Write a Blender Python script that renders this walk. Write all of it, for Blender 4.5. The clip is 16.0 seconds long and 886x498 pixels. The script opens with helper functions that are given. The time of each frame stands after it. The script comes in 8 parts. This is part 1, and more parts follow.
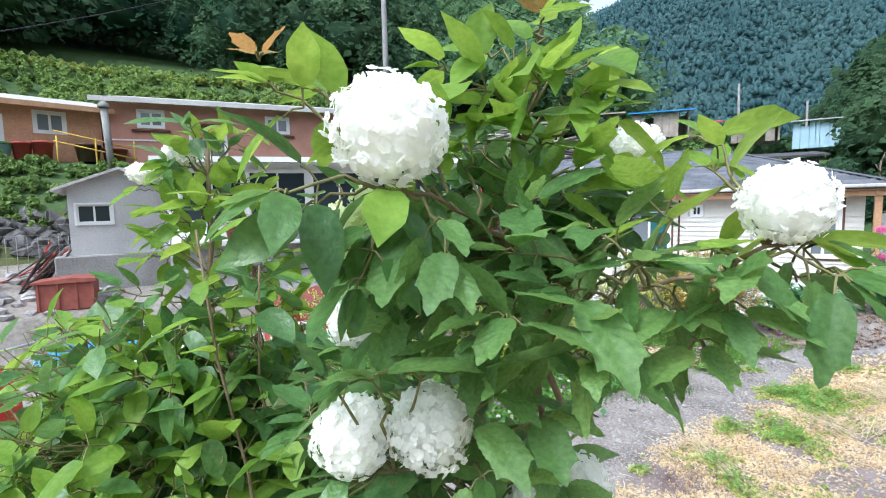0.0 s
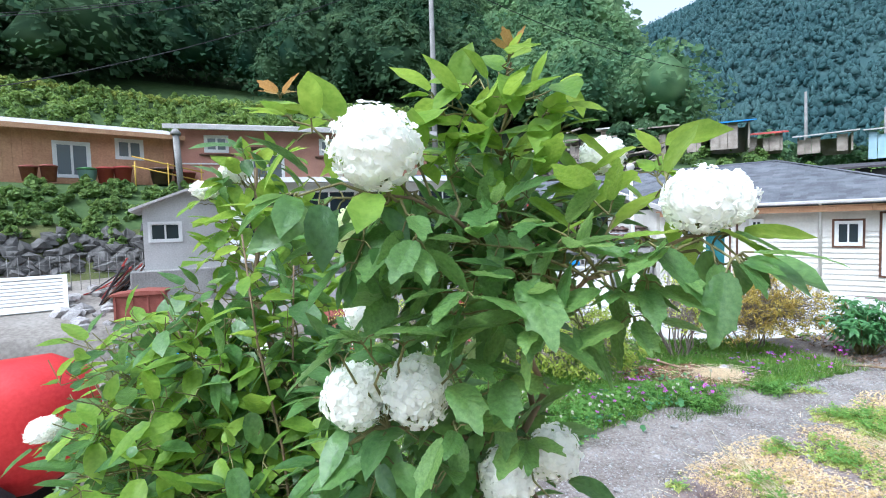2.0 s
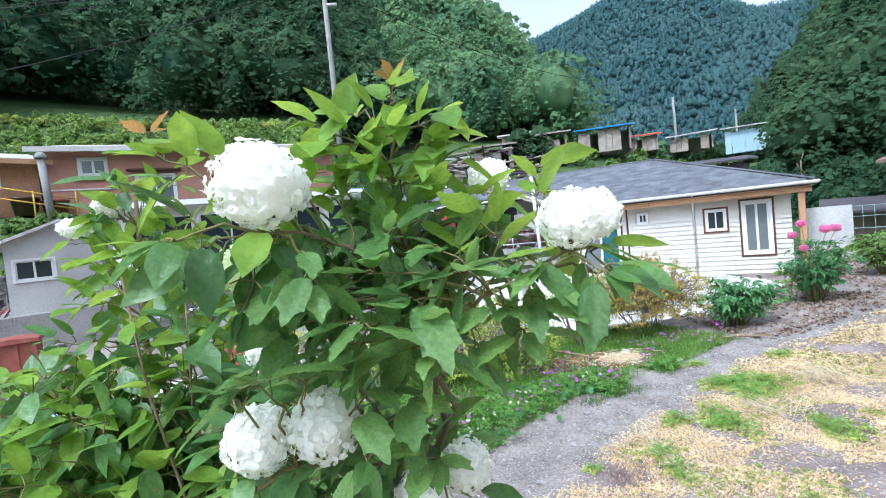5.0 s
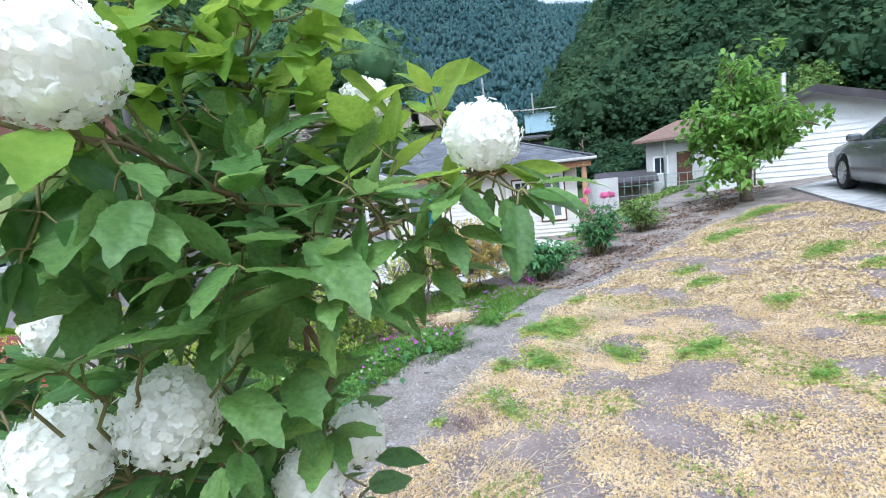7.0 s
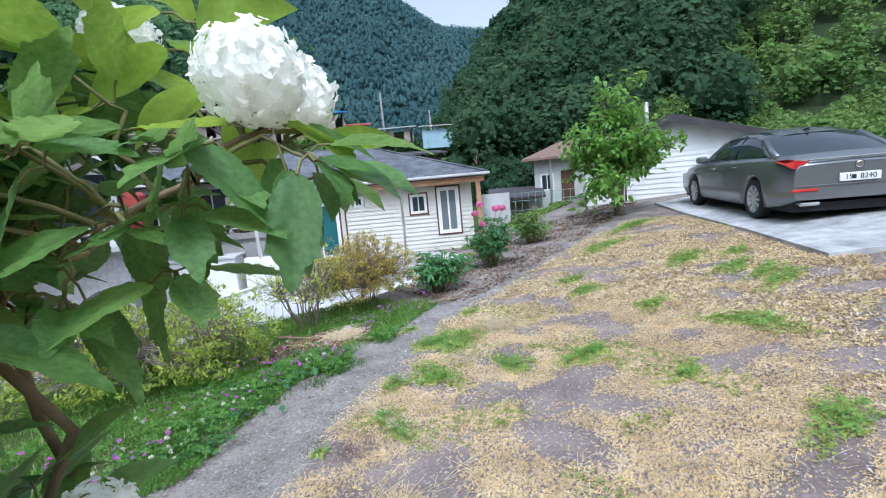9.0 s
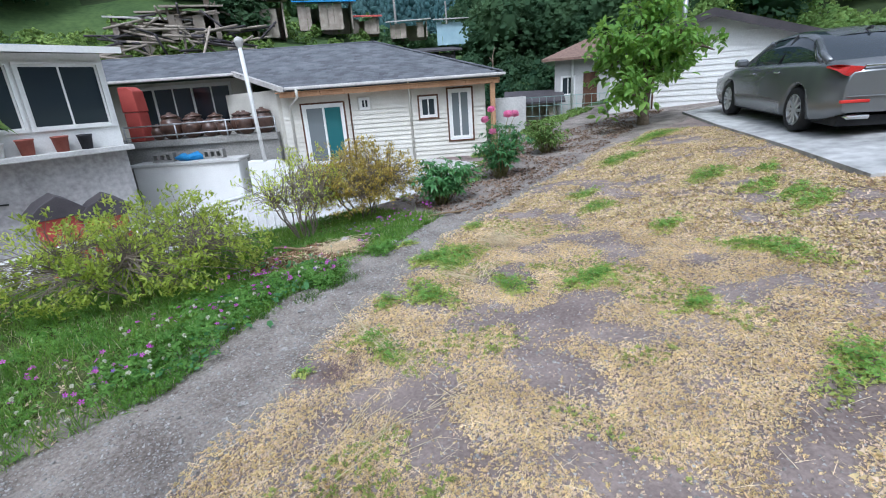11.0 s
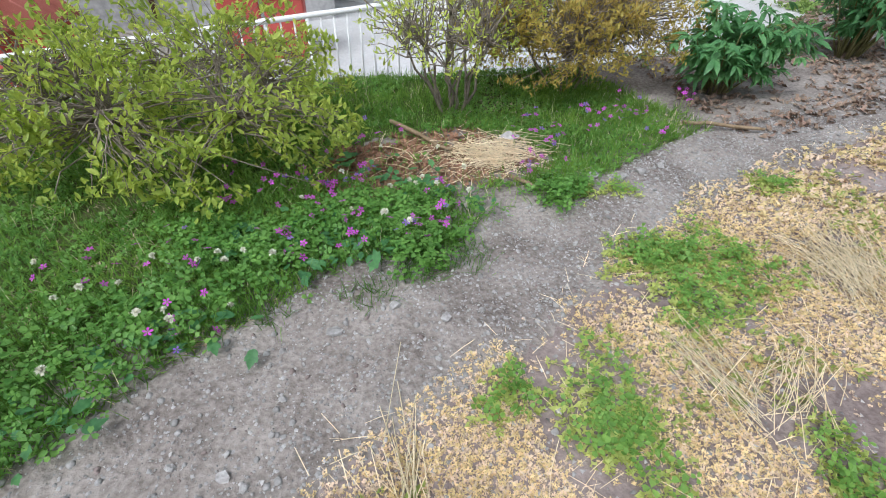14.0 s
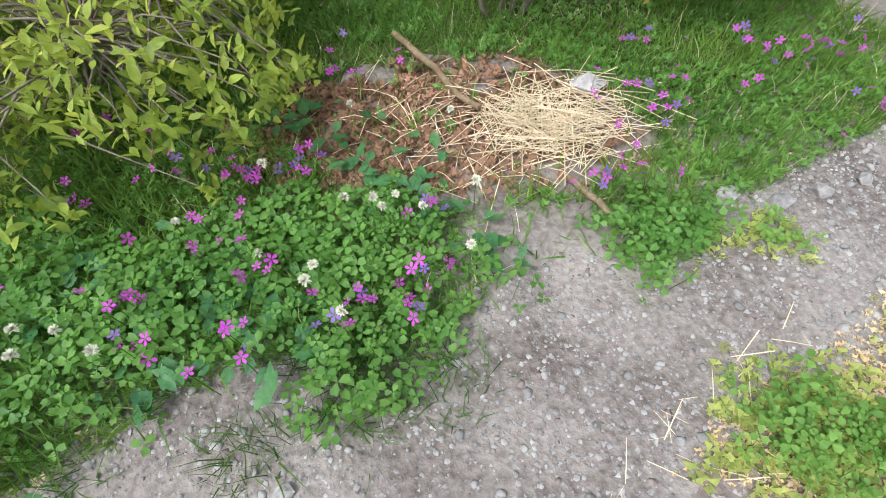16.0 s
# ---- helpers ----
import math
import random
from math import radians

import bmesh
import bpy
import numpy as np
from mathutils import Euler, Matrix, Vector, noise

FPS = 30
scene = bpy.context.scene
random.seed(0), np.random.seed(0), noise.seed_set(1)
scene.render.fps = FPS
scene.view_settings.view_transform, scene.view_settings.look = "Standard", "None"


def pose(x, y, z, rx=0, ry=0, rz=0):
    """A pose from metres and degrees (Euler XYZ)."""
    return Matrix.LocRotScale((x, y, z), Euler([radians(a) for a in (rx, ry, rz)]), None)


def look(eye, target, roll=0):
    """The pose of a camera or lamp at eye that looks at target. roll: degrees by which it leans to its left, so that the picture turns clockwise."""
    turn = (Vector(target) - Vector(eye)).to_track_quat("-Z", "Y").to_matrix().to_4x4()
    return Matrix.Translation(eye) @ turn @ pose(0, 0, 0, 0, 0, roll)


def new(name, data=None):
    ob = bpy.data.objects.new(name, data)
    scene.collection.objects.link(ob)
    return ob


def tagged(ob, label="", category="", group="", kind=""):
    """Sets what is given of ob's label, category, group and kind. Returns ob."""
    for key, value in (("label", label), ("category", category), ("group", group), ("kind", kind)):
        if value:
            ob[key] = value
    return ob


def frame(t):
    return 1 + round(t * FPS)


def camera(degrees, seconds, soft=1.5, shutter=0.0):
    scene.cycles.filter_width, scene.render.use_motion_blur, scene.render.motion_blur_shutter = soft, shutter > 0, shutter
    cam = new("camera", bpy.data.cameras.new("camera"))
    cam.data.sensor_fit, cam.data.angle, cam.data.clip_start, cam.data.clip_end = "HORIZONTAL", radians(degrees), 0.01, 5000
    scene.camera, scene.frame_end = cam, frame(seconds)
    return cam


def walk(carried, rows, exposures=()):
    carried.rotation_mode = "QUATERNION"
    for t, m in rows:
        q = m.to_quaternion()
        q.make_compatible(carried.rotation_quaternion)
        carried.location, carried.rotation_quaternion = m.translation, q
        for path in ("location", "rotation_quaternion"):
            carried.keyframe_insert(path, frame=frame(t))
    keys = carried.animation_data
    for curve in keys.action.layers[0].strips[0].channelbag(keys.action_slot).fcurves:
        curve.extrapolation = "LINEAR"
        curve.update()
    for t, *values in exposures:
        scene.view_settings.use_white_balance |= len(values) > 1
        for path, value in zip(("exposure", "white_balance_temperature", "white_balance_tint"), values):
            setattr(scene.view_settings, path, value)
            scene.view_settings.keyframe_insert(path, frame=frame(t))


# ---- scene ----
cam = camera(87.2, 16.0, soft=1.05)
# seconds, place in metres, then yaw, pitch and roll in degrees
ROWS = [
    (0, 0.121, -0.021, 1.633, -0.91, -5.12, 1.17),
    (0.5, 0.136, -0.142, 1.588, 0.53, -7.01, 0.07),
    (1, 0.220, -0.132, 1.559, 3.98, -7.73, -0.12),
    (1.5, 0.295, -0.113, 1.585, 6.12, -5.80, 0.60),
    (2, 0.217, -0.150, 1.607, 5.05, -2.85, 1.55),
    (2.5, 0.307, -0.085, 1.653, 4.12, -1.39, 3.13),
    (3, 0.238, -0.146, 1.653, 3.33, -0.36, 3.53),
    (5.5, 0.249, -0.163, 1.628, -9.91, -4.09, 6.19),
    (6, 0.164, -0.156, 1.627, -15.06, -6.31, 6.44),
    (6.5, 0.217, -0.048, 1.568, -20.22, -7.34, 6.25),
    (7, 0.178, -0.032, 1.576, -26.98, -7.78, 5.98),
    (7.5, 0.151, 0.069, 1.560, -34.89, -7.39, 5.29),
    (8, 0.278, 0.092, 1.510, -39.75, -6.31, 5.08),
    (10.5, 0.421, -0.002, 1.553, -37.76, -14.17, 4.32),
    (11, 0.636, 0.230, 1.512, -37.36, -18.50, 3.94),
    (11.5, 0.936, 0.468, 1.427, -32.85, -22.15, 2.86),
    (12, 1.155, 0.837, 1.425, -24.57, -24.64, 0.98),
    (12.5, 1.269, 1.199, 1.416, -17.15, -27.00, 0.76),
    (13, 1.387, 1.558, 1.357, -10.48, -31.54, 0.08),
    (13.5, 1.538, 1.957, 1.319, -8.08, -35.98, -1.00),
    (14, 1.822, 2.365, 1.314, -9.89, -39.27, -1.16),
    (14.5, 2.020, 2.650, 1.246, -8.92, -43.21, 0.24),
    (15, 2.065, 3.014, 1.176, -4.49, -48.96, -2.43),
    (15.5, 2.150, 3.284, 1.133, 0.82, -53.01, -0.19),
    (16, 2.226, 3.515, 1.102, 0.80, -56.69, 0.64),
]
walk(cam, [(t, pose(x, y, z, 90 + pitch, roll, yaw)) for t, x, y, z, yaw, pitch, roll in ROWS],
     exposures=[(0.0, 1.06, 5550, 10), (2.5, 1.10, 5350, 10), (6.5, 0.97, 5350, 10), (8.0, 0.72, 5300, 10), (10.5, 0.48, 5400, 10), (11.5, 0.38, 5600, 10), (13.5, 0.42, 5800, 10), (15.0, 0.64, 5950, 10), (16.0, 0.76, 6000, 10)])

# ---- daylight: hazy bright sky, weak broad sun ----
SUN_EL, SUN_AZ = radians(55), radians(222)
world = bpy.data.worlds.new("sky")
scene.world = world
world.use_nodes = True
wn = world.node_tree
sky = wn.nodes.new("ShaderNodeTexSky")
sky.sky_type = "NISHITA"
sky.sun_disc = False
sky.sun_elevation, sky.sun_rotation = SUN_EL, SUN_AZ
sky.dust_density, sky.air_density = 4.0, 1.2
wn.nodes["Background"].inputs["Strength"].default_value = 0.15
haze = wn.nodes.new("ShaderNodeHueSaturation")
haze.inputs["Saturation"].default_value = 0.25
wn.links.new(sky.outputs[0], haze.inputs["Color"])
wn.links.new(haze.outputs[0], wn.nodes["Background"].inputs["Color"])
sun = new("sun", bpy.data.lights.new("sun", "SUN"))
sun.data.energy, sun.data.angle, sun.data.color = 1.0, radians(16), (1.0, 0.98, 0.94)
sun.matrix_world = look((0, 0, 40), (-40 * math.cos(SUN_EL) * math.sin(SUN_AZ), -40 * math.cos(SUN_EL) * math.cos(SUN_AZ), 40 - 40 * math.sin(SUN_EL)))

# ---- materials ----
def material(name, dark, light, rough=0.8, scale=8.0, bump=0.3, metal=0.0, fine=60.0, spread=0.0, leaf=0.0, spec=0.3):
    """Two colours mixed by a coarse and a fine noise, with a fine relief. spread: how far pieces differ. leaf: share of light let through."""
    m = bpy.data.materials.new(name)
    m.use_nodes = True
    nt = m.node_tree
    b = nt.nodes["Principled BSDF"]
    tc = nt.nodes.new("ShaderNodeTexCoord")
    n1, n2 = nt.nodes.new("ShaderNodeTexNoise"), nt.nodes.new("ShaderNodeTexNoise")
    n1.inputs["Scale"].default_value, n1.inputs["Detail"].default_value = scale, 6
    n2.inputs["Scale"].default_value, n2.inputs["Detail"].default_value = fine, 4
    for n in (n1, n2):
        nt.links.new(tc.outputs["Object"], n.inputs["Vector"])
    avg = nt.nodes.new("ShaderNodeMath")
    avg.operation = "MULTIPLY_ADD"
    avg.inputs[1].default_value = 0.45
    nt.links.new(n2.outputs["Fac"], avg.inputs[0])
    half = nt.nodes.new("ShaderNodeMath")
    half.operation = "MULTIPLY"
    half.inputs[1].default_value = 0.55
    nt.links.new(n1.outputs["Fac"], half.inputs[0])
    nt.links.new(half.outputs[0], avg.inputs[2])
    ramp = nt.nodes.new("ShaderNodeValToRGB")
    ramp.color_ramp.elements[0].position, ramp.color_ramp.elements[1].position = 0.36, 0.64
    ramp.color_ramp.elements[0].color, ramp.color_ramp.elements[1].color = (*dark, 1), (*light, 1)
    nt.links.new(avg.outputs[0], ramp.inputs["Fac"])
    colour = ramp.outputs["Color"]
    if spread:
        hsv = nt.nodes.new("ShaderNodeHueSaturation")
        geo, info = nt.nodes.new("ShaderNodeNewGeometry"), nt.nodes.new("ShaderNodeObjectInfo")
        both = nt.nodes.new("ShaderNodeMath")
        both.operation = "ADD"
        nt.links.new(geo.outputs["Random Per Island"], both.inputs[0])
        nt.links.new(info.outputs["Random"], both.inputs[1])
        span = nt.nodes.new("ShaderNodeMapRange")
        span.inputs["From Max"].default_value = 2.0
        span.inputs["To Min"].default_value, span.inputs["To Max"].default_value = 1 - 1.6 * spread, 1 + 1.6 * spread
        nt.links.new(both.outputs[0], span.inputs["Value"])
        nt.links.new(span.outputs[0], hsv.inputs["Value"])
        hue = nt.nodes.new("ShaderNodeMapRange")
        hue.inputs["From Max"].default_value = 2.0
        hue.inputs["To Min"].default_value, hue.inputs["To Max"].default_value = 0.5 + 0.07 * spread, 0.5 - 0.07 * spread
        nt.links.new(both.outputs[0], hue.inputs["Value"])
        nt.links.new(hue.outputs[0], hsv.inputs["Hue"])
        nt.links.new(colour, hsv.inputs["Color"])
        colour = hsv.outputs["Color"]
    nt.links.new(colour, b.inputs["Base Color"])
    b.inputs["Roughness"].default_value, b.inputs["Metallic"].default_value = rough, metal
    b.inputs["Specular IOR Level"].default_value = spec
    if bump:
        bp = nt.nodes.new("ShaderNodeBump")
        bp.inputs["Strength"].default_value, bp.inputs["Distance"].default_value = bump, 0.02
        nt.links.new(avg.outputs[0], bp.inputs["Height"])
        nt.links.new(bp.outputs[0], b.inputs["Normal"])
    if leaf:
        tr, mix = nt.nodes.new("ShaderNodeBsdfTranslucent"), nt.nodes.new("ShaderNodeMixShader")
        warm = nt.nodes.new("ShaderNodeHueSaturation")
        warm.inputs["Hue"].default_value, warm.inputs["Value"].default_value = 0.475, 1.7
        nt.links.new(colour, warm.inputs["Color"])
        nt.links.new(warm.outputs[0], tr.inputs["Color"])
        mix.inputs["Fac"].default_value = leaf
        nt.links.new(b.outputs[0], mix.inputs[1])
        nt.links.new(tr.outputs[0], mix.inputs[2])
        nt.links.new(mix.outputs[0], nt.nodes["Material Output"].inputs["Surface"])
    return m


def glass_pane(name, tint=(0.03, 0.04, 0.05)):
    m = material(name, tint, tint, rough=0.06, bump=0.0, spec=0.6)
    return m


M_SOIL = material("grey_gravel_soil", (0.135, 0.112, 0.097), (0.365, 0.325, 0.290), 0.95, 3.0, 1.0, fine=48)
M_YARD = material("dusty_brown_yard", (0.17, 0.15, 0.125), (0.34, 0.31, 0.27), 0.95, 0.9, 0.8, fine=12)
M_PATCHY = material("mauve_brown_soil", (0.15, 0.115, 0.105), (0.32, 0.262, 0.238), 0.95, 2.5, 0.9, fine=45)
M_BANK = material("bank_earth_and_grass", (0.05, 0.07, 0.02), (0.13, 0.14, 0.05), 0.95, 1.2, 0.8, fine=18)
M_HILL = material("hill_undergrowth", (0.035, 0.07, 0.022), (0.09, 0.145, 0.045), 0.95, 0.25, 0.6, fine=3)
M_CONCRETE = material("weathered_concrete", (0.19, 0.185, 0.175), (0.38, 0.37, 0.35), 0.85, 1.1, 0.3, fine=24)
M_STAINED = material("stained_concrete", (0.25, 0.245, 0.24), (0.52, 0.51, 0.50), 0.85, 0.8, 0.3, fine=9)
M_PALE_CONCRETE = material("pale_concrete", (0.42, 0.415, 0.40), (0.60, 0.595, 0.58), 0.85, 1.2, 0.2, fine=25)
M_WHITE = material("white_paint", (0.70, 0.70, 0.68), (0.82, 0.82, 0.80), 0.55, 1.5, 0.1, fine=30)
M_SIDING = material("cream_white_siding", (0.57, 0.55, 0.49), (0.68, 0.66, 0.60), 0.6, 2.0, 0.08, fine=20, spread=0.03)
M_WOOD = material("orange_brown_eave_wood", (0.40, 0.22, 0.12), (0.55, 0.33, 0.19), 0.6, 3.0, 0.15, fine=20)
M_CLAD = material("honey_wood_cladding", (0.42, 0.22, 0.12), (0.60, 0.35, 0.20), 0.6, 2.0, 0.15, fine=14, spread=0.08)
M_PINK = material("salmon_stucco", (0.42, 0.21, 0.16), (0.54, 0.29, 0.22), 0.9, 1.5, 0.3, fine=30)
M_BROWN = material("dark_brown_wood", (0.06, 0.03, 0.02), (0.14, 0.07, 0.04), 0.7, 4, 0.2)
M_ROOF = material("grey_asphalt_shingle", (0.085, 0.092, 0.105), (0.165, 0.172, 0.190), 0.9, 2.0, 0.4, fine=60, spread=0.26)
M_TIN = material("pale_tin_roof", (0.42, 0.40, 0.38), (0.62, 0.60, 0.58), 0.5, 1.5, 0.1, fine=15)
M_DARKTIN = material("dark_brown_metal_roof", (0.045, 0.04, 0.045), (0.09, 0.08, 0.085), 0.5, 2, 0.1)
M_GLASS = glass_pane("dark_window_glass")
M_TEAL_GLASS = glass_pane("teal_window_glass", (0.03, 0.13, 0.14))
M_GREY_GLASS = glass_pane("grey_window_glass", (0.16, 0.18, 0.19))
M_BLACK = material("black_rubber", (0.012, 0.012, 0.013), (0.03, 0.03, 0.032), 0.7, 10, 0.1)
M_STEEL = material("galvanised_steel", (0.35, 0.36, 0.37), (0.55, 0.56, 0.57), 0.4, 6, 0.05, metal=0.6)
M_CAR = material("dark_grey_green_car_paint", (0.20, 0.212, 0.222), (0.215, 0.228, 0.240), 0.22, 3, 0.0, metal=0.55, spec=0.7)
M_CHROME = material("chrome", (0.6, 0.6, 0.6), (0.7, 0.7, 0.7), 0.15, 5, 0.0, metal=1.0)
M_RIM = material("silver_alloy", (0.50, 0.51, 0.52), (0.62, 0.63, 0.64), 0.35, 5, 0.0, metal=0.5)
M_RED_LAMP = material("red_lamp_lens", (0.45, 0.02, 0.02), (0.6, 0.04, 0.03), 0.2, 5, 0.0, spec=0.6)
M_RED = material("bright_red_paint", (0.62, 0.03, 0.035), (0.75, 0.06, 0.06), 0.45, 4, 0.05)
M_RED_BIN = material("faded_red_plastic", (0.38, 0.06, 0.05), (0.5, 0.10, 0.08), 0.6, 3, 0.1)
M_JAR = material("brown_glazed_earthenware", (0.055, 0.030, 0.022), (0.13, 0.075, 0.055), 0.3, 5, 0.1, spec=0.5)
M_TERRACOTTA = material("brick_red_plastic_pot", (0.25, 0.07, 0.05), (0.36, 0.12, 0.09), 0.6, 6, 0.1)
M_POT_BLACK = material("black_plastic_pot", (0.02, 0.022, 0.026), (0.05, 0.05, 0.055), 0.6, 6, 0.1)
M_POT_WHITE = material("white_ceramic_pot", (0.6, 0.6, 0.57), (0.75, 0.74, 0.72), 0.5, 6, 0.1)
M_BLUE = material("blue_tarpaulin", (0.02, 0.20, 0.50), (0.06, 0.33, 0.68), 0.5, 6, 0.3)
M_BLUE_WALL = material("pale_blue_wall", (0.35, 0.52, 0.62), (0.45, 0.62, 0.70), 0.7, 2, 0.1)
M_BARK = material("grey_brown_bark", (0.10, 0.075, 0.05), (0.24, 0.19, 0.14), 0.9, 12, 0.6, fine=70)
M_PALE_TWIG = material("pale_grey_twig", (0.15, 0.125, 0.10), (0.31, 0.265, 0.21), 0.9, 14, 0.3, fine=70)
M_STEM = material("tan_brown_stem", (0.17, 0.115, 0.065), (0.32, 0.24, 0.15), 0.8, 20, 0.3)
M_TWIG = material("olive_brown_twig", (0.14, 0.13, 0.05), (0.26, 0.24, 0.10), 0.7, 20, 0.2)
M_LEAF = material("viburnum_leaf", (0.088, 0.195, 0.050), (0.185, 0.345, 0.098), 0.30, 14, 0.3, fine=120, spread=0.30, leaf=0.40, spec=0.6)
M_YOUNG = material("young_yellow_green_leaf", (0.15, 0.29, 0.035), (0.27, 0.42, 0.065), 0.40, 14, 0.2, fine=120, spread=0.22, leaf=0.42)
M_BRONZE = material("bronze_young_leaf", (0.30, 0.19, 0.05), (0.40, 0.28, 0.08), 0.5, 14, 0.2, spread=0.15, leaf=0.4)
M_PETAL = material("white_petal", (0.84, 0.84, 0.79), (0.92, 0.92, 0.89), 0.6, 30, 0.1, spread=0.03, leaf=0.3)
M_LIME_PETAL = material("greenish_white_petal", (0.55, 0.66, 0.32), (0.74, 0.80, 0.55), 0.6, 30, 0.1, spread=0.05, leaf=0.3)
M_PINKPETAL = material("pink_petal", (0.66, 0.17, 0.36), (0.84, 0.38, 0.54), 0.6, 20, 0.1, spread=0.12, leaf=0.25)
M_GERANIUM = material("pink_red_petal", (0.62, 0.05, 0.14), (0.80, 0.12, 0.24), 0.6, 20, 0.1, spread=0.15, leaf=0.2)
M_MAGENTA = material("magenta_petal", (0.50, 0.05, 0.47), (0.70, 0.13, 0.66), 0.6, 20, 0.1, spread=0.15, leaf=0.3)
M_VIOLET = material("violet_petal", (0.22, 0.09, 0.42), (0.34, 0.18, 0.55), 0.6, 20, 0.1, spread=0.15, leaf=0.3)
M_CREAM = material("cream_clover_head", (0.62, 0.62, 0.46), (0.80, 0.79, 0.66), 0.8, 20, 0.2)
M_GRASS = material("green_grass", (0.060, 0.150, 0.022), (0.170, 0.320, 0.055), 0.6, 2.2, 0.0, spread=0.34, leaf=0.38)
M_CLOVER = material("clover_leaf", (0.115, 0.265, 0.048), (0.23, 0.42, 0.095), 0.5, 6, 0.0, spread=0.2, leaf=0.38)
M_WEED = material("bright_green_weed", (0.16, 0.32, 0.06), (0.29, 0.47, 0.11), 0.55, 6, 0.0, spread=0.2, leaf=0.35)
M_LIME = material("yellow_green_weed", (0.25, 0.32, 0.075), (0.42, 0.47, 0.15), 0.7, 4, 0.0, spread=0.22, leaf=0.3)
M_DRY = material("dry_yellow_weed", (0.47, 0.37, 0.165), (0.68, 0.575, 0.31), 0.85, 4, 0.0, spread=0.24, leaf=0.2)
M_TAN = material("dry_tan_weed", (0.42, 0.325, 0.215), (0.64, 0.53, 0.38), 0.85, 4, 0.0, spread=0.22, leaf=0.15)
M_STRAW = material("straw", (0.70, 0.58, 0.36), (0.88, 0.77, 0.54), 0.75, 8, 0.0, spread=0.2, leaf=0.1)
M_DEADHERB = material("grey_mauve_dead_herb", (0.17, 0.12, 0.11), (0.34, 0.26, 0.24), 0.85, 8, 0.0, spread=0.25)
M_STONE = material("grey_stone", (0.25, 0.235, 0.222), (0.45, 0.435, 0.415), 0.9, 14, 0.5, spread=0.28)
M_AZALEA = material("azalea_leaf", (0.29, 0.40, 0.06), (0.54, 0.62, 0.13), 0.45, 5, 0.0, spread=0.28, leaf=0.5)
M_AZALEA_OLIVE = material("bronze_olive_azalea_leaf", (0.33, 0.26, 0.055), (0.52, 0.45, 0.11), 0.5, 5, 0.0, spread=0.28, leaf=0.4)
M_PEONY = material("peony_leaf", (0.055, 0.165, 0.06), (0.11, 0.27, 0.095), 0.45, 8, 0.1, spread=0.2, leaf=0.3)
M_PERSIMMON = material("persimmon_leaf", (0.09, 0.22, 0.04), (0.19, 0.35, 0.07), 0.42, 6, 0.0, spread=0.25, leaf=0.38)
# floor colour darkened to carry the shade between the trees
M_FLOOR = material("shade_toned_forest_floor", (0.018, 0.032, 0.012), (0.04, 0.06, 0.02), 0.95, 0.3, 0.3, fine=3)
M_WOODS = material("dark_green_woods", (0.024, 0.064, 0.038), (0.095, 0.165, 0.078), 0.9, 0.13, 0.0, fine=0.45, spread=0.07, leaf=0.42, spec=0.1)
M_BROADLEAF = material("broadleaf_woods", (0.068, 0.150, 0.082), (0.205, 0.330, 0.152), 0.9, 0.13, 0.0, fine=0.45, spread=0.07, leaf=0.42, spec=0.1)
# the haze of the distance is mixed into this blue-green base colour
M_FARWOODS = material("hazed_far_woods", (0.075, 0.150, 0.160), (0.120, 0.205, 0.200), 0.95, 0.010, 0.0, fine=0.05, spread=0.01, leaf=0.5, spec=0.0)
M_SLOPE = material("mid_green_slope_vines", (0.08, 0.165, 0.045), (0.235, 0.345, 0.105), 0.8, 0.2, 0.0, fine=1.2, spread=0.12, leaf=0.35, spec=0.1)
M_LIME_VINE = material("yellow_green_vine", (0.20, 0.28, 0.06), (0.38, 0.44, 0.11), 0.7, 0.5, 0.0, fine=4, spread=0.15, leaf=0.3)
M_BRUSH = material("fresh_green_brush", (0.11, 0.20, 0.045), (0.25, 0.36, 0.10), 0.7, 0.35, 0.0, fine=3, spread=0.22, leaf=0.25)


# ---- mesh helpers ----
def mesh_object(name, verts, faces, mat, parent=None, smooth=False, mats=None, index=None):
    me = bpy.data.meshes.new(name)
    me.from_pydata([tuple(v) for v in verts], [], [tuple(int(i) for i in f) for f in faces])
    for m in (mats or [mat]):
        me.materials.append(m)
    if index is not None:
        me.polygons.foreach_set("material_index", np.asarray(index, dtype=np.int32))
    if smooth:
        me.polygons.foreach_set("use_smooth", np.ones(len(me.polygons), dtype=bool))
    ob = new(name, me)
    if parent is not None:
        ob.parent = parent
    return ob


def part(name, bm, mat, parent=None, label="", smooth=False):
    me = bpy.data.meshes.new(name)
    bm.to_mesh(me)
    bm.free()
    me.materials.append(mat)
    if smooth:
        me.polygons.foreach_set("use_smooth", np.ones(len(me.polygons), dtype=bool))
    ob = new(name, me)
    if parent is not None:
        ob.parent = parent
    if label:
        ob["label"] = label
    return ob


def box(lo, hi, bevel=0.0, bm=None, m=None):
    """A box from corner to corner, with its edges rounded off; added to bm where one is given."""
    b = bmesh.new()
    bmesh.ops.create_cube(b, size=1.0)
    lo, hi = Vector(lo), Vector(hi)
    for v in b.verts:
        v.co = Vector([(lo[i] + hi[i]) / 2 + v.co[i] * (hi[i] - lo[i]) for i in range(3)])
    if bevel:
        bmesh.ops.bevel(b, geom=b.edges[:], offset=bevel, segments=1, affect="EDGES")
    if m is not None:
        b.transform(m)
    if bm is None:
        return b
    me = bpy.data.meshes.new("tmp")
    b.to_mesh(me)
    b.free()
    bm.from_mesh(me)
    bpy.data.meshes.remove(me)
    return bm


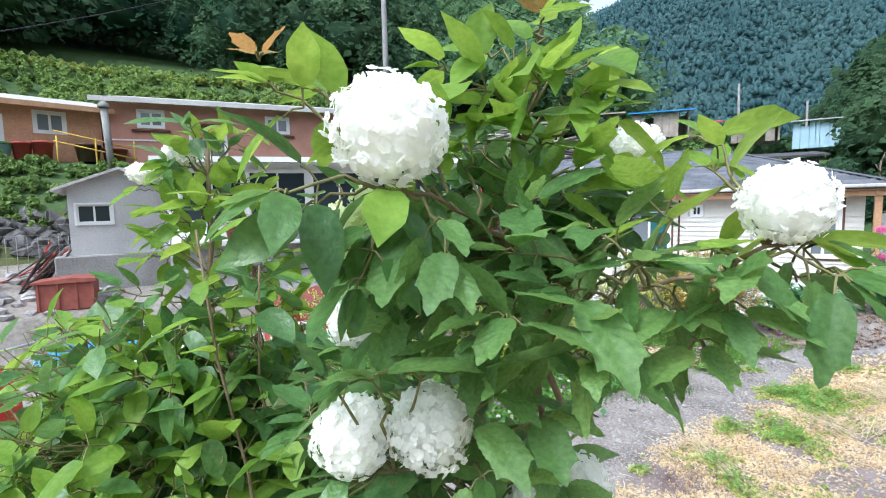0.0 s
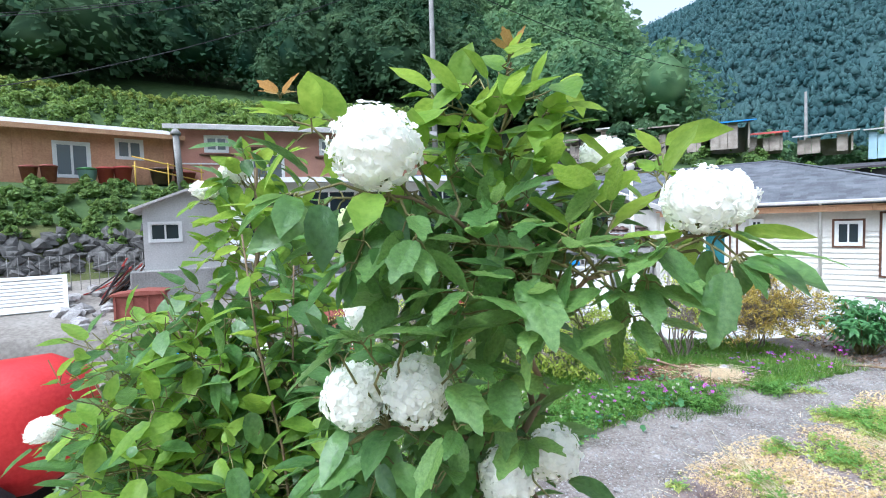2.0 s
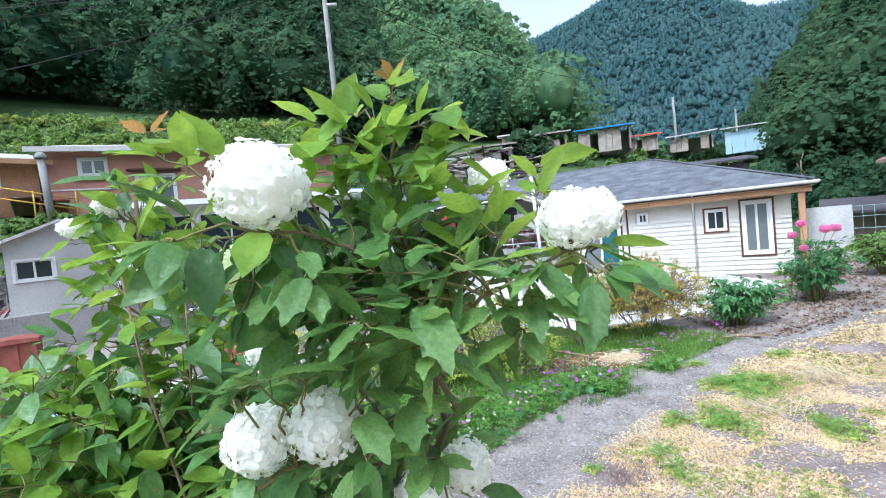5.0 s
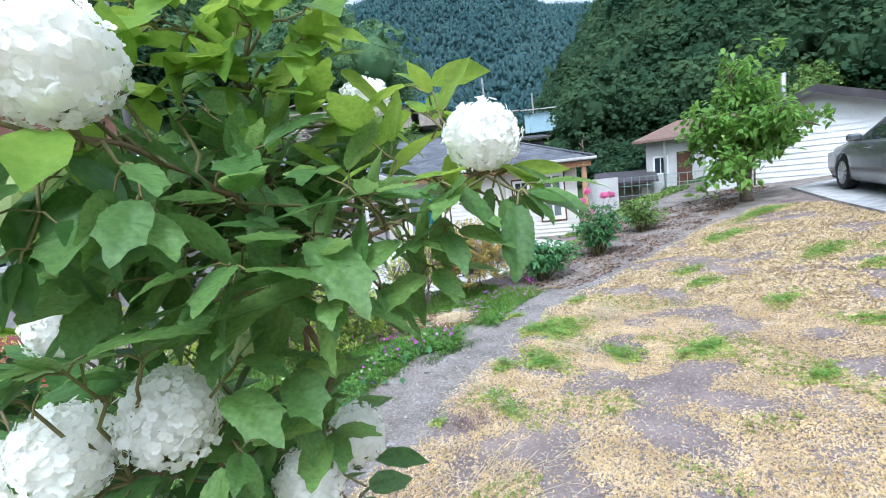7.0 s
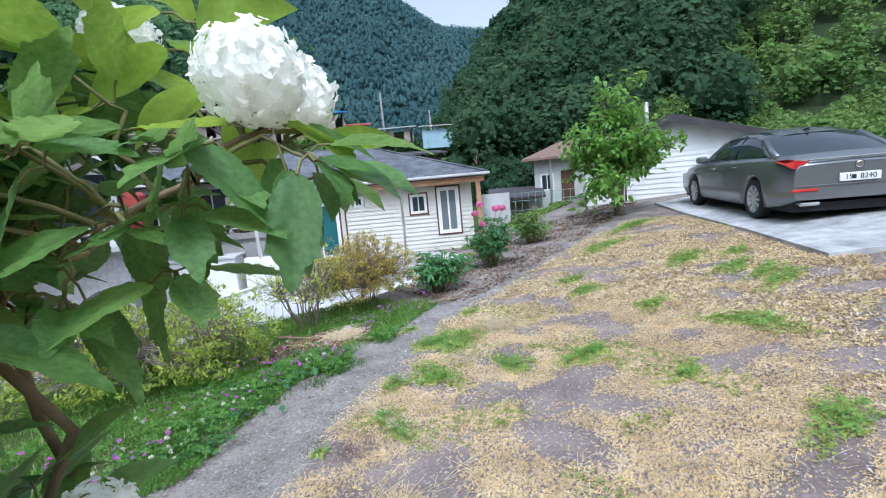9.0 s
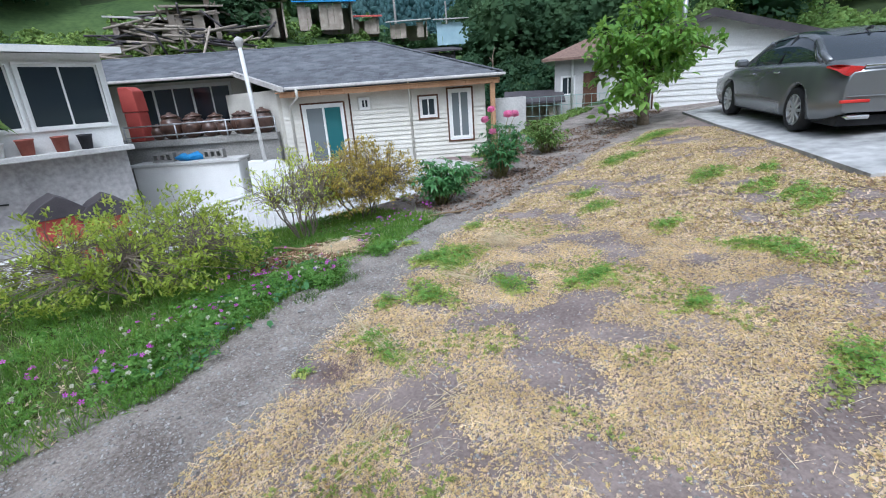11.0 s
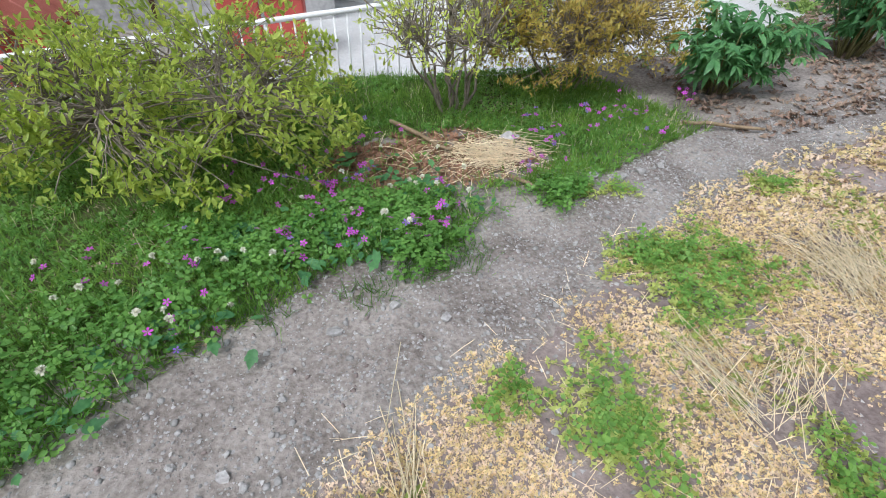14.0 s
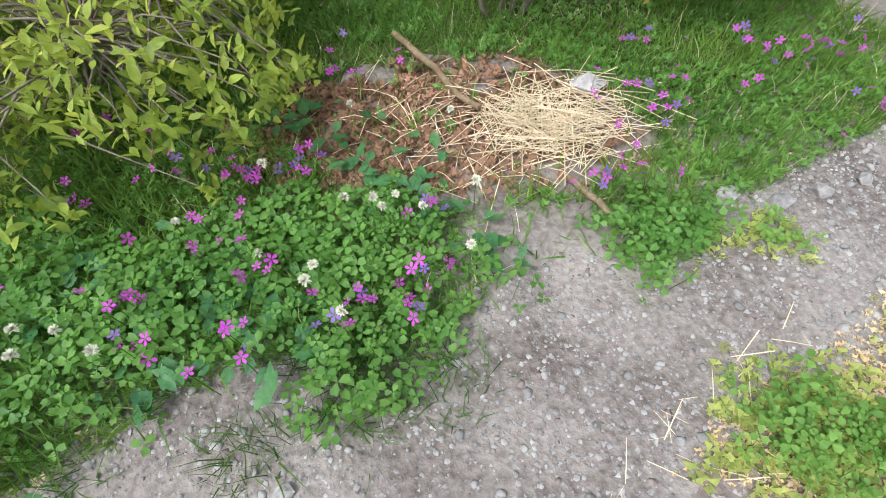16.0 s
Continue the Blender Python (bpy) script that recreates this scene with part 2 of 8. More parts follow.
def tube(points, radii, sides=6, bm=None, cap=True):
    """A pipe or stem along points, with a radius at each."""
    bm = bm or bmesh.new()
    rings = []
    pts = [Vector(p) for p in points]
    for i, p in enumerate(pts):
        d = (pts[min(i + 1, len(pts) - 1)] - pts[max(i - 1, 0)]).normalized()
        a = d.orthogonal().normalized() if i == 0 else (a - d * a.dot(d)).normalized()
        c = d.cross(a)
        r = radii[i] if hasattr(radii, "__len__") else radii
        rings.append([bm.verts.new(p + (a * math.cos(k * math.tau / sides) + c * math.sin(k * math.tau / sides)) * r) for k in range(sides)])
    for r0, r1 in zip(rings, rings[1:]):
        for k in range(sides):
            f = bm.faces.new((r0[k], r0[(k + 1) % sides], r1[(k + 1) % sides], r1[k]))
            f.smooth = True
    if cap:
        bm.faces.new(rings[0][::-1])
        bm.faces.new(rings[-1])
    return bm


def lathe(profile, sides=16, bm=None, m=None, caps=True):
    """A turned shape from (radius, height) pairs."""
    bm = bm or bmesh.new()
    rings = []
    for r, z in profile:
        rings.append([bm.verts.new(Vector((r * math.cos(k * math.tau / sides), r * math.sin(k * math.tau / sides), z))) for k in range(sides)])
    fs = []
    for r0, r1 in zip(rings, rings[1:]):
        for k in range(sides):
            f = bm.faces.new((r0[k], r0[(k + 1) % sides], r1[(k + 1) % sides], r1[k]))
            f.smooth = True
    if caps:
        bm.faces.new(rings[0][::-1])
        bm.faces.new(rings[-1])
    if m is not None:
        for ring in rings:
            for v in ring:
                v.co = m @ v.co
    return bm


def prism(outline, depth, axis_m=None, bevel=0.0):
    """A flat outline in x and z, given depth along y."""
    bm = bmesh.new()
    a = [bm.verts.new((x, 0, z)) for x, z in outline]
    b = [bm.verts.new((x, depth, z)) for x, z in outline]
    n = len(a)
    bm.faces.new(a)
    bm.faces.new(b[::-1])
    for k in range(n):
        bm.faces.new((a[k], b[k], b[(k + 1) % n], a[(k + 1) % n]))
    bmesh.ops.recalc_face_normals(bm, faces=bm.faces[:])
    if bevel:
        bmesh.ops.bevel(bm, geom=bm.edges[:], offset=bevel, segments=1, affect="EDGES")
    if axis_m is not None:
        bm.transform(axis_m)
    return bm


def thing(name, m, label, category, group="", kind=""):
    e = new(name)
    e.matrix_world = m
    return tagged(e, label, category, group, kind)


rng = np.random.default_rng(7)


def rotations(yaw, tilt, roll):
    """Arrays of rotation matrices: roll about y, tilt about x, then yaw about z."""
    cy, sy, ct, st, cr, sr = np.cos(yaw), np.sin(yaw), np.cos(tilt), np.sin(tilt), np.cos(roll), np.sin(roll)
    o, l = np.zeros_like(yaw), np.ones_like(yaw)
    rz = np.stack([np.stack([cy, -sy, o], -1), np.stack([sy, cy, o], -1), np.stack([o, o, l], -1)], -2)
    rx = np.stack([np.stack([l, o, o], -1), np.stack([o, ct, -st], -1), np.stack([o, st, ct], -1)], -2)
    ry = np.stack([np.stack([cr, o, sr], -1), np.stack([o, l, o], -1), np.stack([-sr, o, cr], -1)], -2)
    return rz @ rx @ ry


def scatter(name, shape, places, yaw, tilt, roll, size, mat, parent=None, smooth=False):
    """One mesh of many copies of shape = (verts, faces), all of one vertex count a face."""
    v, f = np.asarray(shape[0], float), np.asarray(shape[1], int)
    n = len(places)
    size = np.asarray(size, float)
    size = size.reshape(n, 1, -1) if size.ndim else np.full((n, 1, 1), float(size))
    co = np.einsum("nij,nkj->nki", rotations(np.asarray(yaw, float), np.asarray(tilt, float), np.asarray(roll, float)), v[None] * size) + np.asarray(places)[:, None, :]
    idx = (f[None] + (np.arange(n) * len(v))[:, None, None]).reshape(-1)
    me = bpy.data.meshes.new(name)
    me.vertices.add(n * len(v))
    me.vertices.foreach_set("co", co.reshape(-1))
    me.loops.add(len(idx))
    me.loops.foreach_set("vertex_index", idx.astype(np.int32))
    k = f.shape[1]
    me.polygons.add(n * len(f))
    me.polygons.foreach_set("loop_start", np.arange(0, len(idx), k, dtype=np.int32))
    me.polygons.foreach_set("loop_total", np.full(n * len(f), k, dtype=np.int32))
    if smooth:
        me.polygons.foreach_set("use_smooth", np.ones(n * len(f), dtype=bool))
    me.update(calc_edges=True)
    me.materials.append(mat)
    ob = new(name, me)
    if parent is not None:
        ob.parent = parent
    return ob


# ---- the lie of the land ----
def smooth01(a, b, v):
    t = np.clip((np.asarray(v, float) - a) / (b - a), 0, 1)
    return t * t * (3 - 2 * t)


EDGE_X, EDGE_Y = [-9, -3, 1, 3, 5, 7, 9, 12, 20, 40], [5.2, 5.5, 6.0, 6.1, 6.5, 7.3, 8.6, 10.5, 13, 16]
NEAR_AZ = [-180, -110, -80, -50, 0, 5, 10, 13, 16, 18, 20, 24, 38, 41, 43, 45, 47, 50, 60, 75, 95, 120, 180]
NEAR_EL = [10, 12, 24, 33, 29.5, 26.5, 24, 22, 19.5, 14.5, 9.5, 7, 4, 5, 9, 11.5, 14.5, 17.5, 23.5, 27, 23, 12, 10]
FAR_AZ = [-180, 0, 10, 18.5, 24, 30, 35.6, 40.6, 46.5, 52, 60, 180]
FAR_EL = [5, 10, 18.5, 19.8, 21.3, 23.3, 21.0, 17.6, 16.8, 16, 12, 5]


def land(x, y):
    """Height of the ground."""
    x, y = np.asarray(x, float), np.asarray(y, float)
    d, az = np.hypot(x, y), np.degrees(np.arctan2(x, y))
    garden = 0.085 * np.logaddexp(0, ((x - 3.2) - 0.55 * (y - 2.5)) * 2.5) / 2.5
    garden = np.minimum(garden, 0.9)
    low = -1.45 + 1.05 * smooth01(2.0, 7.5, x) + 0.45 * smooth01(12, 20, x)
    # the left side climbs in steps from a yard to a terrace with two houses
    left = smooth01(-1.0, -6.0, x)
    dd = np.clip(d, 0, 60)
    yard = np.interp(dd, [0, 13.4, 13.7, 18.5, 19.5, 23.0, 24.0, 29.0, 31, 36, 42], [-1.9, -1.9, -0.72, 0.25, 1.55, 3.55, 3.75, 3.75, 7.2, 10.2, 11.5])
    mid = low + np.interp(dd, [0, 22, 26, 31, 34, 42], [0, 0, 2.4, 5.5, 6.1, 8.4]) * (1 - smooth01(18, 40, az)) + np.interp(dd, [0, 24, 42], [0, 0, 4.2]) * smooth01(18, 40, az)
    village = mid * (1 - left) + yard * left
    near = np.interp(az, NEAR_AZ, NEAR_EL)
    crest = np.tan(np.radians(near)) * 120
    base = village
    hill = base + (np.maximum(crest - base, 0)) * smooth01(36, 128, d) ** 0.9
    hill = hill * (1 - smooth01(135, 240, d) * 0.75)
    far = np.tan(np.radians(np.interp(az, FAR_AZ, FAR_EL))) * 520 * smooth01(170, 540, d)
    outside = np.where(d < 36, village, np.maximum(hill, far))
    k = smooth01(0.0, 0.9, y - np.interp(x, EDGE_X, EDGE_Y))
    z = garden * (1 - k) + outside * k
    behind = smooth01(30, 60, d) * (y <= np.interp(x, EDGE_X, EDGE_Y))
    return z * (1 - behind) + outside * behind


def land_at(x, y):
    return float(land(x, y))


# the trodden path runs between these two lines
PATH_X = [-1, 0.0, 0.58, 0.99, 1.66, 2.35, 3.0, 4.0, 6.0, 9.0]
PATH_L = [2.5, 2.85, 3.0, 3.36, 3.86, 4.08, 4.40, 4.85, 5.5, 6.3]
PATH_R = [1.75, 2.0, 2.3, 2.48, 3.1, 3.45, 3.9, 4.4, 4.95, 5.7]
ring = np.concatenate([np.arange(0.25, 6.6, 0.06), np.arange(6.6, 16, 0.2), np.geomspace(16, 150, 60)[0:], np.geomspace(156, 1600, 34)])
spokes = 400
ang = np.linspace(0, math.tau, spokes, endpoint=False)
R_, A_ = np.meshgrid(ring, ang, indexing="ij")
gx, gy = R_ * np.sin(A_) + 1.6, R_ * np.cos(A_) + 2.2
gz = land(gx, gy)
inner = (R_ < 7) & (gy < np.interp(gx, EDGE_X, EDGE_Y))
lump = np.array([noise.noise(Vector((a * 1.7, b * 1.7, 3.0))) * 0.03 + noise.noise(Vector((a * 7, b * 7, 9.0))) * 0.012 for a, b in zip(gx.ravel(), gy.ravel())]).reshape(gx.shape)
gz = gz + np.where(inner, lump, 0)
rough_far = np.array([noise.noise(Vector((a * 0.05, b * 0.05, 1.0))) for a, b in zip(gx.ravel(), gy.ravel())]).reshape(gx.shape)
gz = gz + rough_far * np.clip((R_ - 60) / 60, 0, 1) * 5
gv = np.concatenate([[[1.6, 2.2, land_at(1.6, 2.2)]], np.stack([gx, gy, gz], -1).reshape(-1, 3)])
i0 = (np.arange(len(ring) - 1)[:, None] * spokes + np.arange(spokes)[None]).ravel() + 1
i1 = (np.arange(len(ring) - 1)[:, None] * spokes + (np.arange(spokes)[None] + 1) % spokes).ravel() + 1
quads = np.stack([i0, i0 + spokes, i1 + spokes, i1], -1)
tris = [(0, 1 + k, 1 + (k + 1) % spokes) for k in range(spokes)]
cx, cy = gv[quads].mean(1)[:, 0], gv[quads].mean(1)[:, 1]
past = cy - np.interp(cx, EDGE_X, EDGE_Y)
dist = np.hypot(cx, cy)
kind = np.zeros(len(cx), dtype=int)
kind = np.where(cy < np.interp(cx, PATH_X, PATH_R) - 0.1, 1, kind)
kind = np.where((cy > np.interp(cx, PATH_X, PATH_L) + 0.40) & (cx > -2.6) & (cx < 3.6) & (np.hypot((cx - 2.38) / 0.75, (cy - 4.6) / 0.6) > 1), 2, kind)
kind = np.where(past > 0, 2, kind)
kind = np.where((past > 0.8) & (dist < 18) & (cx > -16) & (cy > 5), 3, kind)
kind = np.where((past > 0) & (cx < -1.5) & (dist < 18.5), 7, kind)
kind = np.where((past > 0) & (cx > 9.3) & (dist < 20), 1, kind)
kind = np.where(dist > 20, 4, kind)
kind = np.where((cy < -6) | ((cx < -4) & (cy < 5)), 2, kind)
# under the woods the ground has the shade-darkened floor colour
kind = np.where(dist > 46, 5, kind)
# far ground takes the same haze-tinted colour as the far woods
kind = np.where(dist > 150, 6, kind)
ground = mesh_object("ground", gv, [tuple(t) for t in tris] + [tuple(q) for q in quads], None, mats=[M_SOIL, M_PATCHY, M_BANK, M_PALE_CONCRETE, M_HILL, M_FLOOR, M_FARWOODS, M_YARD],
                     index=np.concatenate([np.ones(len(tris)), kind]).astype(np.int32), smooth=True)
tagged(ground, "bare garden soil, lane and wooded slopes", "ground", kind="structure")

# ---- building helpers ----
def pierced_wall(x0, x1, z0, z1, y0, y1, holes):
    """A wall from y0 to y1 in depth with openings (x0, x1, z0, z1) cut through."""
    bm = bmesh.new()
    xs = sorted({x0, x1, *[h[0] for h in holes], *[h[1] for h in holes]})
    for a, b in zip(xs, xs[1:]):
        cuts = sorted((h[2], h[3]) for h in holes if h[0] < (a + b) / 2 < h[1])
        z = z0
        for lo, hi in cuts:
            if lo > z:
                box((a, y0, z), (b, y1, lo), 0, bm)
            z = hi
        if z < z1:
            box((a, y0, z), (b, y1, z1), 0, bm)
    bmesh.ops.remove_doubles(bm, verts=bm.verts[:], dist=0.0005)
    return bm


def sliding_window(parent, x0, x1, z0, z1, y, leaves=2, frame_w=0.06, pane_mat=None, frame_mat=None, name="window", glass=None):
    """A window in a wall whose face is at y: outer frame, and leaves with a rim and a pane of glass each."""
    fm = frame_mat or M_WHITE
    w = part(name, pierced_wall(x0, x1, z0, z1, y - 0.03, y + 0.09, [(x0 + frame_w, x1 - frame_w, z0 + frame_w, z1 - frame_w)]), fm, parent)
    a, b, c, d = x0 + frame_w, x1 - frame_w, z0 + frame_w, z1 - frame_w
    step = (b - a) / leaves
    for k in range(leaves):
        yy = y + 0.015 + 0.03 * (k % 2)
        r = frame_w * 0.65
        lo, hi = a + k * step - (0.015 if k else 0), a + (k + 1) * step + (0.015 if k < leaves - 1 else 0)
        part("sash", pierced_wall(lo, hi, c, d, yy, yy + 0.028, [(lo + r, hi - r, c + r, d - r)]), fm, w)
        pane = part("pane", box((lo + r - 0.005, yy + 0.010, c + r - 0.005), (hi - r + 0.005, yy + 0.016, d - r + 0.005)), (glass[k] if glass else pane_mat or M_GLASS), w)
    return w


def slab(points, thick):
    """A flat sheet through points, thickened downwards."""
    bm = bmesh.new()
    t = [bm.verts.new(p) for p in points]
    b = [bm.verts.new((p[0], p[1], p[2] - thick)) for p in points]
    n = len(t)
    bm.faces.new(t)
    bm.faces.new(b[::-1])
    for k in range(n):
        bm.faces.new((t[k], b[k], b[(k + 1) % n], t[(k + 1) % n]))
    bmesh.ops.recalc_face_normals(bm, faces=bm.faces[:])
    return bm


def inside(p, poly):
    r = False
    for (x0, y0), (x1, y1) in zip(poly, poly[1:] + poly[:1]):
        if (y0 > p[1]) != (y1 > p[1]) and p[0] < (x1 - x0) * (p[1] - y0) / (y1 - y0) + x0:
            r = not r
    return r


# ---- the cream house with the grey hip roof ----
HOUSE = pose(7.9, 13.25, 0, 0, 0, -35.1)
house = thing("house", HOUSE, "cream lap-sided bungalow with grey shingled hip roof", "house")
H_BASE, H_TOP, EAVE, PITCH = -0.55, 1.86, 1.98, 0.36
HL, HR = -2.75, 3.40
holes = [(-2.16, -0.91, -0.35, 1.46), (-0.42, -0.10, 1.20, 1.56), (1.39, 1.92, 0.84, 1.46), (2.27, 2.98, 0.12, 1.62)]
part("wall", pierced_wall(HL, HR, H_BASE, H_TOP, 0.03, 0.20, holes), M_SIDING, house)
part("side_wall", box((HR - 0.17, 0.2, H_BASE), (HR, 7.0, H_TOP)), M_SIDING, house)
part("back_wall", box((-9.0, 6.85, H_BASE), (HR - 0.17, 7.0, H_TOP)), M_SIDING, house)
INNER = Matrix.Translation((HL, 0.1, 0)) @ Matrix.Rotation(radians(140), 4, "Z")
part("inner_wall", box((0, 0, H_BASE), (2.9, 0.15, 1.95), m=INNER), M_SIDING, house)
for k in range(12):
    part("siding_board", box((0.02, -0.014, 0.30 + k * 0.135), (2.9, 0.0, 0.425 + k * 0.135), m=INNER @ Matrix.Rotation(radians(180), 4, "Z") @ Matrix.Translation((-2.92, -0.15, 0))), M_SIDING, house)
# lap boards, each tilted so that its lower edge stands proud
rows_n, z = 0, H_BASE
while z < H_TOP - 0.02:
    zt = min(z + 0.135, H_TOP)
    xs = sorted({HL, HR, 1.07, 1.15, -0.74, -0.68, *[h[0] - 0.05 for h in holes], *[h[1] + 0.05 for h in holes]})
    for a, b in zip(xs, xs[1:]):
        mid, zm = (a + b) / 2, (z + zt) / 2
        if any(h[0] - 0.051 < mid < h[1] + 0.051 and h[2] - 0.05 < zm < h[3] + 0.05 for h in holes) or 1.07 < mid < 1.15 or -0.74 < mid < -0.68 or b - a < 0.03:
            continue
        bm = bmesh.new()
        v = [bm.verts.new(p) for p in ((a, -0.024, z), (b, -0.024, z), (b, 0.012, zt + 0.01), (a, 0.012, zt + 0.01), (a, 0.028, z), (b, 0.028, z), (b, 0.028, zt), (a, 0.028, zt))]
        for f in ((0, 1, 2, 3), (4, 5, 1, 0), (0, 3, 7, 4), (1, 5, 6, 2), (2, 6, 7, 3), (5, 4, 7, 6)):
            bm.faces.new([v[i] for i in f])
        part("siding_board", bm, M_SIDING, house)
    z += 0.135
for h, m, kind_name, glass in ((holes[0], M_BLACK, "sliding_door", [M_GREY_GLASS, M_TEAL_GLASS]), (holes[1], M_WHITE, "window", None), (holes[2], M_BLACK, "window", None), (holes[3], M_BLACK, "sliding_door", [M_GREY_GLASS, M_GREY_GLASS])):
    if m is M_BLACK:
        part("surround", pierced_wall(h[0] - 0.05, h[1] + 0.05, h[2] - 0.05, h[3] + 0.05, -0.035, 0.03, [(h[0], h[1], h[2], h[3])]), M_BROWN, house, "black-brown opening surround")
    sliding_window(house, h[0], h[1], h[2], h[3], 0.0, name=kind_name, glass=glass, frame_w=0.05 if h[1] - h[0] < 0.7 else 0.07)
part("corner_strip", box((-0.73, -0.02, H_BASE), (-0.69, 0.028, H_TOP)), M_BROWN, house)
part("downpipe", tube([(1.11, -0.04, H_BASE), (1.11, -0.04, 1.75), (1.11, -0.30, 1.88), (1.11, -0.56, 1.92)], 0.035, 8), M_SIDING, house, "beige downpipe")
part("downpipe", tube([(-2.5, -0.04, H_BASE), (-2.5, -0.06, 1.45), (-2.2, -0.30, 1.65), (-2.1, -0.56, 1.72), (-2.1, -0.57, 1.93)], 0.04, 8), M_SIDING, house)
part("soffit", box((HL, -0.46, 1.83), (HR + 0.4, 0.0, 1.86)), M_WOOD, house, "orange-brown timber soffit")
part("fascia_beam", box((HL + 0.1, -0.40, 1.70), (HR + 0.4, -0.28, 1.83), 0.01), M_WOOD, house)
for k in range(9):
    part("rafter_end", box((HL + 0.5 + k * 0.72, -0.44, 1.72), (HL + 0.57 + k * 0.72, -0.02, 1.829), 0.008), M_WOOD, house)
part("corner_post", box((HR + 0.12, -0.36, H_BASE), (HR + 0.26, -0.22, 1.70), 0.01), M_WOOD, house)
part("end_screen_wall", box((HR + 0.30, 0.5, H_BASE), (HR + 1.35, 0.62, 1.25)), M_PALE_CONCRETE, house, "pale plastered screen wall")


def roof_z(y):
    return EAVE + (y + 0.5) * PITCH


RIDGE_Y, RIDGE_X = 3.5, -0.1
front = [(-2.45, -0.5), (3.87, -0.5), (RIDGE_X, RIDGE_Y), (-11.0, RIDGE_Y), (-11.0, 1.2), (-4.4, 1.2)]
part("roof", slab([(x, y, roof_z(y)) for x, y in front], 0.10), M_ROOF, house, "dark grey shingle roof")
hip_k = PITCH * (RIDGE_Y + 0.5) / (3.87 - RIDGE_X)
part("roof_hip", slab([(3.87, -0.5, EAVE), (3.87, 7.5, EAVE), (RIDGE_X, RIDGE_Y, roof_z(RIDGE_Y))], 0.10), M_ROOF, house)
part("roof_back", slab([(3.87, 7.5, EAVE), (-11.0, 7.5, EAVE), (-11.0, RIDGE_Y, roof_z(RIDGE_Y)), (RIDGE_X, RIDGE_Y, roof_z(RIDGE_Y))], 0.10), M_ROOF, house)
sp = []
for r, y in enumerate(np.arange(-0.5, 3.45, 0.16)):
    for k, x in enumerate(np.arange(-11.0, 3.9, 0.30)):
        xx = x + (0.15 if r % 2 else 0)
        if inside((xx + 0.13, y + 0.06), front):
            sp.append((xx, y, roof_z(y) + 0.012))
shingle = ([(0.004, -0.01, 0.006), (0.29, -0.01, 0.006), (0.29, 0.18, 0.18 * PITCH), (0.004, 0.18, 0.18 * PITCH), (0.004, -0.01, -0.014), (0.29, -0.01, -0.014)], [(0, 1, 2, 3), (4, 5, 1, 0)])
o = np.zeros(len(sp))
tagged(scatter("shingles", shingle, sp, o, o, o, 1.0, M_ROOF, house), kind="stuff")
hp = []
for r, x in enumerate(np.arange(3.87, RIDGE_X + 0.1, -0.16)):
    half = 4.0 * (x - RIDGE_X) / (3.87 - RIDGE_X)
    for y in np.arange(RIDGE_Y - half, RIDGE_Y + half - 0.2, 0.30):
        hp.append((x, y, EAVE + (3.87 - x) * hip_k + 0.012))
hs = ([(0.01, 0.004, 0.006), (0.01, 0.29, 0.006), (-0.18, 0.29, 0.18 * hip_k), (-0.18, 0.004, 0.18 * hip_k), (0.01, 0.004, -0.014), (0.01, 0.29, -0.014)], [(0, 1, 2, 3), (4, 5, 1, 0)])
o = np.zeros(len(hp))
tagged(scatter("hip_shingles", hs, hp, o, o, o, 1.0, M_ROOF, house), kind="stuff")
part("gutter", box((-2.45, -0.60, 1.90), (3.95, -0.505, 1.985), 0.02), M_TIN, house, "pale metal gutter")
part("recess_gutter", box((-11.0, 1.10, roof_z(1.2) - 0.10), (-4.4, 1.195, roof_z(1.2) - 0.01), 0.02), M_TIN, house)
part("gable_trim", slab([(-2.56, -0.57, EAVE + 0.02), (-2.47, -0.55, EAVE + 0.02), (-4.40, 1.25, roof_z(1.25) + 0.02), (-4.50, 1.20, roof_z(1.25) + 0.02)], 0.14), M_TIN, house)
part("ridge_cap", tube([(-11.0, RIDGE_Y, roof_z(RIDGE_Y) + 0.01), (RIDGE_X, RIDGE_Y, roof_z(RIDGE_Y) + 0.01)], 0.05, 6), M_ROOF, house)
part("hip_cap", tube([(RIDGE_X, RIDGE_Y, roof_z(RIDGE_Y) + 0.01), (3.87, -0.5, EAVE + 0.02)], 0.05, 6), M_ROOF, house)
# the set-back glazed front behind the jar terrace
part("recess_wall", pierced_wall(-11.0, -4.3, H_BASE, 2.5, 2.3, 2.45, [(-8.4, -5.0, 0.90, 2.4)]), M_SIDING, house)
sliding_window(house, -8.4, -5.0, 0.90, 2.4, 2.3, leaves=5, frame_w=0.07, name="window")
part("terrace", box((-8.6, -0.3, 0.57), (-2.95, 2.3, 0.75)), M_CONCRETE, house, "concrete terrace slab")
part("terrace_wall", box((-8.6, -0.2, -1.6), (-2.95, 0.0, 0.57)), M_CONCRETE, house)
part("floor", box((-4.2, 0.2, H_BASE - 0.1), (HR - 0.18, 6.8, H_BASE)), M_CONCRETE, house)

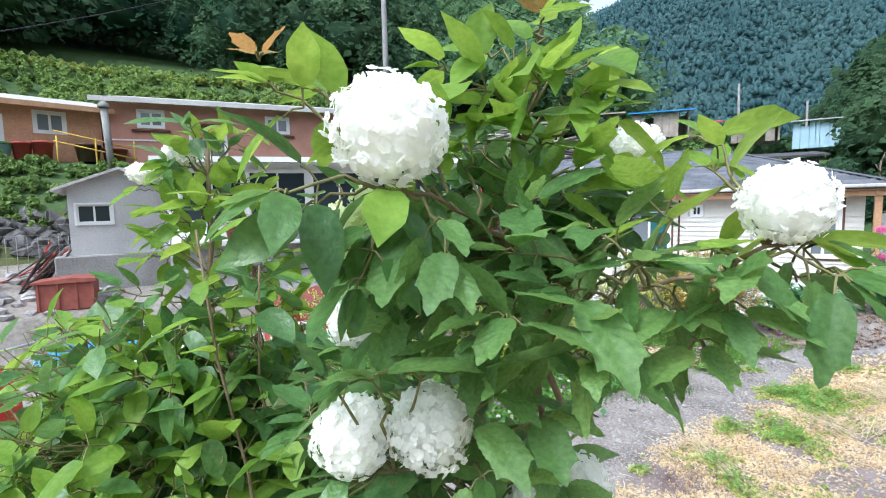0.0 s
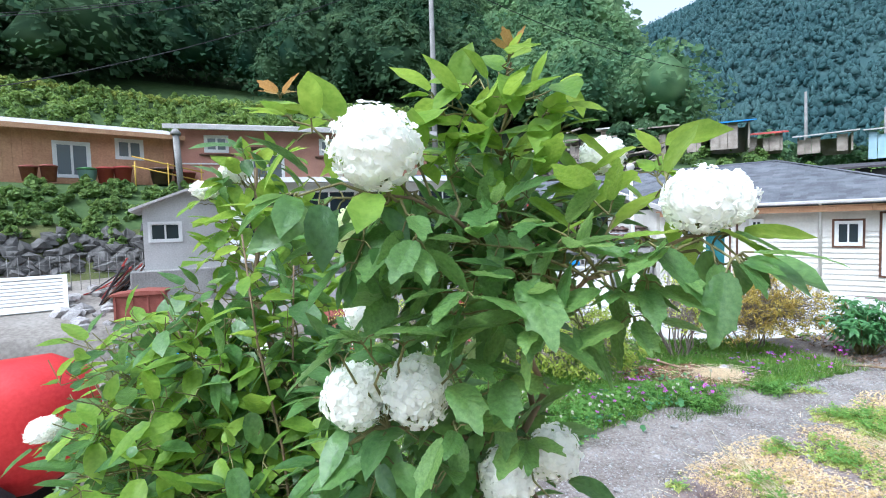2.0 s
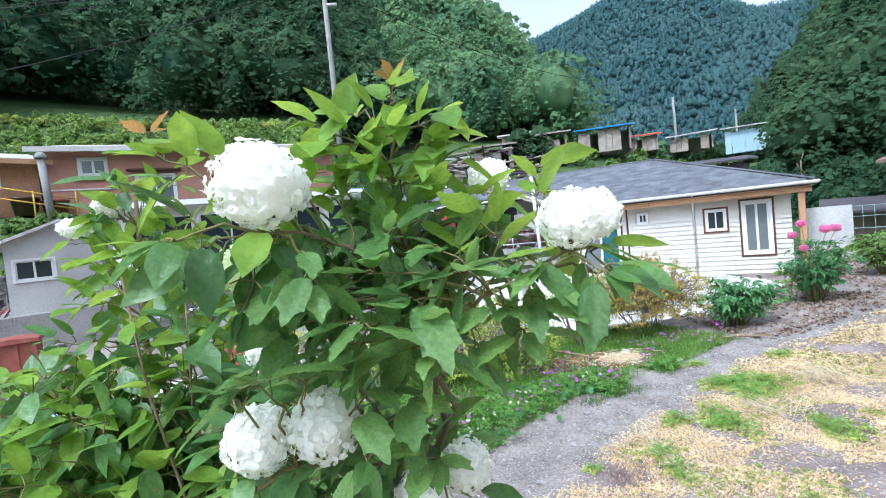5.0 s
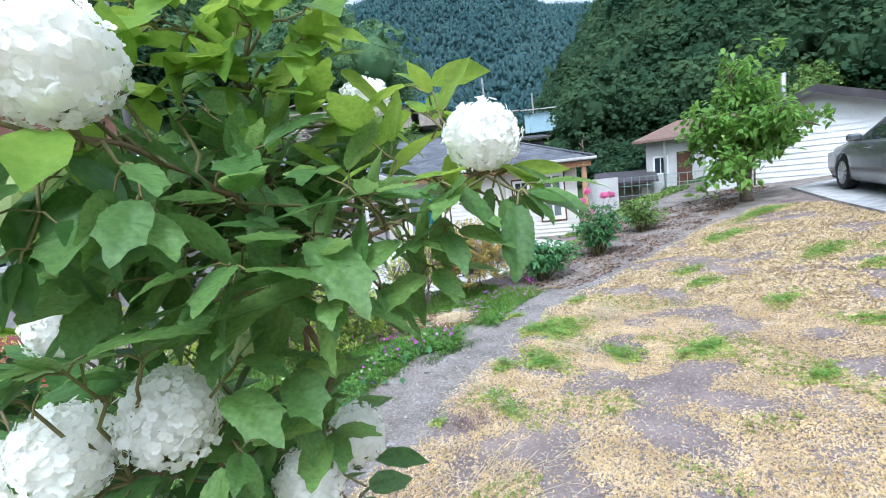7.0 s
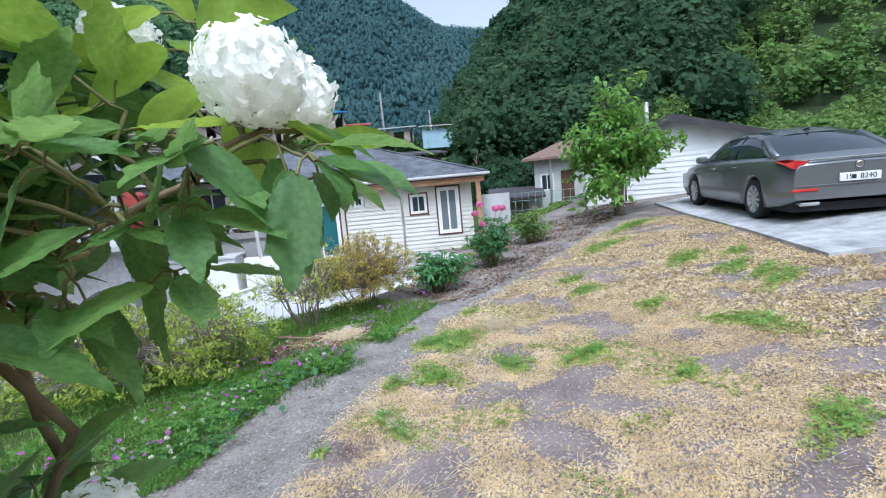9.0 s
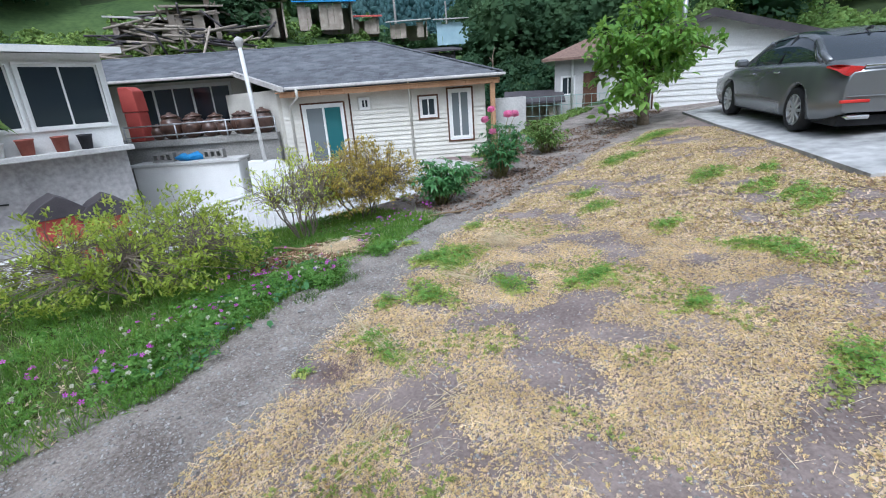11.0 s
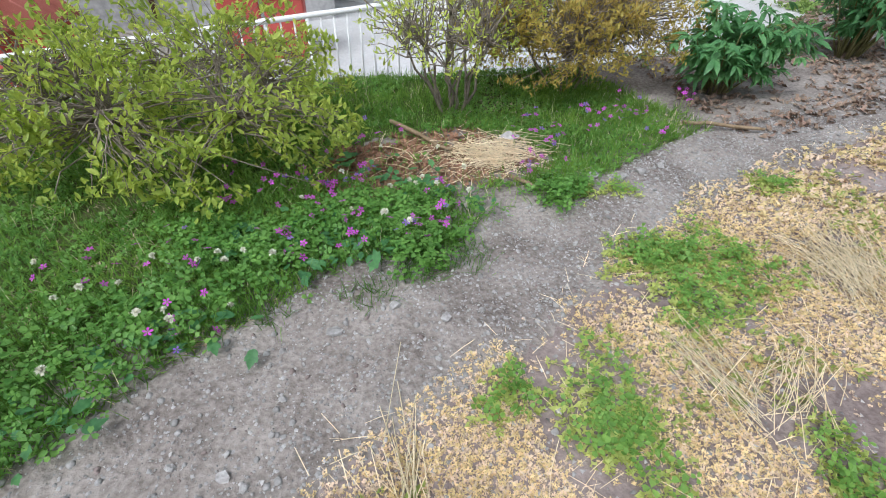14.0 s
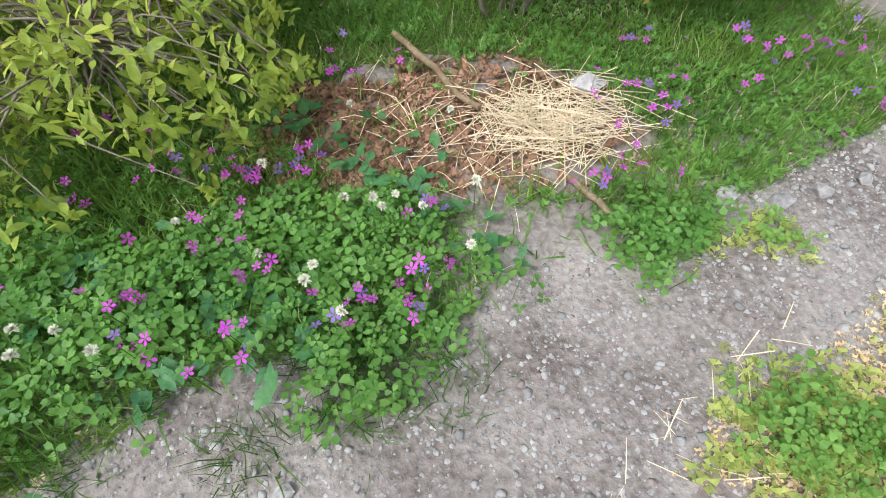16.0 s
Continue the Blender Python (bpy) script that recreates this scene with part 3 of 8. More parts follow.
# terrace rail, white box and pipe
rail = thing("terrace_rail", HOUSE, "grey pipe handrail along the jar terrace", "railing")
for zz in (0.86, 1.16):
    part("bar", tube([(-7.4, -0.27, zz + 0.02), (-2.95, -0.27, zz + 0.06)], 0.022, 6), M_STEEL, rail)
for x in (-7.4, -5.9, -4.4, -2.95):
    part("post", tube([(x, -0.27, 0.60), (x, -0.27, 1.22)], 0.022, 6), M_STEEL, rail)
tank = thing("water_tank", HOUSE, "white-painted masonry box with a lid slab", "tank")
part("body", box((-7.0, -1.0, -1.7), (-3.98, -0.22, 0.07), 0.02), M_WHITE, tank)
part("lid", box((-7.1, -1.08, 0.07), (-3.9, -0.21, 0.16), 0.015), M_PALE_CONCRETE, tank)
tank2 = thing("low_wall", HOUSE, "white-painted low yard wall with a sloping top", "wall")
part("body", prism([(-3.75, -1.7), (-2.4, -1.7), (-2.4, -0.40), (-2.9, -0.02), (-3.75, 0.02)], 0.35, Matrix.Translation((0, -0.9, 0)), 0.015), M_WHITE, tank2)


def cinder_block(m):
    e = thing("concrete_block", m, "grey hollow concrete block on the white box", "block", "blocks on the box")
    part("body", pierced_wall(-0.30, 0.30, 0, 0.26, -0.1, 0.1, [(-0.25, -0.11, 0.06, 0.20), (-0.07, 0.07, 0.06, 0.20), (0.11, 0.25, 0.06, 0.20)]), M_CONCRETE, e)
    return e


cinder_block(HOUSE @ pose(-6.2, -0.7, 0.16, 0, 0, 2))
cinder_block(HOUSE @ pose(-4.75, -0.65, 0.16, 0, 0, -3))
tarp_points = [(-5.85 + 0.2 * k, -0.7 + 0.10 * math.sin(2.3 * k), 0.22 + 0.05 * (k % 2)) for k in range(5)]
tarp = part("tarpaulin", tube(tarp_points, [0.05, 0.12, 0.10, 0.13, 0.05], 9), M_BLUE)
tarp.matrix_world = HOUSE
tarp.scale = (1, 1, 1)
tagged(tarp, "crumpled bright blue tarpaulin on the white box", "tarpaulin")
for v in tarp.data.vertices:
    v.co += Vector(noise.noise_vector(v.co * 9)) * 0.07
pipe = thing("flue_pipe", HOUSE, "white vertical flue pipe with a capped top", "pipe")
part("shaft", tube([(-3.25, -0.85, -0.05), (-3.36, -0.85, 3.1)], 0.055, 10), M_WHITE, pipe)
part("cap", lathe([(0.06, 2.98), (0.10, 3.02), (0.10, 3.08), (0.13, 3.12), (0.11, 3.2), (0.03, 3.25)], 12, m=Matrix.Translation((-3.36, -0.85, 0.1))), M_TIN, pipe)
bin_ = thing("red_cabinet", HOUSE, "faded red plastic cabinet standing on the terrace", "cabinet")
part("body", box((-7.35, -0.15, 0.75), (-6.92, 0.40, 1.60), 0.03), M_RED_BIN, bin_)
part("hood", prism([(-7.37, 1.61), (-6.90, 1.61), (-6.94, 2.20), (-7.08, 2.32), (-7.35, 2.32)], 0.57, Matrix.Translation((0, -0.16, 0)), 0.02), M_RED_BIN, bin_)


def jar(m, s):
    e = thing("jar", m, "dark brown glazed earthenware jar with a lid", "jar", "jars on the terrace")
    p = [(0.13, 0), (0.20, 0.08), (0.255, 0.22), (0.26, 0.33), (0.20, 0.45), (0.16, 0.48), (0.18, 0.51)]
    part("body", lathe([(r * s, z * s) for r, z in p], 18), M_JAR, e)
    part("lid", lathe([(r * s, z * s) for r, z in ((0.20, 0.512), (0.205, 0.535), (0.14, 0.57), (0.05, 0.60), (0.05, 0.63))], 18), M_JAR, e)
    return e


for k, (x, y, s) in enumerate([(-6.62, 0.1, 0.75), (-6.2, 0.15, 1.25), (-5.6, 0.1, 1.05), (-5.05, 0.1, 0.85), (-4.6, 0.1, 0.8), (-6.4, 0.75, 1.1), (-5.75, 0.7, 1.2), (-5.1, 0.75, 1.1), (-4.3, 0.6, 1.1), (-3.95, 0.1, 1.1), (-3.4, 0.1, 1.2)]):
    jar(HOUSE @ pose(x, y, 0.75, 0, 0, 40 * k), s)

# ---- the glazed veranda house on the concrete wall ----
SUN = pose(1.45, 14.45, 0.44, 0, 0, 15)
SL = -8.6
veranda = thing("veranda_house", SUN, "white-framed glazed veranda on a stained concrete wall", "house")
part("retaining_wall", box((SL, 0.0, -2.2), (0.0, 0.35, 0.30)), M_STAINED, veranda, "stained concrete retaining wall")
part("ledge", box((SL, -0.45, 0.30), (0.05, 0.6, 0.42), 0.015), M_PALE_CONCRETE, veranda, "concrete ledge")
wins = [(-1.68, -0.08), (-3.34, -1.73), (-5.0, -3.39), (-6.66, -5.05), (-8.32, -6.71)]
part("front_wall", pierced_wall(SL, 0.0, 0.42, 2.5, 0.02, 0.16, [(a, b, 0.88, 2.32) for a, b in wins]), M_WHITE, veranda)
for a, b in wins:
    sliding_window(veranda, a, b, 0.88, 2.32, 0.0, leaves=2, frame_w=0.06)
part("end_wall", box((-0.14, 0.16, 0.42), (0.0, 4.0, 2.5)), M_WHITE, veranda)
part("back_wall", box((SL, 4.0, 0.42), (0.0, 4.15, 2.5)), M_CONCRETE, veranda)
part("floor", box((SL, 0.6, 0.30), (0.0, 4.0, 0.41)), M_CONCRETE, veranda)
part("roof", slab([(SL - 0.2, -0.45, 2.6), (0.3, -0.45, 2.6), (0.3, 4.3, 2.95), (SL - 0.2, 4.3, 2.95)], 0.09), M_TIN, veranda, "pale tin roof")
part("fascia", box((SL - 0.2, -0.49, 2.47), (0.3, -0.455, 2.61)), M_WHITE, veranda)
for k, x in enumerate((-3.7, -6.6)):
    part("drain_pipe", tube([(x, -0.06, 0.28), (x + 0.05, -0.07, -1.6)], 0.05, 8), M_BROWN, veranda, "rusty drain pipe")
part("service_pipe", tube([(SL, -0.10, -0.45), (-6.6, -0.11, -0.20), (-4.7, -0.10, -0.15), (-4.5, -0.09, -0.15)], 0.09, 8), M_STEEL, veranda, "grey horizontal pipe")
part("cable", tube([(-6.5, -0.05, -0.5), (-4.5, -0.05, -0.42), (-2.5, -0.05, -0.55)], 0.02, 5), M_BLACK, veranda)
blue = part("roof_sheet", slab([(-3.6, 0.4, 2.72), (-1.0, 0.5, 2.73), (-0.9, 1.5, 2.81), (-3.5, 1.6, 2.82)], 0.03), M_BLUE)
blue.matrix_world = SUN
tagged(blue, "bright blue plastic sheet lying on the tin roof", "sheet")

# pots on the ledge
def blade_plant(n, h, spread, seed, width=0.02, droop=0.4):
    r = np.random.default_rng(seed)
    bm = bmesh.new()
    for _ in range(n):
        a, l = r.uniform(0, math.tau), h * r.uniform(0.6, 1.1)
        d = Vector((math.cos(a), math.sin(a), 0))
        s = d.cross(Vector((0, 0, 1))) * width * r.uniform(0.6, 1.2)
        prev = None
        for i in range(4):
            t = i / 3
            c = d * spread * t ** 1.4 * r.uniform(0.8, 1.1) + Vector((0, 0, l * (t - droop * t * t * 0.6)))
            w = s * (1 - t * 0.85)
            pair = (bm.verts.new(c - w), bm.verts.new(c + w))
            if prev:
                bm.faces.new((prev[0], prev[1], pair[1], pair[0]))
            prev = pair
    return bm


def leafy_plant(n, h, r_, seed, leaf=0.05):
    r = np.random.default_rng(seed)
    bm = bmesh.new()
    for _ in range(n):
        c = Vector((r.normal(0, r_ * 0.5), r.normal(0, r_ * 0.5), h * r.uniform(0.1, 1.0)))
        m = Matrix.Translation(c) @ Euler((r.uniform(-0.9, 0.9), r.uniform(-0.9, 0.9), r.uniform(0, 6.28))).to_matrix().to_4x4()
        l = leaf * r.uniform(0.7, 1.3)
        vs = [bm.verts.new(m @ Vector(p)) for p in ((0, -l, 0), (l * 0.45, -0.1 * l, l * 0.15), (0, l, -l * 0.1), (-l * 0.45, -0.1 * l, l * 0.15))]
        bm.faces.new(vs)
    return bm


def potted(m, pot_mat, w, h, plant, label):
    e = thing("potted_plant" if plant else "flower_pot", m, label, "potted plant" if plant else "pot", "pots on the ledge")
    part("pot", lathe([(w * 0.36, 0), (w * 0.48, h * 0.88), (w * 0.52, h * 0.89), (w * 0.52, h), (w * 0.45, h), (w * 0.44, h * 0.9)], 16), pot_mat, e)
    if plant:
        bm, mat = plant
        bm.transform(Matrix.Translation((0, 0, h * 0.9)))
        tagged(part("plant", bm, mat, e), kind="stuff")
    return e


pots = [(-0.83, M_POT_BLACK, 0.30, 0.33, None, "empty black plastic flower pot on the ledge"),
        (-1.30, M_TERRACOTTA, 0.33, 0.34, None, "empty brick-red flower pot on the ledge"),
        (-1.92, M_TERRACOTTA, 0.33, 0.34, None, "empty brick-red flower pot on the ledge"),
        (-2.42, M_POT_WHITE, 0.31, 0.30, (leafy_plant(150, 0.85, 0.20, 1, 0.07), M_PEONY), "upright leafy green plant in a white pot"),
        (-2.85, M_POT_BLACK, 0.34, 0.36, (blade_plant(26, 0.62, 0.34, 2, 0.025), M_GRASS), "arching green blades in a black pot"),
        (-3.38, M_POT_WHITE, 0.34, 0.36, (leafy_plant(120, 0.5, 0.22, 3), M_BRUSH), "soft green plant in a pale pot"),
        (-3.98, M_POT_BLACK, 0.36, 0.39, (leafy_plant(150, 0.42, 0.30, 4, 0.07), M_GERANIUM), "bright pink-red flowers in a black pot"),
        (-4.95, M_POT_WHITE, 0.34, 0.30, (leafy_plant(90, 0.35, 0.2, 5), M_BRUSH), "small green plant in a white pot"),
        (-5.60, M_POT_BLACK, 0.43, 0.51, (leafy_plant(200, 0.6, 0.35, 6, 0.07), M_PEONY), "bushy green plant in a tall black pot"),
        (-6.35, M_POT_BLACK, 0.41, 0.36, (leafy_plant(90, 0.25, 0.2, 7, 0.05), M_BRONZE), "low bronze plant in a black pot"),
        (-7.00, M_TERRACOTTA, 0.43, 0.38, (leafy_plant(120, 0.4, 0.3, 8, 0.06), M_BRUSH), "green plant in a brick-red pot")]
for x, pm, w, h, plant, label in pots:
    potted(SUN @ pose(x, -0.2, 0.42), pm, w, h, plant, label)

# two small tiled covers standing in the lane
for k, (x, y, h) in enumerate([(-0.12, 11.8, 1.65), (0.66, 11.85, 1.52), (-2.95, 11.0, 1.24), (-3.55, 10.9, 1.14)]):
    e = thing("covered_bin", pose(x, y, -1.45, 0, 0, 10 - 9 * k), "red bin under a dark grey gabled hood" if k < 2 else "low brick-red bin with a gabled lid", "bin", "covered bins")
    part("body", box((-0.34, -0.3, 0), (0.34, 0.3, h - 0.33), 0.03), M_RED_BIN, e)
    part("cover", prism([(-0.48, h - 0.36), (-0.44, h - 0.42), (0.44, h - 0.42), (0.48, h - 0.34), (0.24, h - 0.13), (0.03, h), (-0.26, h - 0.15)], 0.8, Matrix.Translation((0, -0.4, 0)), 0.012), M_DARKTIN if k < 2 else M_TERRACOTTA, e)

# ---- railing between garden and lane ----
fence = thing("lane_railing", pose(0, 0, 0), "white-painted steel railing stepping up along the lane", "railing")
def rail_point(t):
    x = -3.6 + 6.6 * t
    return Vector((x, 7.75 + 0.08 * x, -0.36 + 0.60 * t))
part("top_rail", tube([rail_point(k / 8) for k in range(9)], 0.03, 8), M_WHITE, fence)
part("bottom_rail", tube([rail_point(k / 8) - Vector((0, 0, 0.85)) for k in range(9)], 0.02, 6), M_WHITE, fence)
for k in range(49):
    p = rail_point(k / 48)
    part("post" if k % 12 == 0 else "baluster", tube([p - Vector((0, 0, 1.05 if k % 12 == 0 else 0.85)), p], 0.024 if k % 12 == 0 else 0.010, 6), M_WHITE, fence)

# ---- the grey shed ----
SHED = pose(-9.5, 12.35, 0, 0, 0, 34)
shed = thing("shed", SHED, "small grey rendered shed with a low gabled roof", "shed")
part("plinth", box((-0.35, -0.25, -0.75), (3.3, 3.2, 0.55), 0.03), M_CONCRETE, shed, "rough concrete plinth")
part("front_wall", pierced_wall(0.0, 2.6, 0.55, 2.35, 0.0, 0.15, [(0.12, 0.98, 1.35, 1.95)]), M_PALE_CONCRETE, shed)
part("gable", prism([(0.0, 2.35), (2.6, 2.35), (1.15, 2.85)], 0.15), M_PALE_CONCRETE, shed)
for x0, x1 in ((0.0, 0.15), (2.45, 2.6)):
    part("side_wall", box((x0, 0.15, 0.55), (x1, 3.0, 2.35)), M_PALE_CONCRETE, shed)
part("back_wall", box((0.15, 2.85, 0.55), (2.45, 3.0, 2.35)), M_CONCRETE, shed)
sliding_window(shed, 0.12, 0.98, 1.35, 1.95, 0.0, leaves=2, frame_w=0.06)
part("roof", slab([(-0.3, -0.3, 2.30), (1.15, -0.3, 2.90), (1.15, 3.2, 2.90), (-0.3, 3.2, 2.30)], 0.07), M_TIN, shed)
part("roof", slab([(1.15, -0.3, 2.90), (3.0, -0.3, 2.25), (3.0, 3.2, 2.25), (1.15, 3.2, 2.90)], 0.07), M_TIN, shed)
part("side_door", pierced_wall(2.62, 3.4, 0.55, 2.2, 0.1, 0.18, [(2.7, 3.3, 1.2, 2.0)]), M_WHITE, shed)
cab = thing("crate", pose(-8.88, 11.36, land_at(-8.88, 11.36) - 0.06, 0, 0, 27), "rusty red sheet-metal crate on the yard", "crate")
part("body", box((-0.55, -0.35, 0.0), (0.55, 0.35, 0.66), 0.02), M_TERRACOTTA, cab)
part("lid", prism([(-0.62, 0.66), (0.62, 0.66), (0.60, 0.74), (0.1, 0.78), (-0.62, 0.71)], 0.82, Matrix.Translation((0, -0.42, 0))), M_TERRACOTTA, cab)
for x in (-0.52, -0.15, 0.2, 0.52):
    part("rib", box((x - 0.025, -0.385, 0.0), (x + 0.025, -0.352, 0.655)), M_TERRACOTTA, cab)
panel = thing("door_panel", pose(-11.45, 10.55, land_at(-11.45, 10.55) + 0.02, -38, 0, 44), "white louvred panel leaning on the yard rubble", "panel")
part("frame", pierced_wall(-0.9, 0.9, 0, 1.1, -0.03, 0.03, [(-0.8, 0.8, 0.1, 1.0)]), M_WHITE, panel)
for k in range(8):
    part("slat", box((-0.8, -0.012, 0.12 + k * 0.11), (0.8, 0.012, 0.20 + k * 0.11)), M_WHITE, panel)
yard = thing("yard_railing", pose(0, 0, 0), "thin steel handrail running down to the lane", "railing")
pa, pb = Vector((-8.2, 6.0, -0.75)), Vector((-6.0, 9.6, -0.45))
part("top_rail", tube([pa, pb], 0.025, 6), M_STEEL, yard)
part("mid_rail", tube([pa - Vector((0, 0, 0.3)), pb - Vector((0, 0, 0.3))], 0.02, 6), M_STEEL, yard)
for k in range(15):
    p = pa.lerp(pb, k / 14)
    part("post", tube([p - Vector((0, 0, 1.1)), p], 0.015, 6), M_STEEL, yard)

sr = np.random.default_rng(17)
for k in range(26):
    px, py = -10.15 + sr.normal(0, 0.28), 12.35 + sr.normal(0, 0.22)
    z0 = land_at(px, py)
    d = Vector((0.62, 0.30, 0.75 + sr.normal(0, 0.25))).normalized() * sr.uniform(0.35, 0.75)
    c = Vector((px, py, z0 + sr.uniform(0.25, 0.75)))
    tagged(part("scrap_board", box((-0.07, -0.014, -d.length), (0.07, 0.014, d.length), 0.004, m=Matrix.Translation(c) @ d.to_track_quat("Z", "Y").to_matrix().to_4x4()), (M_BROWN, M_DARKTIN, M_RED_BIN, M_CONCRETE)[k % 4]), "dark scrap board piled against the shed", "board", "scrap boards")

# ---- two upper houses ----
def upper_house(m, w, h, wall_mat, label, windows, roof_mat, plank=False):
    e = thing("house", m, label, "house", "houses on the terrace")
    part("wall", pierced_wall(0, w, 0, h, 0.02, 0.18, [k[:4] for k in windows]), wall_mat, e)
    part("side_wall", box((0, 0.18, 0), (0.15, 5, h)), wall_mat, e)
    part("side_wall", box((w - 0.15, 0.18, 0), (w, 5, h)), wall_mat, e)
    part("back_wall", box((0.15, 4.85, 0), (w - 0.15, 5, h)), wall_mat, e)
    if plank:
        x = 0.0
        while x < w - 0.05:
            x1 = min(x + 0.30, w)
            zs = [0.0] + [v for k in windows if k[0] - 0.02 < (x + x1) / 2 < k[1] + 0.02 for v in (k[2], k[3])] + [h]
            for a, b in zip(zs[::2], zs[1::2]):
                part("plank", box((x + 0.006, -0.012, a), (x1 - 0.006, 0.018, b)), wall_mat, e)
            x += 0.30
    for a, b, c, d, n in windows:
        sliding_window(e, a, b, c, d, 0.0, leaves=n, frame_w=0.09, pane_mat=M_GREY_GLASS if n == 2 else M_GLASS)
    part("roof", slab([(-0.5, -0.7, h + 0.05), (w + 0.4, -0.7, h + 0.05), (w + 0.4, 5.4, h + 1.40), (-0.5, 5.4, h + 1.40)], 0.10), roof_mat, e)
    part("fascia", box((-0.5, -0.74, h - 0.12), (w + 0.4, -0.705, h + 0.08)), M_WOOD if plank else M_TIN, e)
    return e


UP1 = pose(-19.6, 15.2, 3.75, 0, 0, 42)
upper_house(UP1, 7.6, 2.15, M_CLAD, "honey-coloured timber-clad house with a low tin roof", [(3.30, 4.55, 0.25, 1.75, 2), (5.40, 6.45, 1.12, 2.02, 2)], M_TIN, True)
UP2 = pose(-13.55, 20.2, 3.75, 0, 0, 21)
upper_house(UP2, 11.6, 2.6, M_PINK, "salmon-pink stucco house with white window frames", [(1.0, 2.05, 1.55, 2.35, 2), (2.95, 4.5, 0.25, 1.6, 2), (6.15, 7.25, 1.50, 2.30, 2), (9.4, 10.3, 0.6, 2.20, 2)], M_TIN)
b2 = thing("wall_band", UP2, "white painted band and brown sills on pink stucco", "trim", kind="structure")
part("band", box((0, -0.03, 1.0), (2.85, 0.018, 1.06)), M_WHITE, b2)
part("sill", box((0.8, -0.10, 1.40), (2.25, 0.015, 1.48)), M_BROWN, b2)
part("sill", box((5.95, -0.10, 1.36), (7.45, 0.015, 1.43)), M_BROWN, b2)
part("canopy", box((2.7, -0.30, 1.72), (4.75, 0.015, 1.80)), M_BROWN, b2)
gap = thing("passage", UP2, "dark timber passage between two houses", "passage", kind="structure")
part("door", box((-0.55, 0.6, 0), (-0.02, 0.7, 2.3)), M_BROWN, gap)
colm = thing("gate_post", UP2 @ pose(0.25, -1.2, -0.6), "grey concrete gate post leaning slightly", "post")
part("shaft", tube([(0, 0, 0), (-0.12, 0, 2.75)], 0.13, 10), M_CONCRETE, colm)
part("cap", lathe([(0.2, 2.7), (0.22, 2.78), (0.10, 2.95), (0.02, 2.98)], 12, m=Matrix.Translation((-0.12, 0, 0))), M_CONCRETE, colm)
for k, (x, mt, w) in enumerate([(4.4, M_BLUE_WALL, 0.6), (5.0, M_RED_BIN, 0.55), (5.6, M_RED_BIN, 0.6), (2.6, M_TERRACOTTA, 0.5), (3.2, M_TERRACOTTA, 0.5), (7.0, M_JAR, 0.8), (7.9, M_TERRACOTTA, 0.8)]):
    e = thing("tub", UP1 @ pose(x, -0.75, 0), "plastic storage tub on the terrace edge", "tub", "tubs")
    part("body", lathe([(w * 0.42, 0), (w * 0.55, 0.5 + 0.06 * (k % 3)), (w * 0.58, 0.5 + 0.06 * (k % 3))], 14), mt, e)
    part("lid", lathe([(w * 0.58, 0.51 + 0.06 * (k % 3)), (w * 0.6, 0.57 + 0.06 * (k % 3)), (w * 0.3, 0.62 + 0.06 * (k % 3))], 14), M_PEONY if k == 0 else mt, e)
yel = thing("terrace_fence", UP1, "yellow steel guard rail on the terrace edge", "railing")
for zz in (0.45, 0.85):
    part("bar", tube([(5.9, -1.3, zz + 0.25), (8.6, -1.3, zz - 0.3)], 0.03, 6), material("yellow_paint", (0.55, 0.36, 0.06), (0.68, 0.46, 0.1)), yel)
for x in (6.0, 7.2, 8.5):
    part("post", tube([(x, -1.3, -0.5), (x, -1.3, 0.9)], 0.03, 6), yel.children[0].data.materials[0], yel)

# ---- barn with white siding ----
BARN = pose(13.75, 8.35, 0.40, 0, 0, -66)
barn = thing("barn", BARN, "white lap-sided gabled outbuilding with dark roof trim", "barn")
AX, EZ, AZ = 1.95, 1.75, 2.62
part("front_wall", prism([(-0.6, -0.4), (4.6, -0.4), (4.6, EZ), (AX, AZ), (-0.6, EZ)], 0.15), M_WHITE, barn)
part("side_wall", box((-0.6, 0.15, -0.4), (-0.45, 5, EZ)), M_WHITE, barn)
part("side_wall", box((4.45, 0.15, -0.4), (4.6, 5, EZ)), M_WHITE, barn)
part("back_wall", box((-0.45, 4.85, -0.4), (4.45, 5, EZ)), M_WHITE, barn)
z = -0.3
while z < AZ - 0.12:
    zt = z + 0.15
    a = 0.62 if zt < EZ else max(0.62, AX - (AX + 0.6) * (AZ - zt) / (AZ - EZ))
    b = 4.6 if zt < EZ else AX + (4.6 - AX) * (AZ - zt) / (AZ - EZ)
    if b - a > 0.1:
        bm = bmesh.new()
        v = [bm.verts.new(p) for p in ((a, -0.030, z), (b, -0.030, z), (b, -0.008, zt), (a, -0.008, zt), (a, -0.003, z), (b, -0.003, z))]
        for f in ((0, 1, 2, 3), (4, 5, 1, 0), (0, 3, 4), (1, 5, 2)):
            bm.faces.new([v[i] for i in f])
        part("siding_board", bm, M_WHITE, barn)
    z += 0.15
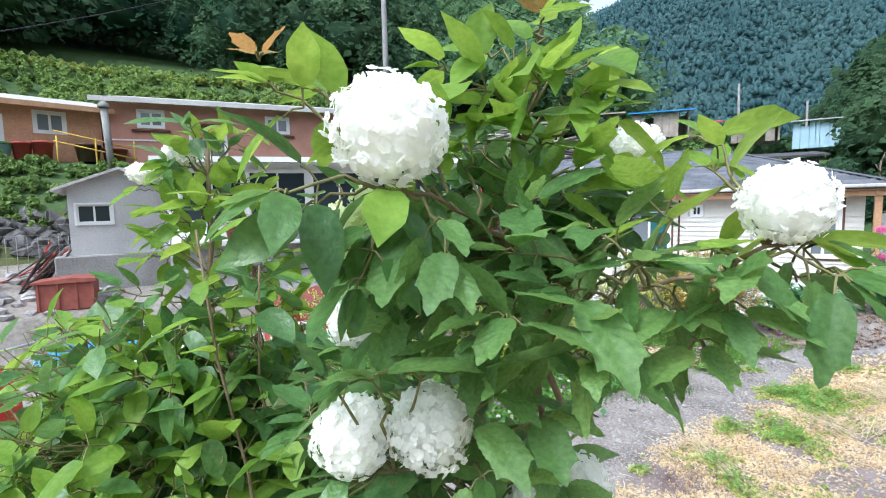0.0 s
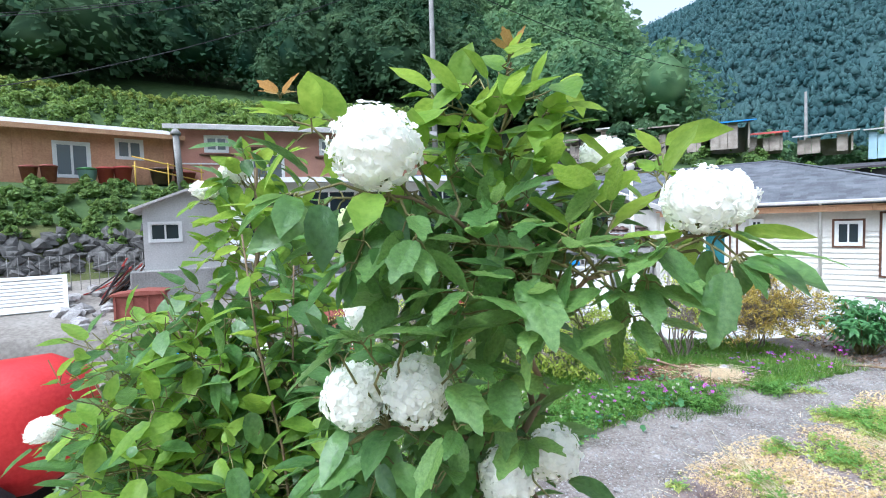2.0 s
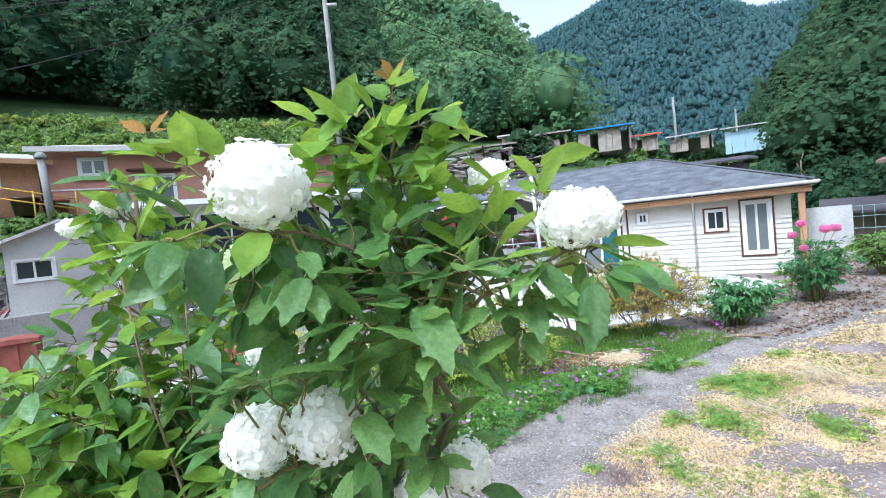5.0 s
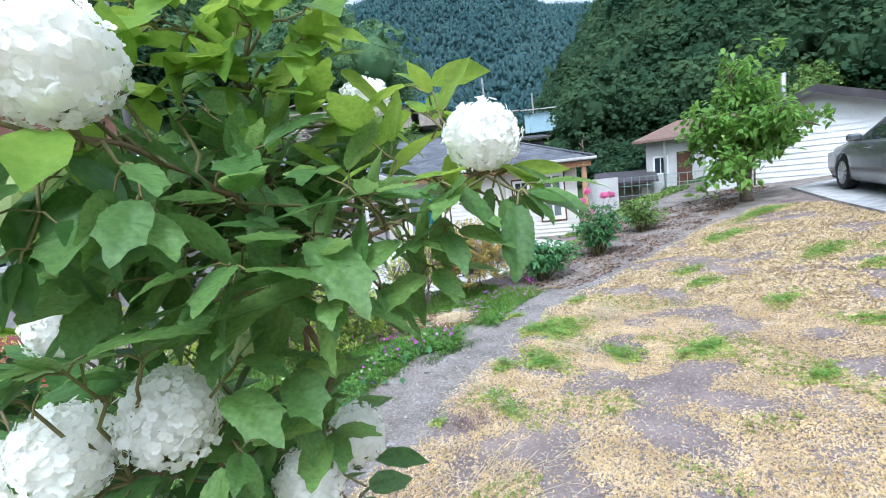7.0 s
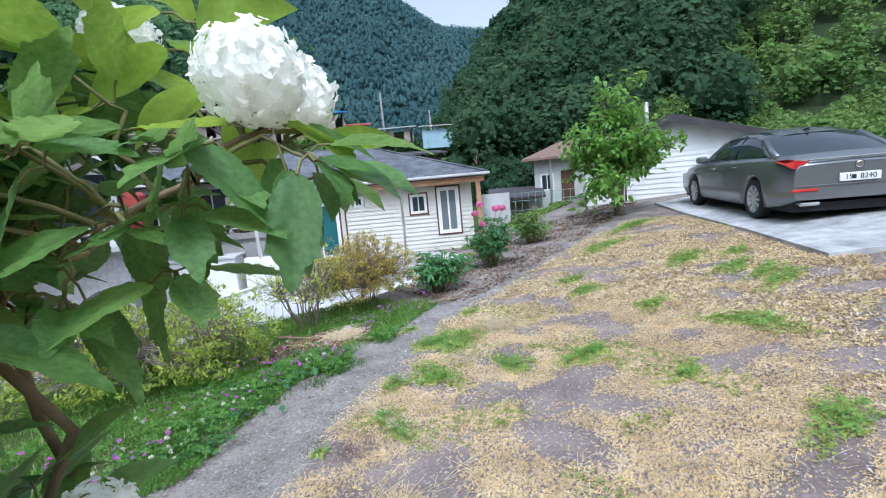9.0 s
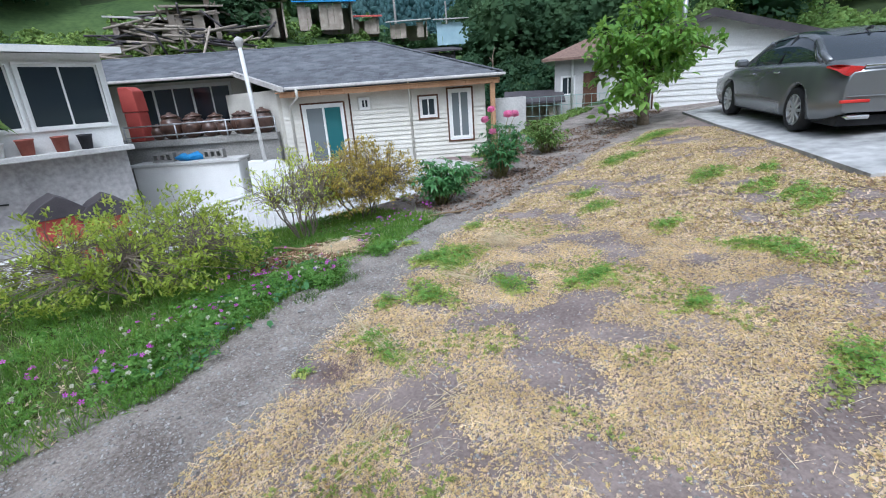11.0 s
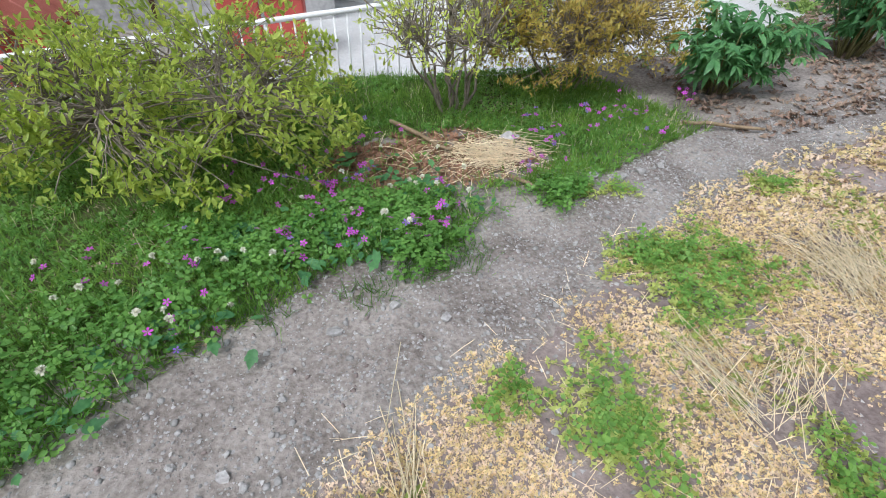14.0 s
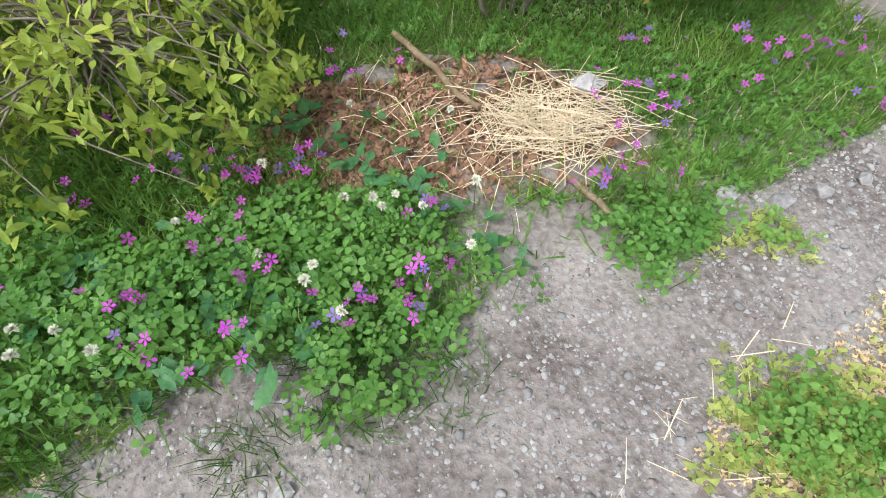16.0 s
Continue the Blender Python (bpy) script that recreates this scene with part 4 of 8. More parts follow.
for x0, z0, x1, z1 in ((-0.9, EZ - 0.1, AX, AZ + 0.03), (AX, AZ + 0.03, 4.95, EZ - 0.1)):
    part("roof", slab([(x0, -0.35, z0 + 0.06), (x1, -0.35, z1 + 0.06), (x1, 5.2, z1 + 0.06), (x0, 5.2, z0 + 0.06)], 0.10), M_DARKTIN, barn)
    part("barge_board", slab([(x0, -0.40, z0 + 0.02), (x1, -0.40, z1 + 0.02), (x1, -0.352, z1 + 0.02), (x0, -0.352, z0 + 0.02)], 0.16), M_DARKTIN, barn)
part("corner_pipe", tube([(0.60, -0.05, -0.3), (0.60, -0.05, 1.05)], 0.025, 6), M_BROWN, barn)
part("flue", tube([(1.2, 1.0, 2.2), (1.2, 1.0, 3.3)], 0.07, 8), M_STEEL, barn)

# ---- grey house behind the tree ----
GREY = pose(17.25, 14.1, 0.20, 0, 0, -54)
gh = thing("cottage", GREY, "small grey-white cottage with a brown hipped roof", "house")
part("wall", pierced_wall(0, 6.5, -0.5, 2.35, 0.0, 0.2, [(1.15, 1.75, 0.05, 1.75), (0.25, 0.85, 0.85, 1.65)]), M_PALE_CONCRETE, gh)
part("side_wall", box((0, 0.2, -0.5), (0.2, 5, 2.35)), M_PALE_CONCRETE, gh)
part("side_wall", box((6.3, 0.2, -0.5), (6.5, 5, 2.35)), M_PALE_CONCRETE, gh)
part("back_wall", box((0.2, 4.8, -0.5), (6.3, 5, 2.35)), M_PALE_CONCRETE, gh)
part("door", box((1.17, 0.06, 0.05), (1.73, 0.11, 1.74)), M_BROWN, gh)
sliding_window(gh, 0.25, 0.85, 0.85, 1.65, 0.0, leaves=2, frame_w=0.05)
part("roof", slab([(-0.5, -0.5, 2.35), (7.0, -0.5, 2.35), (7.0, 2.5, 3.2), (1.2, 2.5, 3.2)], 0.1), material("brown_tile_roof", (0.16, 0.10, 0.08), (0.28, 0.19, 0.15)), gh)
part("roof", slab([(-0.5, -0.5, 2.35), (1.2, 2.5, 3.2), (1.2, 2.7, 3.2), (-0.5, 5.5, 2.35)], 0.1), gh.children[-1].data.materials[0], gh)
part("drain_pipe", tube([(0.75, -0.35, 2.3), (0.72, -0.06, 2.0), (0.72, -0.06, -0.3)], 0.05, 6), M_WHITE, gh)
# ---- drive and car ----
def on_land(x, y, up=0.0):
    return Vector((x, y, land_at(x, y) + up))


drive_pts = [(7.0, 1.4), (7.8, 2.07), (8.6, 2.75), (10.5, 4.46), (12.6, 6.2), (15.5, 4.6), (13.5, 1.2), (9.3, -1.4)]
bm = bmesh.new()
top = [bm.verts.new(on_land(x, y, 0.05)) for x, y in drive_pts]
bot = [bm.verts.new(on_land(x, y, -0.15)) for x, y in drive_pts]
bm.faces.new(top[::-1])
for k in range(len(top)):
    j = (k + 1) % len(top)
    bm.faces.new((top[k], top[j], bot[j], bot[k]))
bmesh.ops.recalc_face_normals(bm, faces=bm.faces[:])
tagged(part("driveway", bm, material("worn_drive_concrete", (0.26, 0.26, 0.255), (0.60, 0.60, 0.585), 0.8, 0.8, 0.3, fine=5)), "pale concrete drive with a joint and worn edge", "drive", kind="structure")

ang_car = math.degrees(math.atan2(4.77 - 2.88, 11.75 - 9.57))
W_BASE, TRACK = 2.83, 1.58
CAR = pose(9.57, 2.88, land_at(9.57, 2.88) + 0.05, 0, -math.degrees(math.atan2(land_at(11.75, 4.77) - land_at(9.57, 2.88), 2.88)), ang_car)
car = thing("car", CAR, "dark grey-green saloon car parked on the drive", "car")
# local: x ahead from the rear axle, y to the car's left is 0 at the left wheel face, body to negative y
WID = 1.86
MIDY = -WID / 2 + 0.10


def body_section(x):
    """Half width, sill height, belt height at a place along the car."""
    t = (x + 1.08) / 4.95
    half = WID / 2 * (1 - 0.10 * max(0, (t - 0.72) / 0.28) ** 2 - 0.10 * max(0, (0.14 - t) / 0.14) ** 2)
    belt = np.interp(x, [-1.08, -0.95, 0.3, 2.0, 2.7, 3.6, 3.87], [0.86, 1.02, 1.00, 0.95, 0.92, 0.80, 0.58])
    low = np.interp(x, [-1.08, -0.8, -0.4, 3.2, 3.6, 3.87], [0.36, 0.26, 0.20, 0.20, 0.24, 0.34])
    return half, low, belt


xs = np.concatenate([[-1.08, -1.05, -0.95, -0.75], np.linspace(-0.55, 3.4, 46), [3.55, 3.7, 3.8, 3.87]])
bm = bmesh.new()
prev = None
for x in xs:
    half, low, belt = body_section(x)
    arch = 0.0
    for ax in (0.0, W_BASE):
        d = abs(x - ax)
        if d < 0.37:
            arch = max(arch, math.sqrt(0.37 ** 2 - d * d) + 0.32)
    lo = max(low, arch)
    prof = [(half - 0.10, low + 0.0 if not arch else lo), (half - 0.015, lo + 0.02), (half, max(lo + 0.05, 0.50)), (half - 0.005, max(lo + 0.07, 0.70)), (half - 0.035, belt - 0.08), (half - 0.075, belt), (half * 0.55, belt + 0.012), (0, belt + 0.02)]
    ringv = [bm.verts.new((x, MIDY + y, z)) for y, z in prof] + [bm.verts.new((x, MIDY - y, z)) for y, z in prof[-2::-1]]
    if prev:
        for a, b, c, d in zip(prev, prev[1:], ringv[1:], ringv):
            bm.faces.new((a, b, c, d)).smooth = True
    else:
        bm.faces.new(ringv)
    prev = ringv
bm.faces.new(prev[::-1])
bmesh.ops.recalc_face_normals(bm, faces=bm.faces[:])
part("body", bm, M_CAR, car)
part("underside", box((-0.95, MIDY - 0.80, 0.17), (3.7, MIDY + 0.80, 0.30)), M_BLACK, car)
# cabin: a glass house with a painted roof and pillars
cab_x = [-0.62, -0.30, 0.05, 0.5, 1.0, 1.45, 1.75, 2.1, 2.45]
cab_z = [1.02, 1.17, 1.32, 1.43, 1.46, 1.43, 1.36, 1.18, 0.95]
bm = bmesh.new()
prev = None
for x, zt in zip(cab_x, cab_z):
    _, _, belt = body_section(x)
    hb = WID / 2 - 0.10
    ht = WID / 2 - 0.10 - 0.42 * max(zt - belt, 0.0)
    prof = [(hb, belt - 0.02), ((hb + ht) / 2 + 0.02, (belt + zt) / 2), (ht, zt - 0.05), (ht * 0.8, zt - 0.008), (0, zt + 0.01)]
    ringv = [bm.verts.new((x, MIDY + y, z)) for y, z in prof] + [bm.verts.new((x, MIDY - y, z)) for y, z in prof[-2::-1]]
    if prev:
        for a, b, c, d in zip(prev, prev[1:], ringv[1:], ringv):
            bm.faces.new((a, b, c, d)).smooth = True
    prev = ringv
bmesh.ops.recalc_face_normals(bm, faces=bm.faces[:])
part("glasshouse", bm, M_GLASS, car, "dark tinted car glass", True)


def cabin_point(x, f, out=0.008):
    """A point on the cabin's left side: f is 0 at the belt and 1 at the roof's edge, beyond it towards the roof's middle."""
    zt, belt = np.interp(x, cab_x, cab_z), body_section(x)[2]
    hb = WID / 2 - 0.10
    ht = hb - 0.42 * max(zt - belt, 0.0)
    if f <= 1:
        return Vector((x, MIDY + hb + (ht - hb) * f + out, belt - 0.02 + (zt - 0.05 - belt + 0.02) * f + out * 0.4))
    return Vector((x, MIDY + ht * (2 - f), zt - 0.05 + 0.055 * min(1, (f - 1) * 2.2) + out))


bm = bmesh.new()
rx = np.linspace(0.12, 1.70, 14)
cols = [[bm.verts.new(cabin_point(x, f, 0.012)) for f in (0.93, 1.0, 1.2, 1.6, 2.0)] for x in rx]
for x, col in zip(rx, cols):
    for f in (1.6, 1.2, 1.0, 0.93):
        p = cabin_point(x, f, 0.012)
        col.append(bm.verts.new((p.x, 2 * MIDY - p.y, p.z)))
for c0, c1 in zip(cols, cols[1:]):
    for a, b, c, d in zip(c0, c0[1:], c1[1:], c1):
        bm.faces.new((a, b, c, d)).smooth = True
bmesh.ops.recalc_face_normals(bm, faces=bm.faces[:])
part("roof", bm, M_CAR, car)
for side in (1, -1):
    def flip(p):
        return p if side > 0 else Vector((p.x, 2 * MIDY - p.y, p.z))
    for line, r in (([(-0.60, 0.3), (-0.30, 0.75), (0.1, 1.0)], 0.055), ([(-0.42, 0.02), (-0.2, 0.5), (0.12, 0.97)], 0.05), ([(0.95, 0.0), (0.90, 0.5), (0.85, 1.0)], 0.03), ([(2.42, 0.2), (2.1, 0.8), (1.70, 1.0)], 0.035)):
        part("pillar", tube([flip(cabin_point(x, f, 0.0)) for x, f in line], r, 6), M_CAR if r > 0.031 else M_BLACK, car)
    part("window_trim", tube([flip(cabin_point(x, f, 0.012)) for x, f in [(-0.30, 0.03), (0.4, 0.02), (1.2, 0.02), (2.3, 0.04)]], 0.012, 6), M_CHROME, car, "chrome window trim")
    for x in (0.75, 1.75):
        half, low, belt = body_section(x)
        part("door_handle", box((x - 0.10, -0.015, -0.014), (x + 0.10, 0.025, 0.014), 0.008, m=Matrix.Translation(flip(Vector((0, MIDY + half - 0.02, belt - 0.13))))), M_CHROME, car)
    half, low, belt = body_section(2.12)
    c = flip(Vector((2.12, MIDY + half + 0.06, belt + 0.07)))
    part("mirror", box((c.x - 0.09, c.y - 0.10, c.z - 0.07), (c.x + 0.09, c.y + 0.10, c.z + 0.07), 0.035), M_CAR, car)
    for x in (0.0, W_BASE):
        e = new("wheel")
        e.parent = car
        yy = MIDY + side * (TRACK / 2 + 0.03)
        e.matrix_basis = Matrix.Translation((x, yy, 0.325)) @ Euler((-side * math.pi / 2, 0, 0)).to_matrix().to_4x4()
        part("tyre", lathe([(0.20, -0.10), (0.30, -0.11), (0.325, -0.08), (0.328, 0.08), (0.30, 0.105), (0.22, 0.10)], 28, caps=False), M_BLACK, e)
        rim = lathe([(0.20, 0.03), (0.225, 0.085), (0.235, 0.10), (0.225, 0.103)], 28, caps=False)
        lathe([(0.05, 0.05), (0.06, 0.09), (0.03, 0.10)], 12, rim)
        for k in range(10):
            a = k * math.tau / 10
            box((0.04, -0.021, 0.060), (0.23, 0.021, 0.095), 0.006, rim, Matrix.Rotation(a, 4, "Z"))
        part("rim", rim, M_RIM, e, "alloy rim")
        # black disc added to give the shaded gaps between the spokes
        part("brake_well", lathe([(0.005, 0.052), (0.21, 0.052), (0.21, 0.046)], 24), M_BLACK, e, "black disc standing for the shade behind the spokes")
    # rear lamps wrap round the corner
    lamp = [(-1.02, 0.72, 0.80), (-1.05, 0.86, 0.84), (-0.93, 0.905, 0.90), (-0.70, 0.915, 0.93), (-0.70, 0.91, 0.955), (-0.95, 0.89, 0.97), (-1.05, 0.80, 0.95), (-1.07, 0.66, 0.93)]
    bm = bmesh.new()
    a = [bm.verts.new((x - 0.02, MIDY + side * (y + 0.012), z)) for x, y, z in lamp]
    b = [bm.verts.new((x + 0.06, MIDY + side * (y - 0.06), z)) for x, y, z in lamp]
    bm.faces.new(a)
    bm.faces.new(b[::-1])
    for k in range(8):
        bm.faces.new((a[k], a[(k + 1) % 8], b[(k + 1) % 8], b[k]))
    bmesh.ops.recalc_face_normals(bm, faces=bm.faces[:])
    part("tail_lamp", bm, M_RED_LAMP, car, "red wrap-round tail lamp")
    part("reflector", box((-1.10, MIDY + side * 0.70 - 0.17, 0.485), (-1.06, MIDY + side * 0.70 + 0.17, 0.525), 0.008), M_RED_LAMP, car)
    part("exhaust", box((-1.09, MIDY + side * 0.62 - 0.15, 0.27), (-0.9, MIDY + side * 0.62 + 0.15, 0.33), 0.025), M_CHROME, car)
part("boot_strip", box((-1.095, MIDY - 0.66, 0.925), (-1.06, MIDY + 0.66, 0.955), 0.008), M_CHROME, car, "chrome strip across the boot")
part("badge", lathe([(0.0, -0.012), (0.055, -0.01), (0.06, 0.0), (0.04, 0.008)], 14, m=Matrix.Translation((-1.095, MIDY, 0.83)) @ Euler((0, -math.pi / 2, 0)).to_matrix().to_4x4()), M_CHROME, car)
bp_z = 0.60
part("bumper_crease", box((-1.10, MIDY - 0.80, 0.555), (-1.065, MIDY + 0.80, 0.575), 0.006), M_CAR, car)
plate = part("number_plate", box((-1.115, MIDY - 0.26, bp_z), (-1.09, MIDY + 0.26, bp_z + 0.12), 0.006), M_WHITE, car, "white number plate with black characters")
txt = bpy.data.curves.new("plate_text", "FONT")
txt.body, txt.size, txt.align_x, txt.align_y, txt.extrude = "19   8240", 0.105, "CENTER", "CENTER", 0.001
tmp = bpy.data.objects.new("tmp_text", txt)
scene.collection.objects.link(tmp)
bpy.context.view_layer.update()
tme = bpy.data.meshes.new_from_object(tmp.evaluated_get(bpy.context.evaluated_depsgraph_get()))
bpy.data.objects.remove(tmp)
tme.materials.clear()
tme.materials.append(M_BLACK)
letters = new("plate_characters", tme)
letters.parent = plate
letters.matrix_basis = Matrix.Translation((-1.119, MIDY, bp_z + 0.06)) @ Matrix(((0, 0, -1, 0), (-1, 0, 0, 0), (0, 1, 0, 0), (0, 0, 0, 1)))
part("plate_mark", box((-1.118, MIDY + 0.055, bp_z + 0.03), (-1.116, MIDY + 0.115, bp_z + 0.09)), M_BLACK, plate)
part("aerial", prism([(0.20, 0), (0.02, 0.0), (0.03, 0.05)], 0.03, Matrix.Translation((0.15, MIDY - 0.015, 1.40))), M_BLACK, car)
# ---- leaf and flower shapes ----
def palmate_leaf(seed, length=1.0, droop=0.25, n=44, rings=(0.0, 0.38, 0.72, 1.0)):
    """A three-lobed, toothed leaf with sunken veins, stalk at the origin, tip along +y. Returns vertices and triangles."""
    r = np.random.default_rng(seed)
    c = np.array([0.0, 0.36])
    tips = [(0.0, 0.72), (radians(52), 0.50), (radians(-52), 0.50), (radians(125), 0.34), (radians(-125), 0.34), (math.pi, 0.34)]
    verts, faces = [(0.0, c[1], 0.0)], []
    for ring_f in rings[1:]:
        for k in range(n):
            a = -math.pi + k * math.tau / n
            rad = 0.30
            for ta, tl in tips:
                d = abs((a - ta + math.pi) % math.tau - math.pi)
                rad = max(rad, tl * max(0.0, 1 - (d / 0.62)) ** 0.9 + 0.30 * min(1, d / 0.62))
            tooth = 1 + (0.055 if k % 2 else -0.035) * (ring_f > 0.9) + r.normal(0, 0.012)
            x, y = c[0] + math.sin(a) * rad * ring_f * tooth, c[1] + math.cos(a) * rad * ring_f * tooth
            verts.append((x, y, 0.0))
    out = []
    for x, y, z in verts:
        # veins run out from the stalk; the blade swells between them and folds a little on the middle one
        va = math.atan2(x, y + 0.05)
        dist_ = math.hypot(x, y)
        rib = min(abs(va - t) for t in (0, 0.62, -0.62, 1.3, -1.3))
        side = abs(math.sin((y - 0.25 * abs(x)) * 26)) * 0.012
        z = 0.16 * abs(x) + min(rib, 0.3) * 0.07 * dist_ + side - droop * y * y * 0.8 - 0.22 * x * x + 0.02 * math.sin(7 * x + 5 * y + seed)
        out.append((x * 0.92 * length, y * 1.06 * length, z * length))
    for k in range(n):
        j = (k + 1) % n
        faces.append((0, 1 + k, 1 + j))
        for q in range(len(rings) - 2):
            a0, b0 = 1 + q * n + k, 1 + q * n + j
            faces.append((a0, a0 + n, b0 + n))
            faces.append((a0, b0 + n, b0))
    return out, faces


def lobed_leaf(seed, length=1.0, droop=0.25, n=48, rings=(0.0, 0.30, 0.56, 0.80, 1.0)):
    """An oval, toothed leaf with three shallow points and sunken side veins, stalk at the origin, tip along +y."""
    r = np.random.default_rng(seed)
    c, wide = 0.42, 0.235 + 0.02 * (seed % 3)
    lobe = (0.06, 0.035, 0.08)[seed % 3]
    verts, faces = [(0.0, c, 0.0)], []
    for ring_f in rings[1:]:
        for k in range(n):
            a = -math.pi + k * math.tau / n
            far = 0.46 if math.cos(a) > 0 else 0.42
            rad = 1 / math.sqrt((math.sin(a) / wide) ** 2 + (math.cos(a) / far) ** 2)
            rad += 0.18 * math.exp(-(a / 0.15) ** 2) + lobe * math.exp(-((abs(a) - 0.66) / 0.15) ** 2)
            tooth = 1 + ((0.030 if k % 2 else -0.022) + r.normal(0, 0.006)) * (ring_f > 0.9)
            verts.append((math.sin(a) * rad * ring_f * tooth, c + math.cos(a) * rad * ring_f * tooth, 0.0))
    out = []
    for x, y, z in verts:
        vein = abs(math.sin((y - 0.75 * abs(x)) * 21)) * 0.017 * min(1, abs(x) * 7)
        z = 0.20 * abs(x) + vein - droop * y * y * 0.9 - 0.30 * x * x + 0.025 * math.sin(6 * x + 5 * y + seed)
        out.append((x * 1.04 * length, y * 1.06 * length, z * length))
    for k in range(n):
        j = (k + 1) % n
        faces.append((0, 1 + k, 1 + j))
        for q in range(len(rings) - 2):
            a0, b0 = 1 + q * n + k, 1 + q * n + j
            faces.append((a0, a0 + n, b0 + n))
            faces.append((a0, b0 + n, b0))
    return out, faces


def blade_leaf(w=0.32, fold=0.12, droop=0.15):
    """A pointed oval leaf, stalk at the origin and tip at +y."""
    v = [(0, 0, 0), (w * 0.42, 0.3, fold * 0.8), (0, 0.34, 0), (-w * 0.42, 0.3, fold * 0.8), (w * 0.40, 0.62, fold * 0.6 - droop * 0.3), (0, 0.68, -droop * 0.35), (-w * 0.40, 0.62, fold * 0.6 - droop * 0.3), (0, 1.0, -droop)]
    f = [(0, 1, 2), (0, 2, 3), (1, 4, 5), (1, 5, 2), (3, 2, 5), (3, 5, 6), (4, 7, 5), (5, 7, 6)]
    return v, f


def grass_blade(w=0.05, bend=0.35):
    v = [(-w / 2, 0, 0), (w / 2, 0, 0), (-w * 0.4, bend * 0.25, 0.5), (w * 0.4, bend * 0.25, 0.5), (0, bend, 0.95)]
    return v, [(0, 1, 3), (0, 3, 2), (2, 3, 4)]


def trefoil():
    v, f = [], []
    for k in range(3):
        a = k * math.tau / 3
        c, s = math.cos(a), math.sin(a)
        for x, y, z in ((0, 0.02, 0), (0.32, 0.5, 0.06), (0.22, 0.88, 0.02), (0, 0.80, -0.03), (-0.22, 0.88, 0.02), (-0.32, 0.5, 0.06)):
            v.append((x * c - y * s, x * s + y * c, z))
        b = k * 6
        f += [(b, b + 1, b + 3), (b + 1, b + 2, b + 3), (b, b + 3, b + 5), (b + 3, b + 4, b + 5)]
    return v, f


def blossom(petals=5, cup=0.25, w=0.42):
    v, f = [], []
    for k in range(petals):
        a = k * math.tau / petals
        c, s = math.cos(a), math.sin(a)
        for x, y, z in ((0, 0.06, 0), (w, 0.62, cup * 0.6), (w * 0.55, 1.0, cup), (-w * 0.55, 1.0, cup), (-w, 0.62, cup * 0.6), (0, 0.62, cup * 0.35)):
            v.append((x * c - y * s, x * s + y * c, z))
        b = k * 6
        f += [(b, b + 1, b + 5), (b + 1, b + 2, b + 5), (b + 2, b + 3, b + 5), (b + 3, b + 4, b + 5), (b, b + 5, b + 4)]
    return v, f


def pebble(seed):
    r = np.random.default_rng(seed)
    bm = bmesh.new()
    bmesh.ops.create_icosphere(bm, subdivisions=1, radius=1.0)
    v = np.array([v.co[:] for v in bm.verts]) * r.uniform(0.60, 1.22, (len(bm.verts), 1)) * np.array([1.0, 0.8, 0.55])
    f = [[w.index for w in q.verts] for q in bm.faces]
    bm.free()
    return v, f


def curved(a, b, sag=0.1, steps=5, seed=0, wild=0.03):
    r = np.random.default_rng(seed)
    a, b = Vector(a), Vector(b)
    out = []
    for k in range(steps + 1):
        t = k / steps
        p = a.lerp(b, t) + Vector((0, 0, sag * 4 * t * (1 - t)))
        if 0 < k < steps:
            p += Vector(r.normal(0, wild, 3))
        out.append(p)
    return out


# ---- the snowball viburnum ----
bush = thing("snowball_bush", pose(0, 0, 0), "snowball viburnum with lobed green leaves and round white flower heads", "shrub")
leaf_meshes = []
for k in range(6):
    v, f = lobed_leaf(k, 1.0, 0.05 + 0.05 * k)
    me = bpy.data.meshes.new("leaf")
    me.from_pydata(v, [], f)
    me.polygons.foreach_set("use_smooth", np.ones(len(me.polygons), dtype=bool))
    me.materials.append(M_LEAF)
    leaf_meshes.append(me)
young_mesh = leaf_meshes[1].copy()
young_mesh.materials[0] = M_YOUNG
young_mesh2 = leaf_meshes[3].copy()
young_mesh2.materials[0] = M_YOUNG
bronze_mesh = leaf_meshes[0].copy()
bronze_mesh.materials[0] = M_BRONZE


